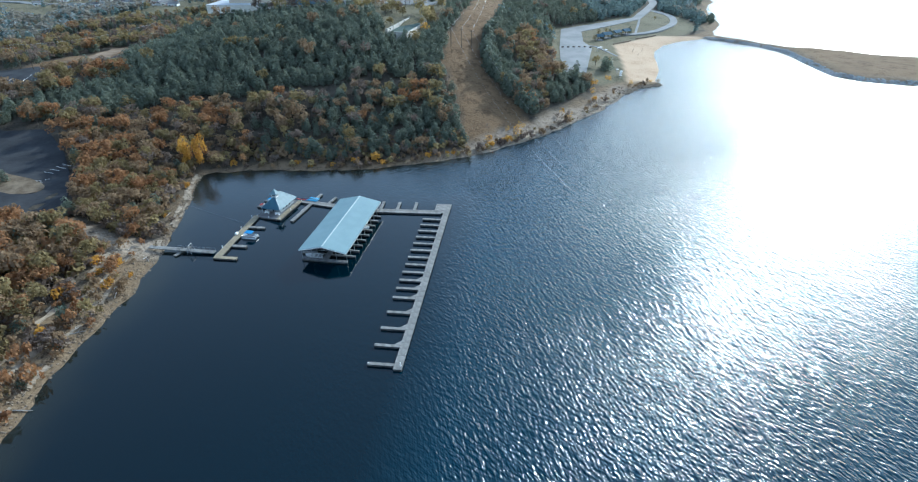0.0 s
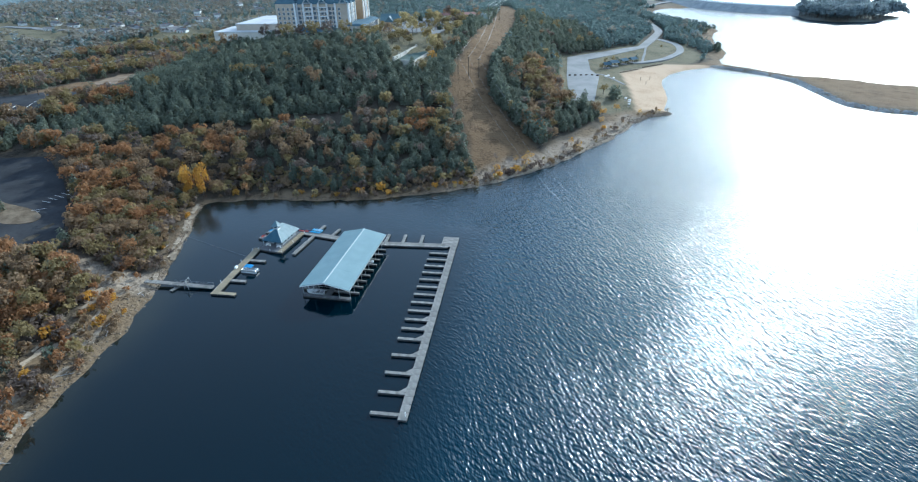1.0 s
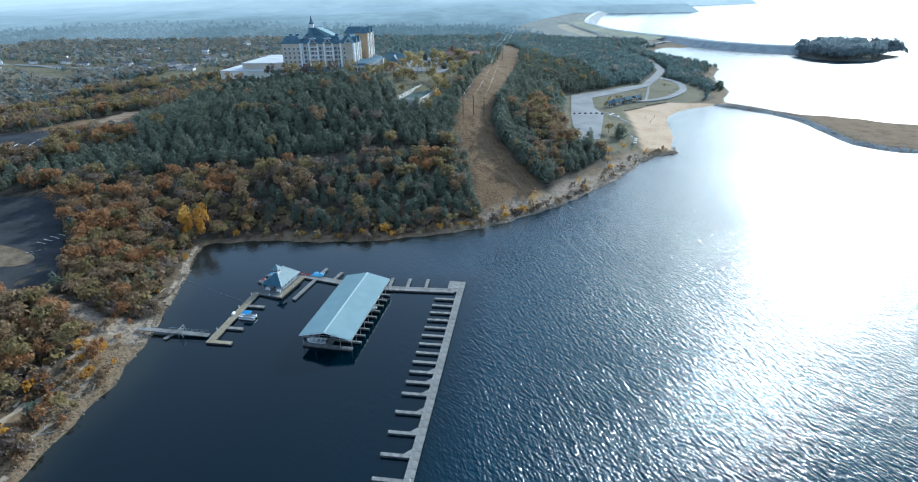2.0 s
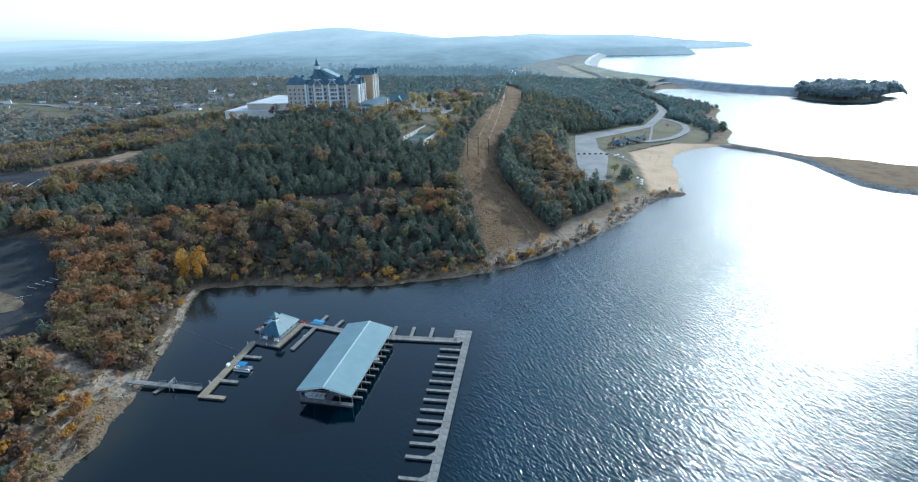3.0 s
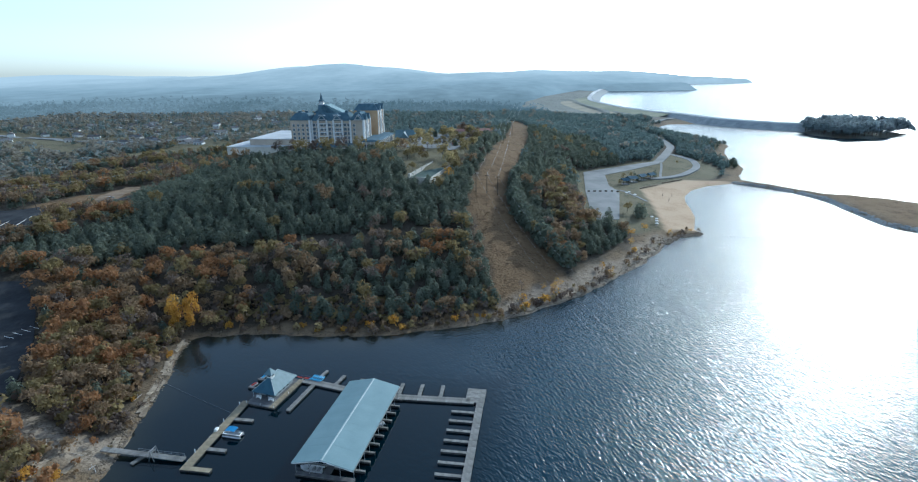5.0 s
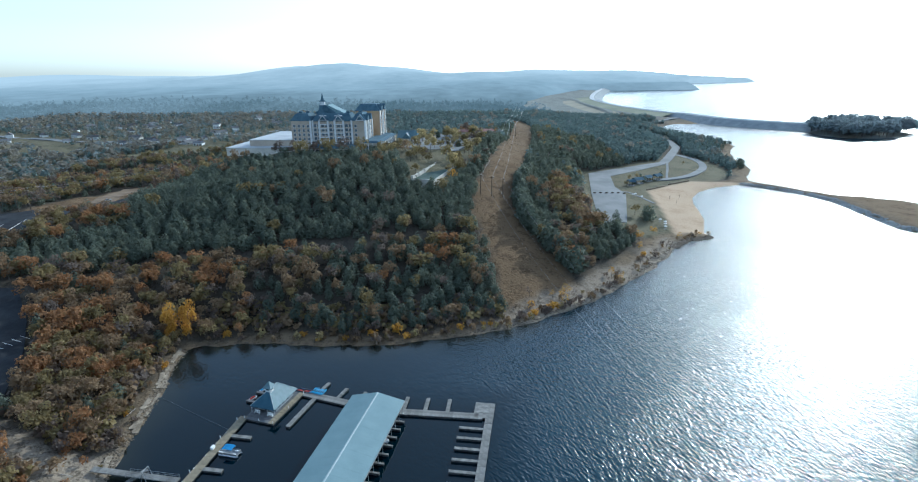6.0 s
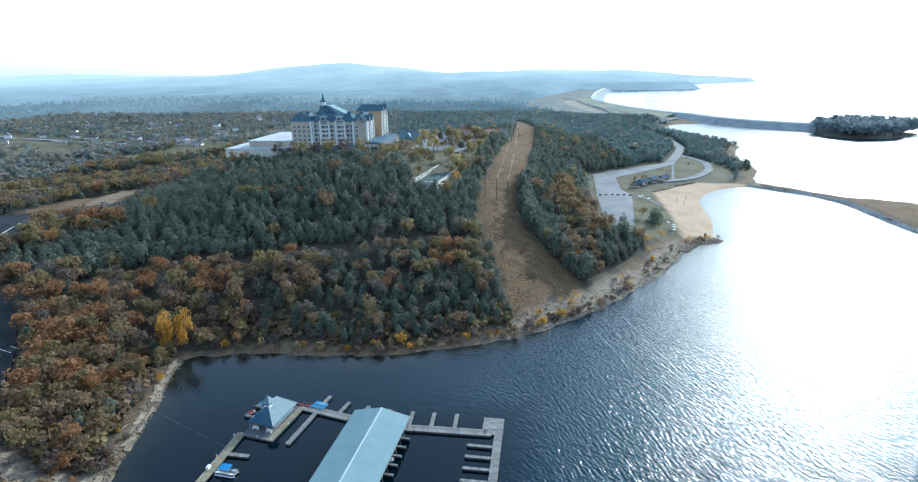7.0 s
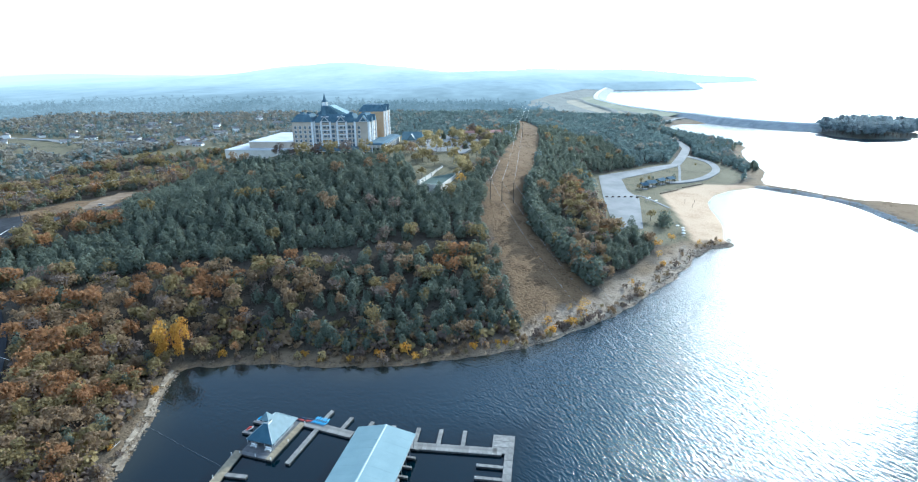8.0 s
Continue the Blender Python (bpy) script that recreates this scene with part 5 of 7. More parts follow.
solid(bm, [(-15, -11.6, HB + 3.2), (28.5, -11.6, HB + 3.2), (28.5, -1.6, HB + 4.2), (-15, -1.6, HB + 4.2), (-15, -11.6, HB + 3.5), (28.5, -11.6, HB + 3.5), (27.5, -1.6, HB + 5.2), (-14, -1.6, HB + 5.2)])
part("podium_roof", bm, M_SLATE, hotel)
bm = bmesh.new()
box(bm, 25.1, 37, -9, 44, HB - 2, HB + 7)
side_pod = part("terrace_block", bm, M_STUCCO_BAND, hotel)
bm = bmesh.new()
solid(bm, [(24.9, -9.8, HB + 7), (37.9, -9.8, HB + 7), (37.9, 44.8, HB + 7), (24.9, 44.8, HB + 7), (25.1, -8.5, HB + 8.3), (34.5, -8.5, HB + 8.3), (34.5, 43.5, HB + 8.3), (25.1, 43.5, HB + 8.3)])
part("terrace_roof", bm, M_SLATE, side_pod)
for k in range(9):
    bm = bmesh.new()
    box(bm, 36.9, 37.6, -7 + 5.4 * k, -6.3 + 5.4 * k, HB - 2, HB + 7.4)
    part("column", bm, M_TRIM, side_pod)
    bm = bmesh.new()
    box(bm, 36.85, 37.05, -5.6 + 5.4 * k, -2.6 + 5.4 * k, HB + 1, HB + 5.5)
    part("opening", bm, M_GLASS, side_pod)
for k in range(4):
    bm = bmesh.new()
    box(bm, 25.9 + 2.9 * k, 27.8 + 2.9 * k, -9.15, -8.95, HB + 0.6, HB + 5.0)
    part("opening", bm, M_GLASS, side_pod)
    bm = bmesh.new()
    box(bm, 25.2 + 2.9 * k, 25.7 + 2.9 * k, -9.5, -8.9, HB - 2, HB + 7.3)
    part("column", bm, M_TRIM, side_pod)
for k in range(10):
    bm = bmesh.new()
    box(bm, -13.3 + 4.1 * k, -10.6 + 4.1 * k, -11.15, -10.9, HB - 0.6, HB + 2.4)
    part("opening", bm, M_GLASS, pod)
annexe = empty("ballroom_annexe", HOTEL, "low tan hotel annexe with flat white roofs", "building")
for nm, x0, x1, y0, y1, z1, m in (("lower_hall", -78, -29.6, -6, 45, HB + 2.6, M_STUCCO_BAND), ("upper_hall", -64, -29.6, 3, 62, HB + 7.2, M_STUCCO)):
    bm = bmesh.new()
    box(bm, x0, x1, y0, y1, HB - 3, z1)
    w = part("wall", bm, m, annexe)
    bm = bmesh.new()
    box(bm, x0 - 0.3, x1, y0 - 0.3, y1 + 0.3, z1, z1 + 0.45)
    part("flat_roof", bm, M_FLATROOF, annexe)
lodge = empty("pavilion_building", HOTEL @ pose(48, 40, 0), "small hotel pavilion with blue gabled roof", "building")
bm = bmesh.new()
box(bm, -7, 7, -6, 6, HB - 3, HB + 5)
lw = part("wall", bm, M_CREAM, lodge)
gable_roof(lodge, -7, 7, -6, 6, HB + 5, 5.5, "x", 0.8, "roof", M_OFFICE_ROOF)
gable_roof(lodge, -3, 3, -8, 2, HB + 5, 4.5, "y", 0.4, "gable", M_OFFICE_ROOF)
for x in (-4.5, 0, 4.5):
    bm = bmesh.new()
    box(bm, x - 1, x + 1, -6.12, -5.9, HB + 0.6, HB + 3.6)
    part("window", bm, M_GLASS, lodge)
# tennis court with its wall below the hotel
court = empty("walled_garden", pose(-15, 324, ground_z(-15, 324) + 0.6, 0, 0, -14), "white walled court beside the hotel lawn", "court")
bm = bmesh.new()
box(bm, -6, 6, -23, 23, -5.0, 0.1)
part("court_floor", bm, mat("green_court", (0.05, 0.08, 0.07), (0.09, 0.125, 0.105), 0.2, 0.8), court)
for x0, x1, y0, y1, h in ((-6.4, -5.8, -23, 23, 2.2), (-6, 6, -23.4, -22.8, 0.8), (5.8, 6.4, -23, 23, 0.35)):
    bm = bmesh.new()
    box(bm, x0, x1, y0, y1, -5, h)
    part("wall", bm, M_STUCCO_BAND, court)
for k in range(5):
    bm = bmesh.new()
    box(bm, -6.7, -5.5, -22.8 + 11.2 * k, -21.9 + 11.2 * k, -5, 2.6)
    part("pier", bm, M_STUCCO_BAND, court)
# long low red building on the ridge
red = empty("ridge_building", pose(10, 470, ground_z(10, 470) - 0.5, 0, 0, 12), "long low cream building with a dull red roof", "building")
bm = bmesh.new()
box(bm, -18, 18, -5, 5, -1, 4.5)
part("wall", bm, M_CREAM, red)
gable_roof(red, -18, 18, -5, 5, 4.5, 1.6, "x", 0.8, "roof", mat("dull_red_shingles", (0.24, 0.13, 0.11), (0.34, 0.20, 0.17), 0.3, 0.9))


# ---- cars ----
def car(m, paint, label):
    e = empty("car", m, label, "car", "parked cars")
    bm = bmesh.new()
    solid(bm, [(-2.2, -0.88, 0.3), (2.2, -0.88, 0.3), (2.2, 0.88, 0.3), (-2.2, 0.88, 0.3), (-2.15, -0.88, 0.92), (2.1, -0.88, 0.85), (2.1, 0.88, 0.85), (-2.15, 0.88, 0.92)])
    bmesh.ops.bevel(bm, geom=list(bm.edges), offset=0.1, segments=2, affect="EDGES")
    part("body", bm, paint, e)
    bm = bmesh.new()
    solid(bm, [(-1.5, -0.8, 0.86), (1.0, -0.8, 0.86), (1.0, 0.8, 0.86), (-1.5, 0.8, 0.86), (-1.0, -0.66, 1.42), (0.3, -0.66, 1.42), (0.3, 0.66, 1.42), (-1.0, 0.66, 1.42)])
    part("cabin", bm, M_GLASS, e)
    bm = bmesh.new()
    box(bm, -1.0, 0.3, -0.62, 0.62, 1.42, 1.47, 0.02)
    part("roof", bm, paint, e)
    for x in (-1.35, 1.35):
        for y in (-0.82, 0.82):
            bm = bmesh.new()
            rod(bm, (x, y - 0.1, 0.33), (x, y + 0.1, 0.33), 0.33, n=12)
            part("wheel", bm, M_FLOAT, e)
    return e


P_CAR = [mat("silver_car_paint", (0.4, 0.41, 0.42), (0.5, 0.5, 0.5), 1, 0.3, 0.6, coat=0.5), M_HULL, M_NAVY, M_RED]
rc = random.Random(5)
for x, y, a in [(-40 + 5.4 * (k % 8), 412 + 15 * (k // 8), 85) for k in range(16)] + [(148, 449, 40), (156, 452, 60), (213, 520, 70), (-216, 330, 70), (-198, 352, 60), (-205, 296, 20)]:
    if rc.random() < 0.8:
        car(pose(x, y, ground_z(x, y) + 0.42, 0, 0, a + rc.uniform(-4, 4)), P_CAR[rc.randrange(4)], "parked passenger car on the pale lot")


# ---- houses in the valley ----
def house(m, w, d, h, wall_m, roof_m, label):
    e = empty("house", m, label, "house", "valley houses")
    bm = bmesh.new()
    box(bm, -w / 2, w / 2, -d / 2, d / 2, -2.5, h)
    wob = part("wall", bm, wall_m, e)
    gable_roof(e, -w / 2, w / 2, -d / 2, d / 2, h, d * 0.32, "x", 0.5, "roof", roof_m)
    for x in (-w * 0.3, w * 0.3):
        bm = bmesh.new()
        box(bm, x - 0.8, x + 0.8, -d / 2 - 0.06, -d / 2 + 0.05, 0.8, 2.2)
        part("window", bm, M_GLASS, wob)
    bm = bmesh.new()
    box(bm, -0.5, 0.5, -d / 2 - 0.07, -d / 2 + 0.05, 0, 2.1)
    part("door", bm, M_BRICK, wob)
    bm = bmesh.new()
    box(bm, w * 0.2, w * 0.2 + 0.8, -0.4, 0.4, h, h + d * 0.32 + 0.9)
    part("chimney", bm, M_BRICK, e)
    return e


rh = random.Random(11)
kinds = []
for k, (w, d, h) in enumerate(((11, 7.5, 3.0), (13, 8, 3.2), (9, 8, 5.2), (15, 8.5, 3.2))):
    x, y = (-406, -384, -340, -420)[k], (668, 690, 678, 720)[k]
    kinds.append(house(pose(x, y, ground_z(x, y), 0, 0, rh.uniform(-40, 40)), w, d, h, M_WHITE if k != 3 else M_SIDING, M_SHINGLE, "white siding house among the valley trees" if k != 3 else "beige siding house among the valley trees"))
HOUSES = []
for k in range(48):
    x = rh.uniform(-760, -290)
    y = rh.uniform(655, 1000) - 0.10 * (x + 400)
    if any(abs(x - a) + abs(y - b) < 24 for a, b in HOUSES):
        continue
    HOUSES.append((x, y))
    copy_thing(kinds[rh.randrange(4)], pose(x, y, ground_z(x, y), 0, 0, rh.uniform(-60, 60)))
HOUSES += [(-406, 668), (-384, 690), (-340, 678), (-420, 720)]
ribbon("road", [(-900, 900), (-700, 800), (-560, 735), (-480, 700), (-420, 690), (-360, 700), (-300, 760), (-250, 860)], 9, M_PALE_ROAD, 0.4, "pale street through the valley houses")


# ---- power line ----
def pole_at(x, y, h, lean=0.0, name="utility_pole", label="dark wooden utility pole in the cleared strip", arms=1):
    z = ground_z(x, y)
    e = empty(name, pose(x, y, z - 0.5, lean, 0, 0), label, "pole", "utility poles")
    bm = bmesh.new()
    rod(bm, (0, 0, 0), (0, 0, h), 0.24, 0.15, n=8)
    part("shaft", bm, M_POLE, e)
    for k in range(arms):
        bm = bmesh.new()
        box(bm, -1.2, 1.2, -0.1, 0.1, h - 0.7 - 1.2 * k, h - 0.5 - 1.2 * k)
        part("crossarm", bm, M_POLE, e)
        for s in (-1.05, 1.05):
            bm = bmesh.new()
            rod(bm, (s, 0, h - 0.5 - 1.2 * k), (s, 0, h - 0.15 - 1.2 * k), 0.07)
            part("insulator", bm, M_WHITE, e)
    return (x, y, z - 0.5 + h)


M_WIRE_DULL = mat("dull_wire", (0.42, 0.42, 0.42), (0.52, 0.52, 0.52), 1.0, 0.95)


def wire(a, b, sag, label="thin power line wire across the clearing", r=0.05, thin=1.0):
    cu = bpy.data.curves.new("power_line", "CURVE")
    cu.dimensions, cu.bevel_depth, cu.bevel_resolution = "3D", r, 0
    sp = cu.splines.new("POLY")
    n = 40
    sp.points.add(n)
    for i in range(n + 1):
        t = i / n
        p = Vector(a).lerp(Vector(b), t)
        sp.points[i].co = (p.x, p.y, p.z - sag * 4 * t * (1 - t), 1)
        sp.points[i].radius = 1 - (1 - thin) * t
    cu.materials.append(M_WIRE if r > 0.031 else M_WIRE_DULL)
    tagged(new("power_line", cu), label, "wire", "power lines")


tops, tops2 = [], []
for k in range(3):
    tops.append(pole_at(11.8 + 6.3 * k, 305 + 0.8 * k, 11.5))
    tops2.append(pole_at(46 + 5.2 * k, 560 - 1 * k, 14))
for k in range(3):
    wire(tops[k], tops2[k], 4.5, r=0.04)
    wire(tops2[k], (78 + 5 * k, 760, 45), 4, r=0.06)
    wire(tops[k], ((60, 60, 78)[k], (100, 96, 92)[k], (9, 14, 3)[k]), (11, 9, 8)[k], r=0.027, thin=0.1)
left = [pole_at(x, y, h, lean, label="tall wooden utility pole beside the road", arms=2) for x, y, h, lean in ((-252, 306, 15, 0), (-240, 300, 15, 0), (-205, 375, 15, 0), (-198, 378, 15, 0), (-330, 262, 15, 0))]
wire(left[0], left[2], 2.5, r=0.02)
wire(left[1], left[3], 2.5, r=0.02)
wire(left[4], left[0], 2.5, r=0.02)
wire(left[4], left[1], 2.8, r=0.02)


# ---- beach park ----
def pavilion(m, w, d, label, roof_m=M_SHINGLE):
    e = empty("picnic_pavilion", m, label, "pavilion", "picnic pavilions")
    gable_roof(e, -w / 2, w / 2, -d / 2, d / 2, 2.8, 1.8, "x", 0.5, "roof", roof_m)
    for x in (-w / 2 + 0.3, 0, w / 2 - 0.3):
        for y in (-d / 2 + 0.3, d / 2 - 0.3):
            bm = bmesh.new()
            box(bm, x - 0.12, x + 0.12, y - 0.12, y + 0.12, -0.6, 2.8)
            part("post", bm, M_POLE, e)
    bm = bmesh.new()
    box(bm, -w / 2, w / 2, -d / 2, d / 2, -0.8, 0.15)
    part("slab", bm, M_PALE_ROAD, e)


for x, y, a, w, d in ((141, 430, 20, 7, 6), (152, 440, 35, 7, 5), (133, 421, 10, 5, 4.5), (162, 447, 30, 6, 5)):
    pavilion(pose(x, y, ground_z(x, y) + 0.3, 0, 0, a), w, d, "open picnic pavilion with dark shingle roof", M_SLATE)


def parasol(m):
    e = empty("picnic_shelter", m, "small white canvas sunshade over a picnic table", "sunshade", "beach sunshades")
    bm = bmesh.new()
    r = bmesh.ops.create_cone(bm, cap_ends=True, segments=8, radius1=1.1, radius2=0.05, depth=0.6)
    for v in r["verts"]:
        v.co += Vector((0, 0, 2.5))
    part("canopy", bm, M_WHITE, e)
    bm = bmesh.new()
    rod(bm, (0, 0, -0.3), (0, 0, 2.2), 0.05)
    part("pole", bm, M_STEEL, e)
    bm = bmesh.new()
    box(bm, -0.9, 0.9, -0.4, 0.4, 0.68, 0.75)
    part("tabletop", bm, M_DECK, e)


for x, y in ((118, 305), (119.5, 309.5), (121, 314), (119.5, 318), (122, 380), (125, 384), (127, 376)):
    parasol(pose(x, y, ground_z(x, y) + 0.25))
for x, y in ((150, 385), (158, 388), (150, 372)):
    bm = bmesh.new()
    z = ground_z(x, y)
    rod(bm, (x, y, z - 0.3), (x, y, z + 2.6), 0.09)
    tagged(part("volleyball_post", bm, M_POLE), "dark volleyball net post in the sand", "post", "beach posts")
# low wall at the top of the beach and the swim-line floats off its point
for a, b in (((141, 408), (160, 424)), ((166, 431), (188, 446))):
    bm = bmesh.new()
    p, q = Vector(a), Vector(b)
    s = (q - p).normalized()
    s = Vector((s.y, -s.x)) * 0.35
    za, zb = ground_z(*p) + 0.7, ground_z(*q) + 0.7
    solid(bm, [(*(p + s), za - 1.2), (*(q + s), zb - 1.2), (*(q - s), zb - 1.2), (*(p - s), za - 1.2), (*(p + s), za), (*(q + s), zb), (*(q - s), zb), (*(p - s), za)])
    tagged(part("seat_wall", bm, M_ROCK), "low stone wall at the top of the beach", "wall", "beach walls")
for k in range(26):
    bm = bmesh.new()
    t = k / 25
    x, y = 146 + 42 * t, 293 - 22 * t + 6 * math.sin(t * 3)
    bmesh.ops.create_icosphere(bm, subdivisions=1, radius=0.22)
    for v in bm.verts:
        v.co += Vector((x, y, 0.05))
    tagged(part("swim_buoy", bm, M_WHITE), "small pale float of the swimming line", "buoy", "swim line")
# bollard row across the lot
for k in range(6):
    x, y = 97 + 4.2 * k, 388.5 - 0.1 * k
    bm = bmesh.new()
    box(bm, x - 0.9, x + 0.9, y - 0.15, y + 0.15, ground_z(x, y) + 0.2, ground_z(x, y) + 1.1)
    tagged(part("traffic_barrier", bm, M_POLE), "brown wooden barrier across the lot", "barrier", "lot barriers")


# ---- trees ----
def unit(v):
    return v / (np.linalg.norm(v, axis=-1, keepdims=True) + 1e-9)


def leaf_quads(rng, centre, normal, size, four=True):
    """Irregular four- or three-cornered leaf clumps at the centres, facing along the normals."""
    n = len(centre)
    t = unit(np.cross(normal, rng.normal(size=(n, 3))))
    b = np.cross(normal, t)
    s = size * rng.uniform(0.65, 1.25, (n, 1))
    corners = ((-1, -0.6), (0.7, -1), (1, 0.7), (-0.6, 1)) if four else ((-1, -0.7), (1, -0.5), (0.1, 1.1))
    out = np.empty((n, len(corners), 3))
    for k, (u, v) in enumerate(corners):
        out[:, k] = centre + (t * u * rng.uniform(0.7, 1.2, (n, 1)) + b * v * rng.uniform(0.7, 1.2, (n, 1))) * s / 2
    return out


def broad_crown(rng, q, leaf, height=11.0, radius=4.6, bare=0.0, four=True):
    """A rounded crown in lobes, flat below, with an uneven outline."""
    lobes = 12
    a = rng.uniform(0, math.tau, lobes)
    r = radius * np.sqrt(rng.uniform(0.05, 1, lobes)) * 0.68
    zc = height * rng.uniform(0.45, 0.84, lobes) - 0.35 * r
    lobe = np.stack([r * np.cos(a), r * np.sin(a), zc], -1)
    lr = radius * rng.uniform(0.28, 0.5, lobes)
    which = rng.integers(0, lobes, q)
    d = unit(rng.normal(size=(q, 3)) + [0, 0, 0.45])
    depth = rng.uniform(0.72, 1.05, (q, 1)) if not bare else rng.uniform(0.3, 1.08, (q, 1))
    c = lobe[which] + d * lr[which][:, None] * depth * [1, 1, 0.8]
    if q < 30:
        return leaf_quads(rng, c, unit(0.5 * d + [0, 0, 0.9] + 0.3 * rng.normal(size=(q, 3))), leaf)
    return leaf_quads(rng, c, unit(d + [0, 0, 0.2] + 0.5 * rng.normal(size=(q, 3))), leaf, four)


def cedar_crown(rng, q, leaf, height=7.6, radius=2.55, four=True):
    """A dense rounded evergreen with a ragged, blunt top, in a few upright lobes."""
    lobes = 5
    la = rng.uniform(0, math.tau, lobes)
    lo = radius * rng.uniform(0.15, 0.5, lobes)
    tall = height * np.concatenate([[1.0], rng.uniform(0.62, 0.92, lobes - 1)])
    lo[0] = 0.1
    which = rng.integers(0, lobes, q)
    t = rng.uniform(0, 1, q) ** 0.9
    a = rng.uniform(0, math.tau, q)
    r = radius * 0.74 * np.sqrt(np.clip(1 - (np.abs(t - 0.34) / 0.67) ** 2.1, 0, 1)) * (1 + 0.13 * np.sin(4 * a + 11 * t)) * rng.uniform(0.8, 1.06, q)
    c = np.stack([lo[which] * np.cos(la[which]) + r * np.cos(a), lo[which] * np.sin(la[which]) + r * np.sin(a), 0.4 + t * (tall[which] - 0.4)], -1)
    d = np.stack([np.cos(a), np.sin(a), 1.6 * t - 0.1], -1)
    return leaf_quads(rng, c, unit(d + (0.4 if q > 30 else 0.2) * rng.normal(size=(q, 3))), leaf, four)


SPECIES = {"cedar": (L_CEDAR, cedar_crown, "dark green cedar on the wooded slope"), "olive_oak": (L_OLIVE, broad_crown, "olive-green oak turning in autumn"),
           "brown_oak": (L_BROWN, broad_crown, "brown-leaved autumn oak near the shore"), "maple": (L_RUST, broad_crown, "rust-orange autumn maple near the water"),
           "golden_tree": (L_GOLD, broad_crown, "golden yellow autumn tree by the water"), "bare_tree": (L_GREY, broad_crown, "grey leafless tree in thin woodland")}
KINDS = list(SPECIES)
SPECIES["pale_tree"] = (L_PALE, broad_crown, "pale yellow-green autumn tree on the lawn")


def choose(rng, x, y, d):
    """The kind of tree that grows at each place."""
    n = wobble(x * 0.22, y * 0.22)
    above = step(-2, 6, y - (218 + 0.28 * (x + 145)))
    cedar = 0.12 + 0.50 * step(-85, -40, x) + (0.85 - 0.40 * step(-85, -40, x)) * above * step(-215, -170, x + 25 * n) * step(60, 40, x) + 0.75 * step(45, 55, x) * step(330, 385, y) * (1 - 0.3 * step(120, 170, x) * step(480, 440, y))
    cedar = cedar * np.where((x > 45) & (y < 330), 0.8, 1) + 0.55 * step(58, 68, x) * step(302, 290, y)
    cedar = np.clip(cedar + 0.25 * n * np.where(above > 0.5, 0.35, 0.5), 0.03, 0.965)
    cedar = cedar + 0.3 * step(34, 16, d) * step(-78, -60, x) * step(45, 20, x)
    cedar = np.where((above < 0.5) & (x < -74), np.minimum(cedar, 0.10), np.minimum(cedar, 0.965))
    u, v = rng.uniform(size=x.shape), rng.uniform(size=x.shape)
    warm = np.clip(0.5 + 0.5 * wobble(x * 0.11 + 4, y * 0.13), 0, 1)
    lot = step(-55, -100, x) * (1 + 0.6 * step(165, 140, y))
    rest = np.where(v < 0.38, 2, np.where(v < 0.66, 1, np.where(v < 0.67 + 0.06 * warm + 0.22 * lot, 3, np.where(v < 0.996, 5, 4))))
    rest = np.where((x > 45) & (y > 370), np.where(v < 0.72, 1, np.where(v < 0.9, 2, 5)), np.where(x > 45, np.where(v < 0.4, 2, np.where(v < 0.62, 1, np.where(v < 0.68, 3, 5))), rest))
    rest = np.where((x < -190) & (y > 225) | (x < -150) & (y > 285), np.where(v < 0.42, 1, np.where(v < 0.72, 5, np.where(v < 0.97, 2, 3))), rest)
    cedar = cedar + (0.22 + 0.3 * wobble(x * 0.06, y * 0.06)) * ((x < -150) & (y > 285))
    return np.where(u < cedar, 0, rest)


def forbidden(x, y, d):
    bad = d < bank_width(x, y) * 0.85 + 1.0
    for pts, pad in ((CUT, 1), (BEACH, 2), (PARK, 1.5), (GROUNDS, -1), (LOT_WEST, 2.5), (LOT_UPPER, 4), (CLEARING, 2), (SPIT, 15), (DAM, 4), (FIELDS[0], 0), (FIELDS[1], 0)):
        bad |= distance(pts, x, y) > -pad
    for line, w in ROAD_LINES:
        for (x0, y0), (x1, y1) in zip(line, line[1:]):
            dx, dy = x1 - x0, y1 - y0
            t = np.clip(((x - x0) * dx + (y - y0) * dy) / (dx * dx + dy * dy), 0, 1)
            bad |= np.hypot(x - x0 - t * dx, y - y0 - t * dy) < w
    return bad


ROAD_LINES = [([(-145, 217), (-125, 227), (-100, 231), (-75, 238), (-48, 241), (-21, 247), (2, 257)], 3.4),
              ([(190, 512), (206, 541), (218, 566), (232, 596), (244, 625), (252, 675), (258, 725), (262, 800), (258, 885), (300, 925), (340, 962), (402, 1026)], 8),
              ([(-222, 292), (-212, 318), (-200, 345), (-190, 372), (-185, 420), (-200, 520), (-240, 640)], 9),
              ([(-88, 111), (-100, 113), (-112, 118), (-126, 124)], 4),
              ([(-900, 900), (-700, 800), (-560, 735), (-480, 700), (-420, 690), (-360, 700), (-300, 760), (-250, 860)], 12),
              ([(-340, 420), (-290, 470), (-240, 560), (-150, 640)], 14)]


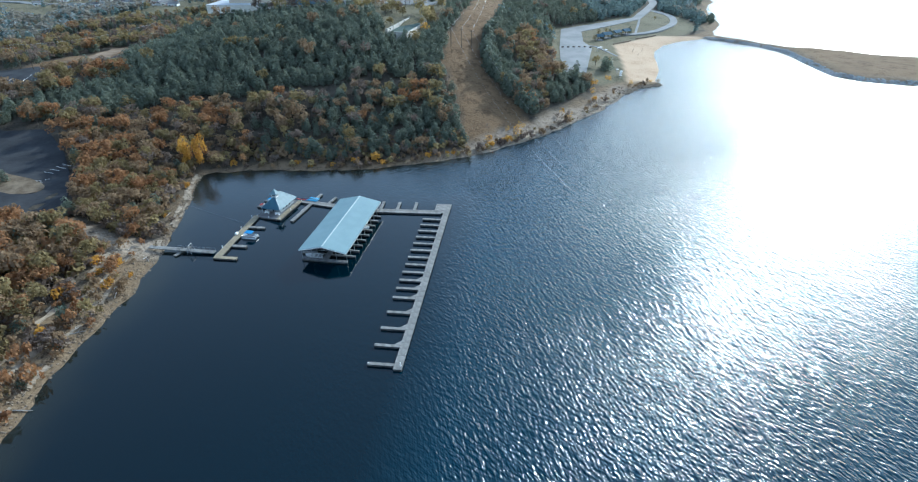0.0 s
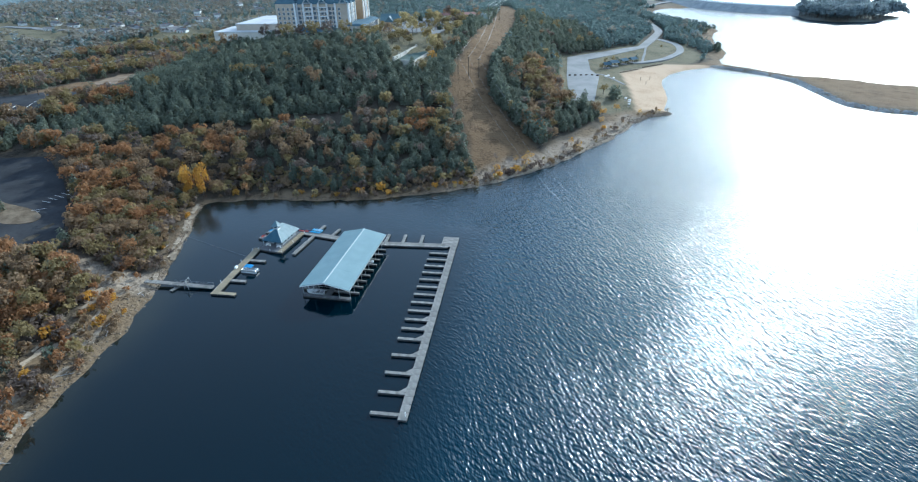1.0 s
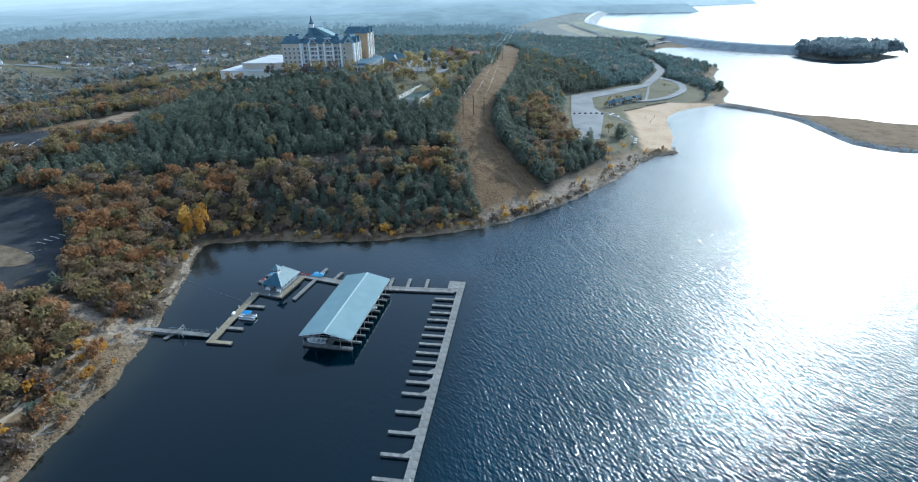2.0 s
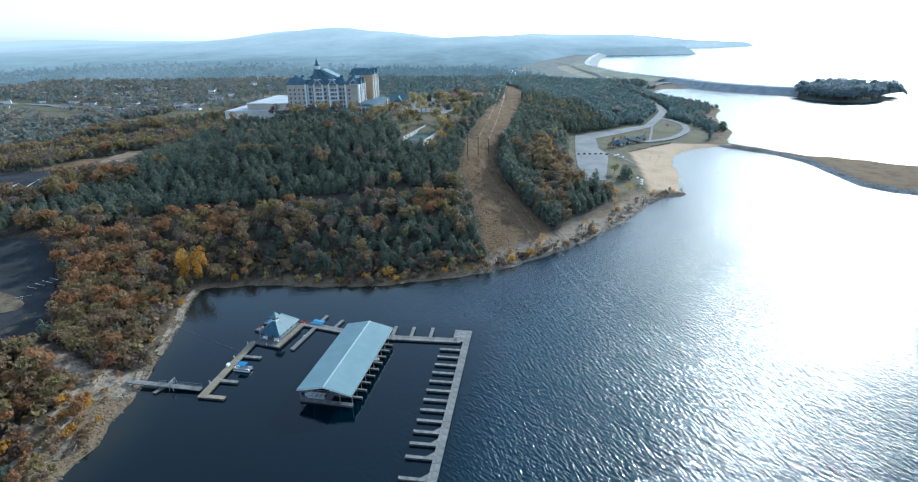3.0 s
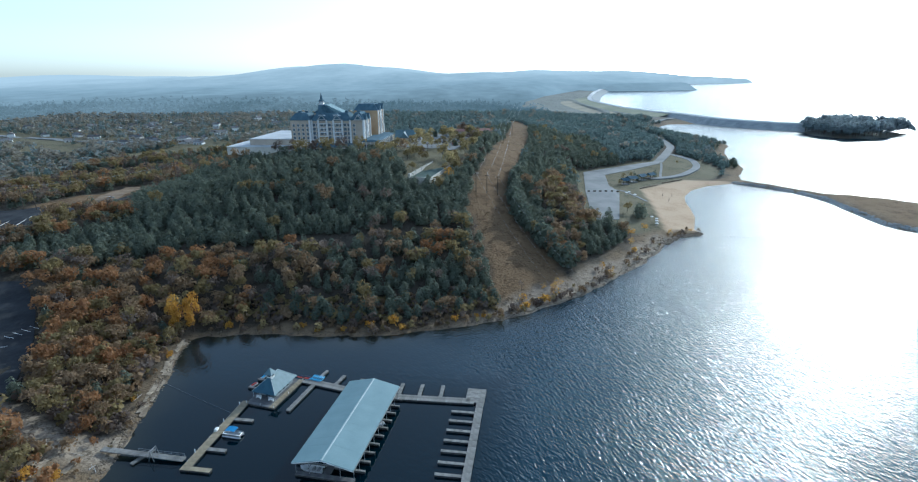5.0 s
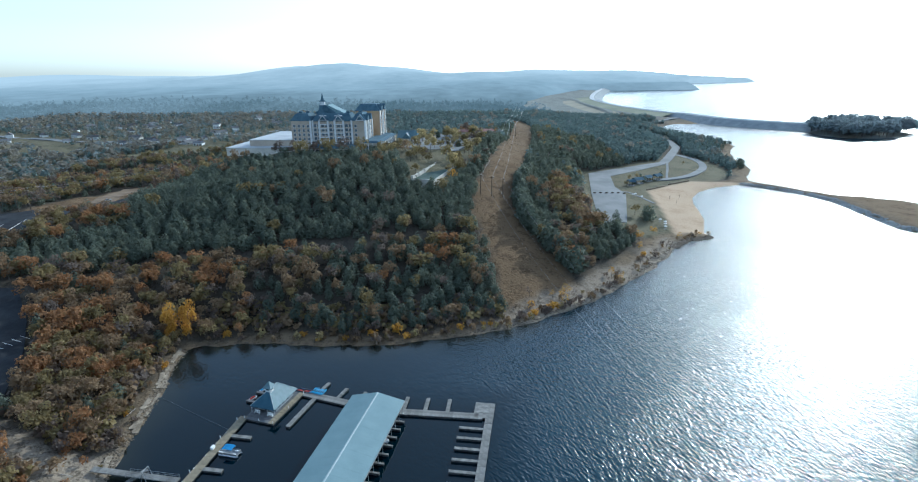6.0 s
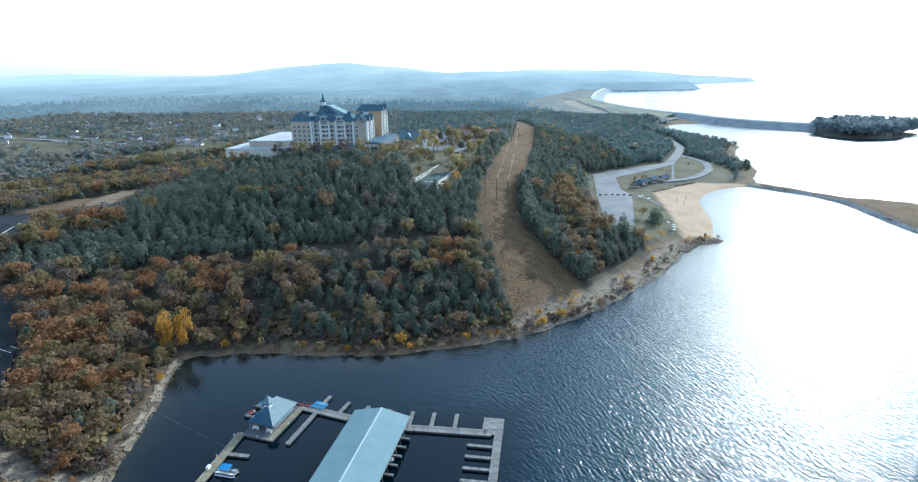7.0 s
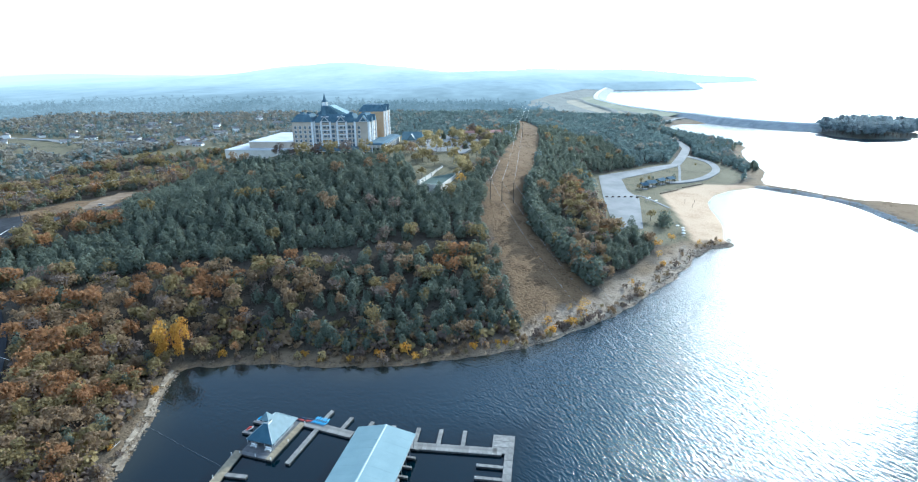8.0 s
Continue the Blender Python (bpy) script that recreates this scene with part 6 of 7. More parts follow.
def scatter(rng, x0, x1, y0, y1, gap):
    xs, ys = np.meshgrid(np.arange(x0, x1, gap), np.arange(y0, y1, gap))
    x = (xs + rng.uniform(-0.46, 0.46, xs.shape) * gap).ravel()
    y = (ys + rng.uniform(-0.46, 0.46, ys.shape) * gap).ravel()
    z, d = land(x, y)
    ok = ~forbidden(x, y, d) & (z > 0.8)
    return x[ok], y[ok], z[ok], d[ok]


def plant(name, rng, x, y, z, size, template, material, label, trunks=True):
    """One joined stand of trees: every tree a turned and scaled crown of its own."""
    nt, (q, k_, _) = len(x), template[0].shape
    if nt == 0:
        return
    pick = rng.integers(0, len(template), nt)
    a = rng.uniform(0, math.tau, nt)
    ca, sa = np.cos(a), np.sin(a)
    sx, sz = size * rng.uniform(0.85, 1.2, nt), size * rng.uniform(0.85, 1.2, nt)
    base = np.stack(template)[pick]
    out = np.empty((nt, q, k_, 3), np.float32)
    out[..., 0] = (base[..., 0] * ca[:, None, None] - base[..., 1] * sa[:, None, None]) * sx[:, None, None] + x[:, None, None]
    out[..., 1] = (base[..., 0] * sa[:, None, None] + base[..., 1] * ca[:, None, None]) * sx[:, None, None] + y[:, None, None]
    out[..., 2] = base[..., 2] * sz[:, None, None] + z[:, None, None]
    tagged(new(name, fast_mesh(name, out.reshape(-1, 3), k_, material)), label, "trees", kind="stuff")
    if trunks:
        ring = np.array([(math.cos(k * math.tau / 4), math.sin(k * math.tau / 4)) for k in range(5)])
        v = np.empty((nt, 4, 4, 3), np.float32)
        for k in range(4):
            for c, (j, top) in enumerate(((k, 0), (k + 1, 0), (k + 1, 1), (k, 1))):
                r = 0.2 if not top else 0.08
                v[:, k, c, 0] = x + ring[j][0] * r * size
                v[:, k, c, 1] = y + ring[j][1] * r * size
                v[:, k, c, 2] = z - 0.4 if not top else z + 5.6 * sz
        tagged(new("tree_trunks", fast_mesh("tree_trunks", v.reshape(-1, 3), 4, M_BARK)), "bark-brown trunks of the wooded slope", "trunks", kind="stuff")


rng = np.random.default_rng(3)
TEMPLATES = {}
for q, leaf in ((300, 1.1), (150, 1.55), (76, 2.1), (26, 2.7), (11, 4.2)):
    for key, (m, fn, lab) in SPECIES.items():
        TEMPLATES[q, key] = [fn(rng, q if key != "bare_tree" else int(q * 0.75), leaf * (1 if fn is broad_crown else 0.85) * (0.8 if key == "bare_tree" else 1), four=q < 70, **({"bare": 1.0} if key == "bare_tree" else {})) for _ in range(6)]


def woods(x0, x1, y0, y1, gap, q, size, hole=None, trunks=True):
    """Broad crowns at a wide spacing, with narrow evergreens set closer."""
    wide, close = scatter(rng, x0, x1, y0, y1, gap * 1.22), scatter(rng, x0, x1, y0, y1, gap * 0.92)
    x, y, z, d = (np.concatenate(p) for p in zip(wide, close))
    broad = np.arange(len(x)) < len(wide[0])
    if hole:
        keep = ~((x > hole[0]) & (x < hole[1]) & (y > hole[2]) & (y < hole[3]))
        x, y, z, d, broad = x[keep], y[keep], z[keep], d[keep], broad[keep]
    kind = choose(rng, x, y, d)
    keep = broad == (kind != 0)
    x, y, z, d, kind = x[keep], y[keep], z[keep], d[keep], kind[keep]
    s = size * (0.72 + 0.28 * np.clip(d / 30, 0, 1)) * rng.uniform(0.75, 1.2, len(x))
    return x, y, z, d, kind, s, q, trunks


STANDS = {"near": woods(-215, 150, 20, 330, 4.45, 300, 0.86), "hill": woods(-330, 150, 330, 640, 5.35, 150, 0.84), "northwest": woods(-420, -330, 330, 640, 7.0, 26, 0.9, trunks=False),
          "west": woods(-420, -215, 60, 330, 6.0, 150, 0.9), "ridge": woods(40, 345, 420, 1100, 5.9, 76, 0.95, hole=(40, 150, 420, 640)),
          "valley": woods(-800, 40, 560, 1150, 8.0, 26, 0.85, hole=(-330, 40, 560, 640), trunks=False),
          "outwest": woods(-900, -420, 150, 560, 9.0, 26, 1.0, trunks=False),
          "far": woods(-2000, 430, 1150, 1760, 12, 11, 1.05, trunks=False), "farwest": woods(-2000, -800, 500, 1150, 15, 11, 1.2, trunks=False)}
SINGLE = []
for nm, (x, y, z, d, kind, s, q, trunks) in STANDS.items():
    single = np.zeros(len(x), bool)
    if nm in ("near", "hill"):
        # oaks and maples stand among the cedars east of the cleared strip
        grove = (np.hypot((x - 66) / 15, (y - 318) / 46) < 1) & (kind == 0)
        toss = rng.uniform(size=len(x))
        kind = np.where(grove & (toss < 0.28), KINDS.index("olive_oak"), np.where(grove & (toss > 0.74), KINDS.index("brown_oak"), kind))
        kind = np.where(grove & (toss > 0.9), KINDS.index("maple"), kind)
        single |= grove & (toss > 0.45) & (toss < 0.7)
        # lower growth on the near side of the woodland lane
        lane = np.interp(x, *zip(*ROAD_LINES[0][0])) - y
        s = np.where((x > -145) & (x < 2) & (lane > 0) & (lane < 16), s * (0.62 + 0.38 * np.clip(lane / 16, 0, 1)), s)
    if nm == "near":
        single |= (d < 21) & (y > 55) & (x < 100)
        SINGLE = [(x[i], y[i], z[i], s[i], KINDS[kind[i]]) for i in np.flatnonzero((d < 21) & (y > 55) & (x < 100))]
    if nm in ("valley", "far", "farwest"):
        clear = np.zeros(len(x), bool)
        for hx, hy in HOUSES:
            u, v = (x - hx) * 0.5 - (y - hy) * 0.87, (x - hx) * 0.87 + (y - hy) * 0.5  # each house looks out over its yard
            clear |= (np.abs(v) < 11) & (u > -8) & (u < 34)
        single |= clear
    if nm == "far":  # the woods thin out towards the dam
        single |= rng.uniform(size=len(x)) < np.maximum(step(130, 280, x), step(1180, 1620, y) ** 0.6)
        s = s * (1 - 0.55 * step(50, 400, x))
    for k, key in enumerate(KINDS):
        m = (kind == k) & ~single
        # distant stands and the ridge wear the leaf colours paled for haze
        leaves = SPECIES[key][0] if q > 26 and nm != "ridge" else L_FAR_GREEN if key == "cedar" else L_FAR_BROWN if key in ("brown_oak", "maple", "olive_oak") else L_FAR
        # the farthest trees share the backdrop's glow and its painted haze
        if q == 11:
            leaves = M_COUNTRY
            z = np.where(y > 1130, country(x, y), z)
        plant("woodland", rng, x[m], y[m], z[m], s[m], TEMPLATES[q, key], leaves, {"cedar": "dense dark green cedars covering the hill", "olive_oak": "olive-green oaks of the autumn woods", "brown_oak": "brown autumn oaks of the hillside woods",
              "maple": "rust-orange maples among the woods", "golden_tree": "scattered golden trees in the woods", "bare_tree": "grey leafless trees among the woods"}[key], trunks)
# causeway and island trees
x, y = rng.uniform(497, 642, 520), rng.uniform(718, 850, 520)
keep = distance(ISLET, x, y) > 3
x, y = x[keep], y[keep]
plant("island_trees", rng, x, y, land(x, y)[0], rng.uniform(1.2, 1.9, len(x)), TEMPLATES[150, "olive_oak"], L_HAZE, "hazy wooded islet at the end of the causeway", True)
x, y = rng.uniform(255, 345, 260), rng.uniform(470, 760, 260)
dd = distance(SHORE, x, y)
keep = (dd > 6) & (dd < 60) & ~forbidden(x, y, dd + 20)
plant("island_trees", rng, x[keep], y[keep], land(x[keep], y[keep])[0], np.full(keep.sum(), 0.85), TEMPLATES[76, "cedar"], L_CEDAR, "dark trees along the park point", False)

# the trees nearest the water, one by one
random.Random(2).shuffle(SINGLE)
crown_mesh, trunk_mesh = {}, []


def trunk_data(seed, h=6.0):
    r = random.Random(seed)
    bm = bmesh.new()
    rod(bm, (0, 0, -0.5), (0.15, 0.1, h * 0.5), 0.2, 0.14)
    rod(bm, (0.15, 0.1, h * 0.5), (0.1, 0.25, h * 0.95), 0.14, 0.05)
    for k in range(5):
        a, z = k * 1.26 + r.uniform(-0.4, 0.4), h * r.uniform(0.35, 0.6)
        rod(bm, (0.12, 0.1, z), (1.7 * math.cos(a), 1.7 * math.sin(a), z + r.uniform(1.2, 2.2)), 0.08, 0.03, n=5)
    ob = part("trunk", bm, M_BARK)
    me = ob.data
    bpy.data.objects.remove(ob)
    return me


def grow(name, key, x, y, z, s, label, group="shore trees", material=None, q=420, leaf=0.68, stretch=1.0):
    mat_, fn, lab = SPECIES[key]
    idx = (key, q, leaf, random.Random(int(x * 100)).randrange(4))
    if idx not in crown_mesh:
        g = np.random.default_rng(len(crown_mesh) + 50)
        kw = {"bare": 1.0} if key == "bare_tree" else {}
        crown_mesh[idx] = fast_mesh("crown", fn(g, q, leaf, **kw).reshape(-1, 3), 4, mat_)
    if not trunk_mesh:
        trunk_mesh.extend(trunk_data(k) for k in range(3))
    e = empty(name, pose(x, y, z - 0.1, 0, 0, (x * 37 + y * 91) % 360), label or lab, "tree", group)
    e.scale = (s, s, s * stretch)
    for nm, me in (("trunk", trunk_mesh[idx[3] % 3]), ("crown", crown_mesh[idx])):
        o = new(nm, me)
        o.parent = e
    return e


for x, y, z, s, key in SINGLE[:260]:
    grow({"cedar": "cedar_tree", "olive_oak": "oak_tree", "brown_oak": "oak_tree", "maple": "maple_tree", "golden_tree": "golden_tree", "bare_tree": "bare_tree"}[key], key, x, y, z, s, "")
rest = SINGLE[260:]
for key in KINDS:
    pts = np.array([(x, y, z, s) for x, y, z, s, k in rest if k == key])
    if len(pts):
        plant("woodland", rng, pts[:, 0], pts[:, 1], pts[:, 2], pts[:, 3], TEMPLATES[300, key], SPECIES[key][0], "mixed autumn trees close to the shore")
# the tall golden pair at the cove's corner, and golden growth along the bank
for dx, dy, s, st in ((-101.0, 175.2, 0.74, 2.05), (-95.6, 177.2, 0.72, 2.1), (-100.6, 174.0, 0.5, 1.7), (-95.8, 176.0, 0.48, 1.75)):
    grow("golden_tree", "golden_tree", dx, dy, ground_z(dx, dy), s, "tall golden tree at the corner of the cove", "golden trees", q=620, leaf=0.6, stretch=st)
for dx, dy, s, st, key in ((-91.0, 178.6, 0.42, 1.5, "pale_tree"), (-87.6, 179.4, 0.4, 1.3, "pale_tree"), (-84.5, 179.6, 0.38, 1.4, "olive_oak"), (-79.8, 180.0, 0.4, 1.5, "maple"), (-98.6, 169.8, 0.36, 1.2, "olive_oak"), (-101.5, 168, 0.7, 1.0, "cedar"), (-104, 172, 0.8, 1.1, "cedar")):
    grow("bank_tree", key, dx, dy, ground_z(dx, dy), s, "small thin tree beside the golden pair", "bank trees", q=220, leaf=0.62, stretch=st)
rs = random.Random(21)


def shrub(x, y, s, key, label):
    idx = ("shrub", key)
    if idx not in crown_mesh:
        g = np.random.default_rng(len(crown_mesh) + 90)
        crown_mesh[idx] = fast_mesh("shrub", broad_crown(g, 90, 0.42, 2.6, 1.5).reshape(-1, 3) - [0, 0, 0.5], 4, SPECIES[key][0])
    o = new("shrub", crown_mesh[idx])
    o.matrix_basis = pose(x, y, ground_z(x, y) - 0.1, 0, 0, rs.uniform(0, 360)) @ Matrix.Diagonal((s, s, s * rs.uniform(0.9, 1.7), 1))
    tagged(o, label, "shrub", "shore shrubs")


line = SHORE[2:30]
made = 0
while made < 120:
    i = rs.randrange(len(line) - 1)
    t = rs.random()
    x = line[i][0] + (line[i + 1][0] - line[i][0]) * t
    y = line[i][1] + (line[i + 1][1] - line[i][1]) * t
    dx, dy = line[i + 1][0] - line[i][0], line[i + 1][1] - line[i][1]
    if rs.random() > math.hypot(dx, dy) / 36:
        continue
    nrm = Vector((-dy, dx)).normalized()
    off = rs.uniform(1.5, 9.5)
    x, y = x + nrm.x * off, y + nrm.y * off
    if ground_z(x, y) < 0.25 or (96 < y < 118 and x < -80 and rs.random() < 0.7):
        continue
    gold = rs.random()
    west_bank = x < -78
    if gold < (0.1 if west_bank else 0.05):
        shrub(x, y, rs.uniform(0.6, 1.25), "golden_tree", "golden shrub on the gravel bank")
    elif gold < 0.55:
        shrub(x, y, rs.uniform(0.5, 1.1), "brown_oak", "brown shrub on the gravel bank")
    elif gold < 0.72:
        shrub(x, y, rs.uniform(0.5, 1.0), "olive_oak", "olive shrub on the gravel bank")
    else:
        shrub(x, y, rs.uniform(0.6, 1.2), "bare_tree", "leafless grey shrub on the gravel bank")
    made += 1
for k in range(75):
    i = rs.randrange(12, 24)
    t = rs.random()
    (xa, ya), (xb, yb) = SHORE[i], SHORE[i + 1]
    x, y = xa + (xb - xa) * t, ya + (yb - ya) * t + rs.uniform(1.6, 6.0)
    key = rs.choice(["golden_tree", "pale_tree", "brown_oak", "brown_oak", "bare_tree", "bare_tree"])
    shrub(x, y, rs.uniform(0.7, 1.5), key, {"golden_tree": "golden shrub at the foot of the wooded hill", "pale_tree": "pale yellow shrub at the foot of the wooded hill", "brown_oak": "brown shrub at the foot of the wooded hill", "olive_oak": "olive shrub at the foot of the wooded hill", "bare_tree": "leafless grey shrub at the foot of the hill"}[key])
# brush on the bare west bank, and undergrowth in the woods behind it
for k in range(140):
    y = rs.uniform(15, 118)
    x = -83.5 - rs.uniform(1.5, 17) ** 1.0
    off = float(land(np.array([x]), np.array([y]))[1][0])
    if off < 1.5 or (off < 6 and rs.random() < 0.5) or (104 < y < 116 and rs.random() < 0.75):
        continue
    key = rs.choice(["golden_tree", "brown_oak", "brown_oak", "brown_oak", "brown_oak", "maple", "maple", "maple", "maple", "bare_tree", "bare_tree", "olive_oak", "olive_oak", "cedar"])
    shrub(x, y, rs.uniform(0.6, 1.9), key, {"golden_tree": "orange-gold bush on the bare bank", "brown_oak": "brown brush on the bare bank", "maple": "rust-red bush on the bare bank", "bare_tree": "grey leafless brush on the bare bank",
          "olive_oak": "olive bush on the bare bank", "cedar": "small dark evergreen on the bare bank"}[key])
ug = np.random.default_rng(77)
under = [broad_crown(ug, 32, 1.0, 3.2, 2.2) for _ in range(5)]
x, y = ug.uniform(-175, -76, 4000), ug.uniform(10, 175, 4000)
z, d = land(x, y)
ok = ~forbidden(x, y, d) & (d < 75)
x2, y2 = ug.uniform(-95, 45, 1300), ug.uniform(174, 222, 1300)
z2, d2 = land(x2, y2)
ok2 = ~forbidden(x2, y2, d2 + 1.5) & (d2 < 22) & (d2 > 8)
x, y, z, ok = np.concatenate([x, x2]), np.concatenate([y, y2]), np.concatenate([z, z2]), np.concatenate([ok, ok2])
for k, (material, lab) in enumerate(((L_BROWN, "brown undergrowth beneath the lakeside trees"), (L_OLIVE, "olive undergrowth beneath the lakeside trees"), (L_GREY, "grey leafless undergrowth beneath the lakeside trees"))):
    m = ok & (np.arange(len(x)) % 3 == k)
    plant("undergrowth", ug, x[m], y[m], z[m] - 0.4, ug.uniform(0.6, 1.3, m.sum()), under, material, lab, False)
# hotel lawn trees and park trees
for k in range(150):
    x, y = rs.uniform(-62, 32), rs.uniform(300, 480)
    pt = np.array([x]), np.array([y])
    if distance(GROUNDS, *pt)[0] < 3 or (-70 < x < -38 and y > 385) or (abs(x + 15) < 9 and 298 < y < 350):
        continue
    grow("lawn_tree", rs.choice(["pale_tree", "pale_tree", "pale_tree", "pale_tree", "olive_oak", "olive_oak", "cedar", "bare_tree"]), x, y, ground_z(x, y), rs.uniform(0.6, 1.15), "small autumn tree on the hotel lawn", "hotel lawn trees", q=280, leaf=0.95)
for x, y, s, key in ((112, 319, 1.3, "cedar"), (115, 323, 1.25, "cedar"), (113, 327, 1.1, "cedar"), (108, 330, 0.9, "olive_oak"), (80.5, 315, 1.05, "cedar"), (92, 315, 0.95, "cedar"), (120, 342, 0.5, "olive_oak"), (85, 286, 0.9, "cedar"), (78, 284, 1.0, "cedar"), (137, 426, 0.6, "cedar"), (147, 434, 0.75, "cedar"), (157, 443, 0.6, "olive_oak"), (167, 452, 0.8, "cedar"), (145, 444, 0.6, "olive_oak"), (150, 452, 0.55, "cedar"), (136, 436, 0.55, "olive_oak"),
                     (128, 416, 0.5, "olive_oak"), (156, 446, 0.6, "cedar"), (207, 508, 0.4, "olive_oak"), (140, 298, 0.35, "brown_oak"), (135, 297.5, 0.3, "golden_tree"), (108, 296, 0.5, "golden_tree"), (96, 283, 0.6, "golden_tree")):
    grow("park_tree", key, x, y, ground_z(x, y), s, "tree on the beach park lawn", "park trees", q=160, leaf=0.85)
for x, y, s_, key in ((-112, 370, 1.1, "bare_tree"), (-104, 366, 1.3, "olive_oak"), (-96, 368, 1.1, "bare_tree"), (-86, 366, 1.35, "olive_oak"), (-78, 370, 1.2, "bare_tree"), (-66, 372, 1.25, "olive_oak"),
                      (-58, 368, 0.9, "cedar"), (-52, 372, 0.85, "cedar"), (-45, 366, 1.0, "pale_tree"), (-36, 372, 0.9, "brown_oak"), (-28, 362, 0.95, "pale_tree"), (-20, 384, 1.1, "pale_tree"), (-30, 392, 1.0, "olive_oak"), (-122, 372, 1.1, "bare_tree")):
    grow("lawn_tree", key, x, y, ground_z(x, y), s_, "tall autumn tree before the hotel terrace", "hotel front trees", q=300, leaf=0.8, stretch=1.1)
for x, y, s_, key in ((-4, 318, 0.75, "golden_tree"), (-6, 328, 0.7, "olive_oak"), (-3, 338, 0.8, "olive_oak"), (-9, 304, 0.6, "cedar"), (-5, 309, 0.6, "olive_oak"), (0, 348, 0.8, "olive_oak"), (-2, 330, 0.7, "cedar"), (2, 340, 0.8, "bare_tree")):
    grow("lawn_tree", key, x, y, ground_z(x, y), s_, "tree beside the walled court", "hotel lawn trees", q=160, leaf=0.85)
for k in range(16):
    x, y = 14 + 2.2 * k + rs.uniform(-1, 1), 500 + rs.uniform(-6, 6) + 3.5 * k
    grow("maple_tree", "maple", x - 10, y, ground_z(x - 10, y), rs.uniform(0.6, 0.85), "red-orange maple along the hotel drive", "drive maples", q=90, leaf=1.1)


rc = random.Random(44)
edge = [(49.5, 234), (46, 241), (35, 268), (30.5, 290), (34.5, 330), (44.5, 372)]
for (xa, ya), (xb, yb) in zip(edge, edge[1:]):
    n = max(2, int(math.hypot(xb - xa, yb - ya) / 4.2))
    for k in range(n):
        x, y = xa + (xb - xa) * k / n + rc.uniform(0.5, 3.5), ya + (yb - ya) * k / n + rc.uniform(-1, 1)
        grow("cedar_tree", "cedar", x, y, ground_z(x, y), rc.uniform(1.2, 1.7), "tall dark cedar along the cleared strip", "strip edge cedars", q=200, leaf=0.85)
for x, y, s_ in ((-157, 150, 0.6), (-162, 152, 0.75), (-166, 155, 0.7), (-160, 147.5, 0.7), (-168, 152, 0.8)):
    grow("island_tree", "cedar", x, y, ground_z(x, y) + 0.4, s_, "cedar on the parking lot island", "lot island trees", q=200, leaf=0.8)
# ---- stones of the bank ----
def stones(name, n, pts, lo, hi, off0, off1, label, material=M_ROCK):
    g = np.random.default_rng(8)
    ico = bmesh.new()
    bmesh.ops.create_icosphere(ico, subdivisions=1, radius=1.0)
    base = np.array([[v.co[:] for v in f.verts] for f in ico.faces])
    ico.free()
    seg = np.array(pts)
    ln = np.hypot(*(seg[1:] - seg[:-1]).T)
    i = g.choice(len(ln), n, p=ln / ln.sum())
    t = g.uniform(size=(n, 1))
    p = seg[i] + (seg[i + 1] - seg[i]) * t
    d = (seg[i + 1] - seg[i]) / ln[i][:, None]
    p = p + np.stack([-d[:, 1], d[:, 0]], -1) * g.uniform(off0, off1, (n, 1))
    z = land(p[:, 0], p[:, 1])[0]
    s = g.uniform(lo, hi, (n, 1)) ** 1.0 * np.array([1.2, 0.9, 0.55]) * g.uniform(0.7, 1.3, (n, 3))
    a = g.uniform(0, math.tau, n)
    v = base[None] * s[:, None, None, :]
    x = v[..., 0] * np.cos(a)[:, None, None] - v[..., 1] * np.sin(a)[:, None, None] + p[:, 0][:, None, None]
    y = v[..., 0] * np.sin(a)[:, None, None] + v[..., 1] * np.cos(a)[:, None, None] + p[:, 1][:, None, None]
    zz = v[..., 2] + z[:, None, None] + 0.1 * s[:, 2][:, None, None]
    tagged(new(name, fast_mesh(name, np.stack([x, y, zz], -1).reshape(-1, 3), 3, material)), label, "stones", kind="stuff")


rl = random.Random(31)


def rock_ledge(x, y, ang, ln, w, h, label):
    """A flat shelf of bedrock with a broken outline, bedded in the bank."""
    bm, n = bmesh.new(), 7
    ca, sa = math.cos(ang), math.sin(ang)
    edge = [(-ln / 2 + ln * i / n, w / 2 * rl.uniform(0.45, 1.1)) for i in range(n + 1)] + [(ln / 2 - ln * i / n, -w / 2 * rl.uniform(0.45, 1.1)) for i in range(n + 1)]
    ring = [(x + u * ca - v * sa, y + u * sa + v * ca) for u, v in edge]
    zs = land(np.array([p[0] for p in ring]), np.array([p[1] for p in ring]))[0].tolist()
    top = [bm.verts.new((px, py, z + h * rl.uniform(0.6, 1.2))) for (px, py), z in zip(ring, zs)]
    low = [bm.verts.new((px + rl.uniform(-0.15, 0.15), py + rl.uniform(-0.15, 0.15), z - 0.5)) for (px, py), z in zip(ring, zs)]
    k = len(ring)
    for i in range(n):
        bm.faces.new((top[i], top[i + 1], top[k - 2 - i], top[k - 1 - i]))
    for i in range(k):
        j = (i + 1) % k
        bm.faces.new((low[i], low[j], top[j], top[i]))
    tagged(part("rock_ledge", bm, M_LEDGE), label, "rock", "bank ledges")


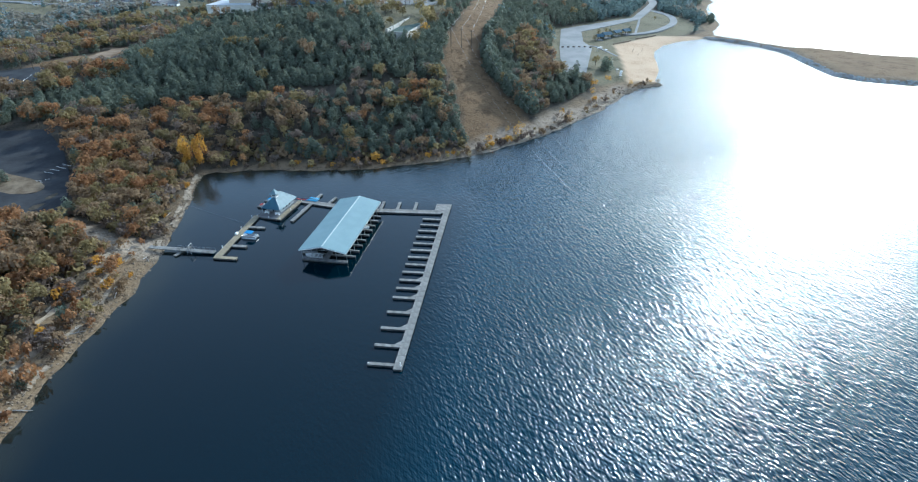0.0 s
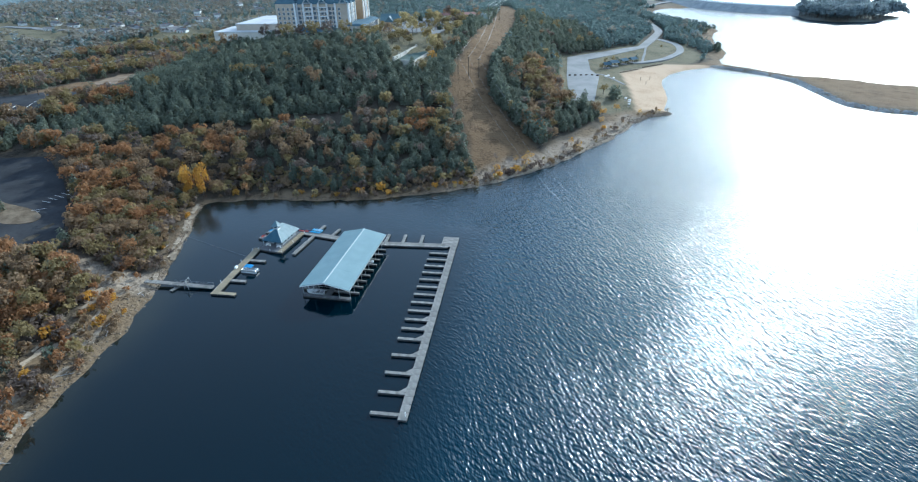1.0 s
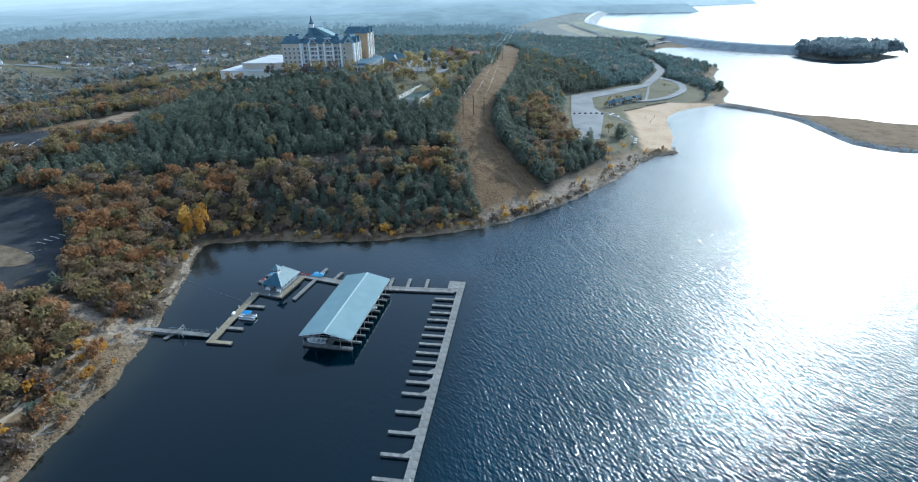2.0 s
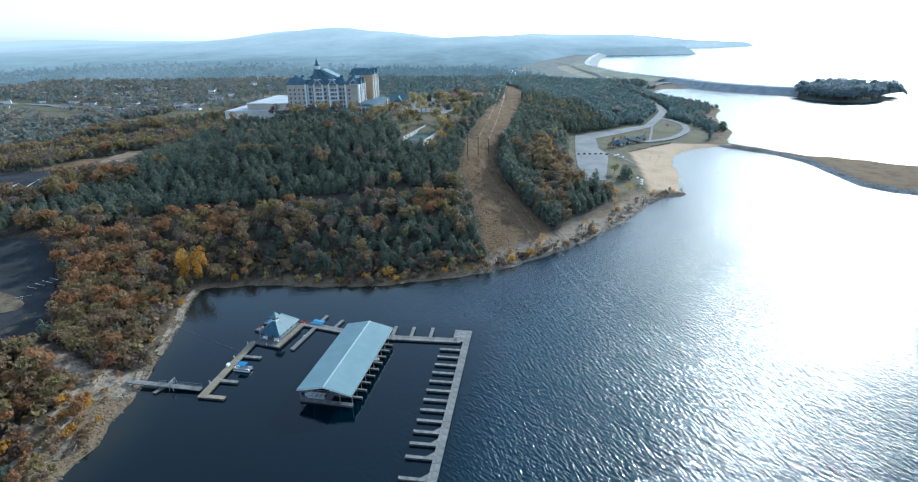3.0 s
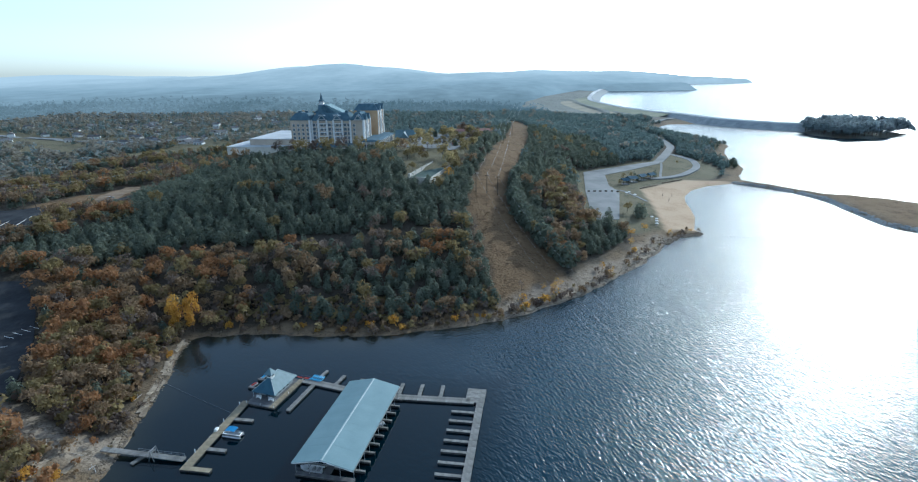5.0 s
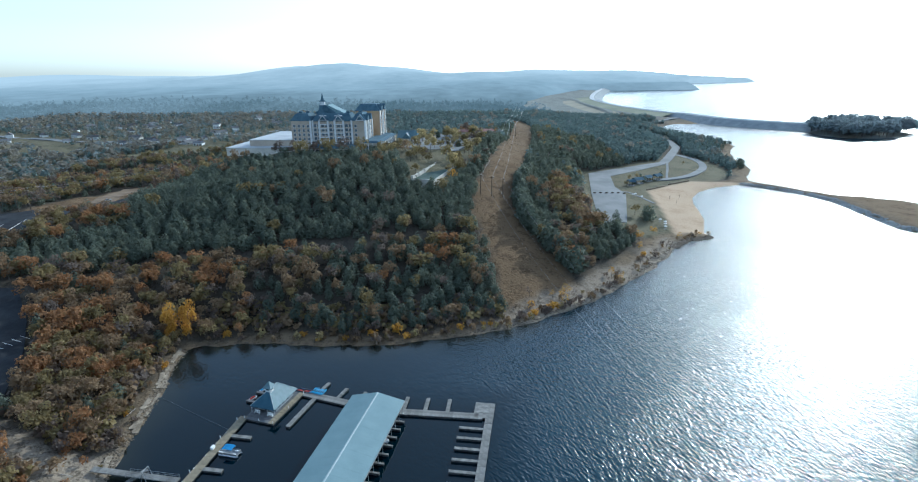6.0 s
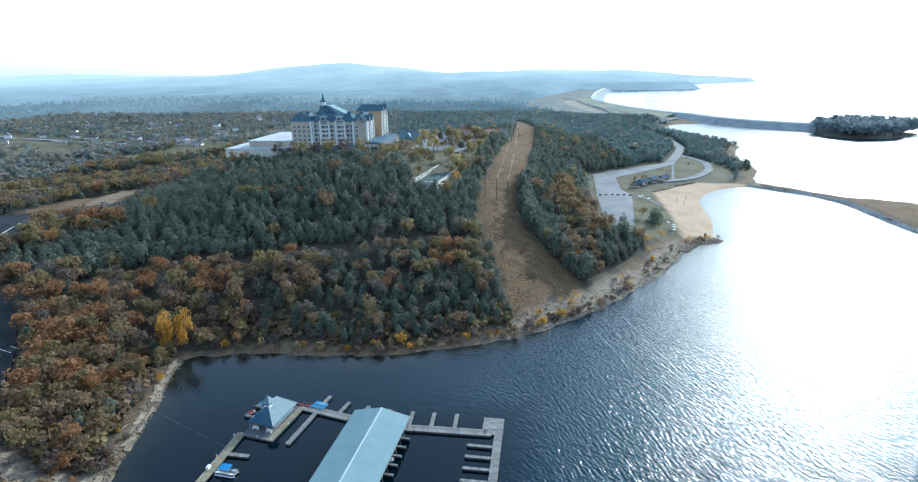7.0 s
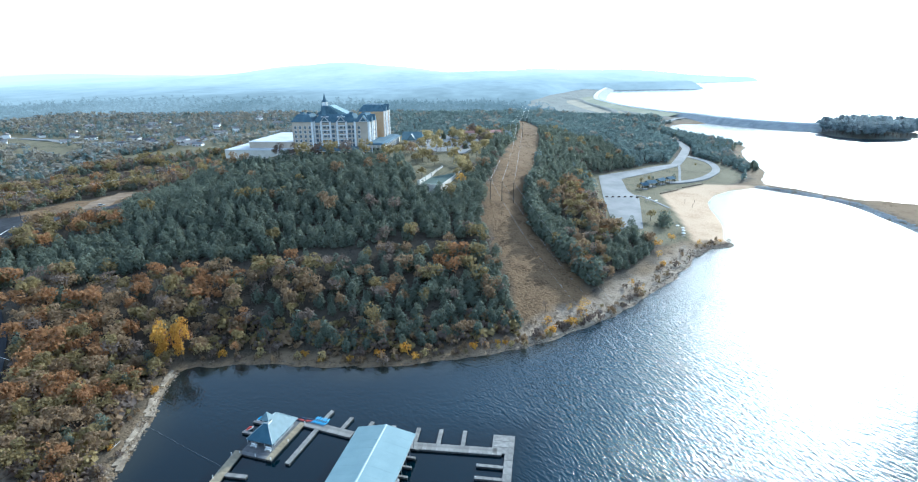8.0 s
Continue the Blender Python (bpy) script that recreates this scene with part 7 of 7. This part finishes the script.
for k in range(58):
    y = rl.uniform(16, 106)
    x = -84.5 - rl.uniform(2.5, 16)
    rock_ledge(x, y, radians(90 + rl.uniform(-28, 10)), rl.uniform(2.5, 8.5), rl.uniform(0.7, 2.0), rl.uniform(0.12, 0.35), "pale limestone ledge across the bare bank")
for k in range(26):
    i = rl.choice((7, 8, 8, 9, 9, 10))
    t = rl.random()
    (xa, ya), (xb, yb) = SHORE[i], SHORE[i + 1]
    off = rl.uniform(0.3, 2.6)
    rock_ledge(xa + (xb - xa) * t - off, ya + (yb - ya) * t, math.atan2(yb - ya, xb - xa) + rl.uniform(-0.15, 0.15), rl.uniform(2, 5.5), rl.uniform(0.8, 1.7), rl.uniform(0.12, 0.3), "pale limestone shelf along the cove's waterline")
for k in range(40):
    i = rl.choice((20, 21, 22, 22, 23, 24, 25, 25, 26, 27))
    t = rl.random()
    (xa, ya), (xb, yb) = SHORE[i], SHORE[i + 1]
    ln = math.hypot(xb - xa, yb - ya)
    off = rl.uniform(0.5, 10) if k % 3 else rl.uniform(0.5, 2)
    px, py = xa + (xb - xa) * t - (yb - ya) / ln * off, ya + (yb - ya) * t + (xb - xa) / ln * off
    rock_ledge(px, py, math.atan2(yb - ya, xb - xa) + rl.uniform(-0.2, 0.2), rl.uniform(3, 8), rl.uniform(1.2, 3.0), rl.uniform(0.12, 0.3), "pale limestone shelf below the cleared strip")
    if k % 2:
        px, py = px - rl.uniform(-3, 3), py + rl.uniform(0, 6)
        grow("bare_tree" if k % 4 == 1 else "golden_tree", "bare_tree" if k % 4 == 1 else "golden_tree", px, py, ground_z(px, py), rl.uniform(0.3, 0.55), "small thin tree on the stony point", "point trees", q=90, leaf=0.7, stretch=1.3)
stones("bank_stones", 900, SHORE[6:12], 0.12, 0.4, -0.6, 3.2, "pale broken limestone along the cove's bank")
stones("bank_stones", 900, SHORE[1:7], 0.12, 0.4, -0.6, 13.0, "limestone blocks scattered over the bare bank")
stones("bank_stones", 900, SHORE[11:30], 0.12, 0.4, -0.6, 3.0, "broken limestone scattered along the bank")
stones("spit_riprap", 1500, SPIT[0:9], 0.3, 0.9, -0.5, 5, "grey riprap along the gravel spit", M_RIPRAP)
stones("point_boulders", 220, SHORE[27:31], 0.4, 1.0, -0.8, 3, "boulders at the tip of the beach")
for k in range(14):
    i = rs.randrange(2, 9)
    x, y = SHORE[i][0] - rs.uniform(1, 7), SHORE[i][1] + rs.uniform(-4, 4)
    bm = bmesh.new()
    a = rs.uniform(0, math.pi)
    ln = rs.uniform(1.5, 4)
    z = ground_z(x, y) + 0.15
    rod(bm, (x, y, z), (x + ln * math.cos(a), y + ln * math.sin(a), ground_z(x + ln * math.cos(a), y + ln * math.sin(a)) + 0.2), 0.16, 0.06)
    rod(bm, (x + ln * 0.5 * math.cos(a), y + ln * 0.5 * math.sin(a), z), (x + ln * 0.7 * math.cos(a) - 0.6 * math.sin(a), y + ln * 0.7 * math.sin(a) + 0.6 * math.cos(a), z + 0.6), 0.07, 0.02)
    tagged(part("driftwood", bm, mat("driftwood", (0.3, 0.27, 0.24), (0.45, 0.42, 0.38), 2, 0.9)), "pale driftwood log on the gravel bank", "log", "driftwood")

# ---- rough grass of the cleared strip ----
g = np.random.default_rng(17)
x, y = g.uniform(5, 75, 9000), g.uniform(190, 600, 9000)
ok = (distance(CUT, x, y) > 0.5) & (wobble(x * 0.5, y * 0.5) + g.normal(size=x.shape) * 0.5 > 0.0)
x, y = x[ok][:2400], y[ok][:2400]
tuft = [leaf_quads(g, g.normal(size=(7, 3)) * [0.35, 0.35, 0.1] + [0, 0, 0.3], unit(0.4 * g.normal(size=(7, 3)) + [0.2, 0.3, 1.0]), 0.7) for _ in range(5)]
half = g.uniform(size=len(x)) < 0.97
for m, material, lab in ((half, leaf_mat("dry_grass", (0.10, 0.075, 0.045), (0.17, 0.125, 0.075), (0.25, 0.19, 0.115)), "tufts of dry tan grass in the cleared strip"), (~half, L_BROWN, "low brown brush in the cleared strip")):
    plant("rough_grass", g, x[m], y[m], land(x[m], y[m])[0] - 0.05, g.uniform(0.3, 0.6, m.sum()), tuft, material, lab, False)
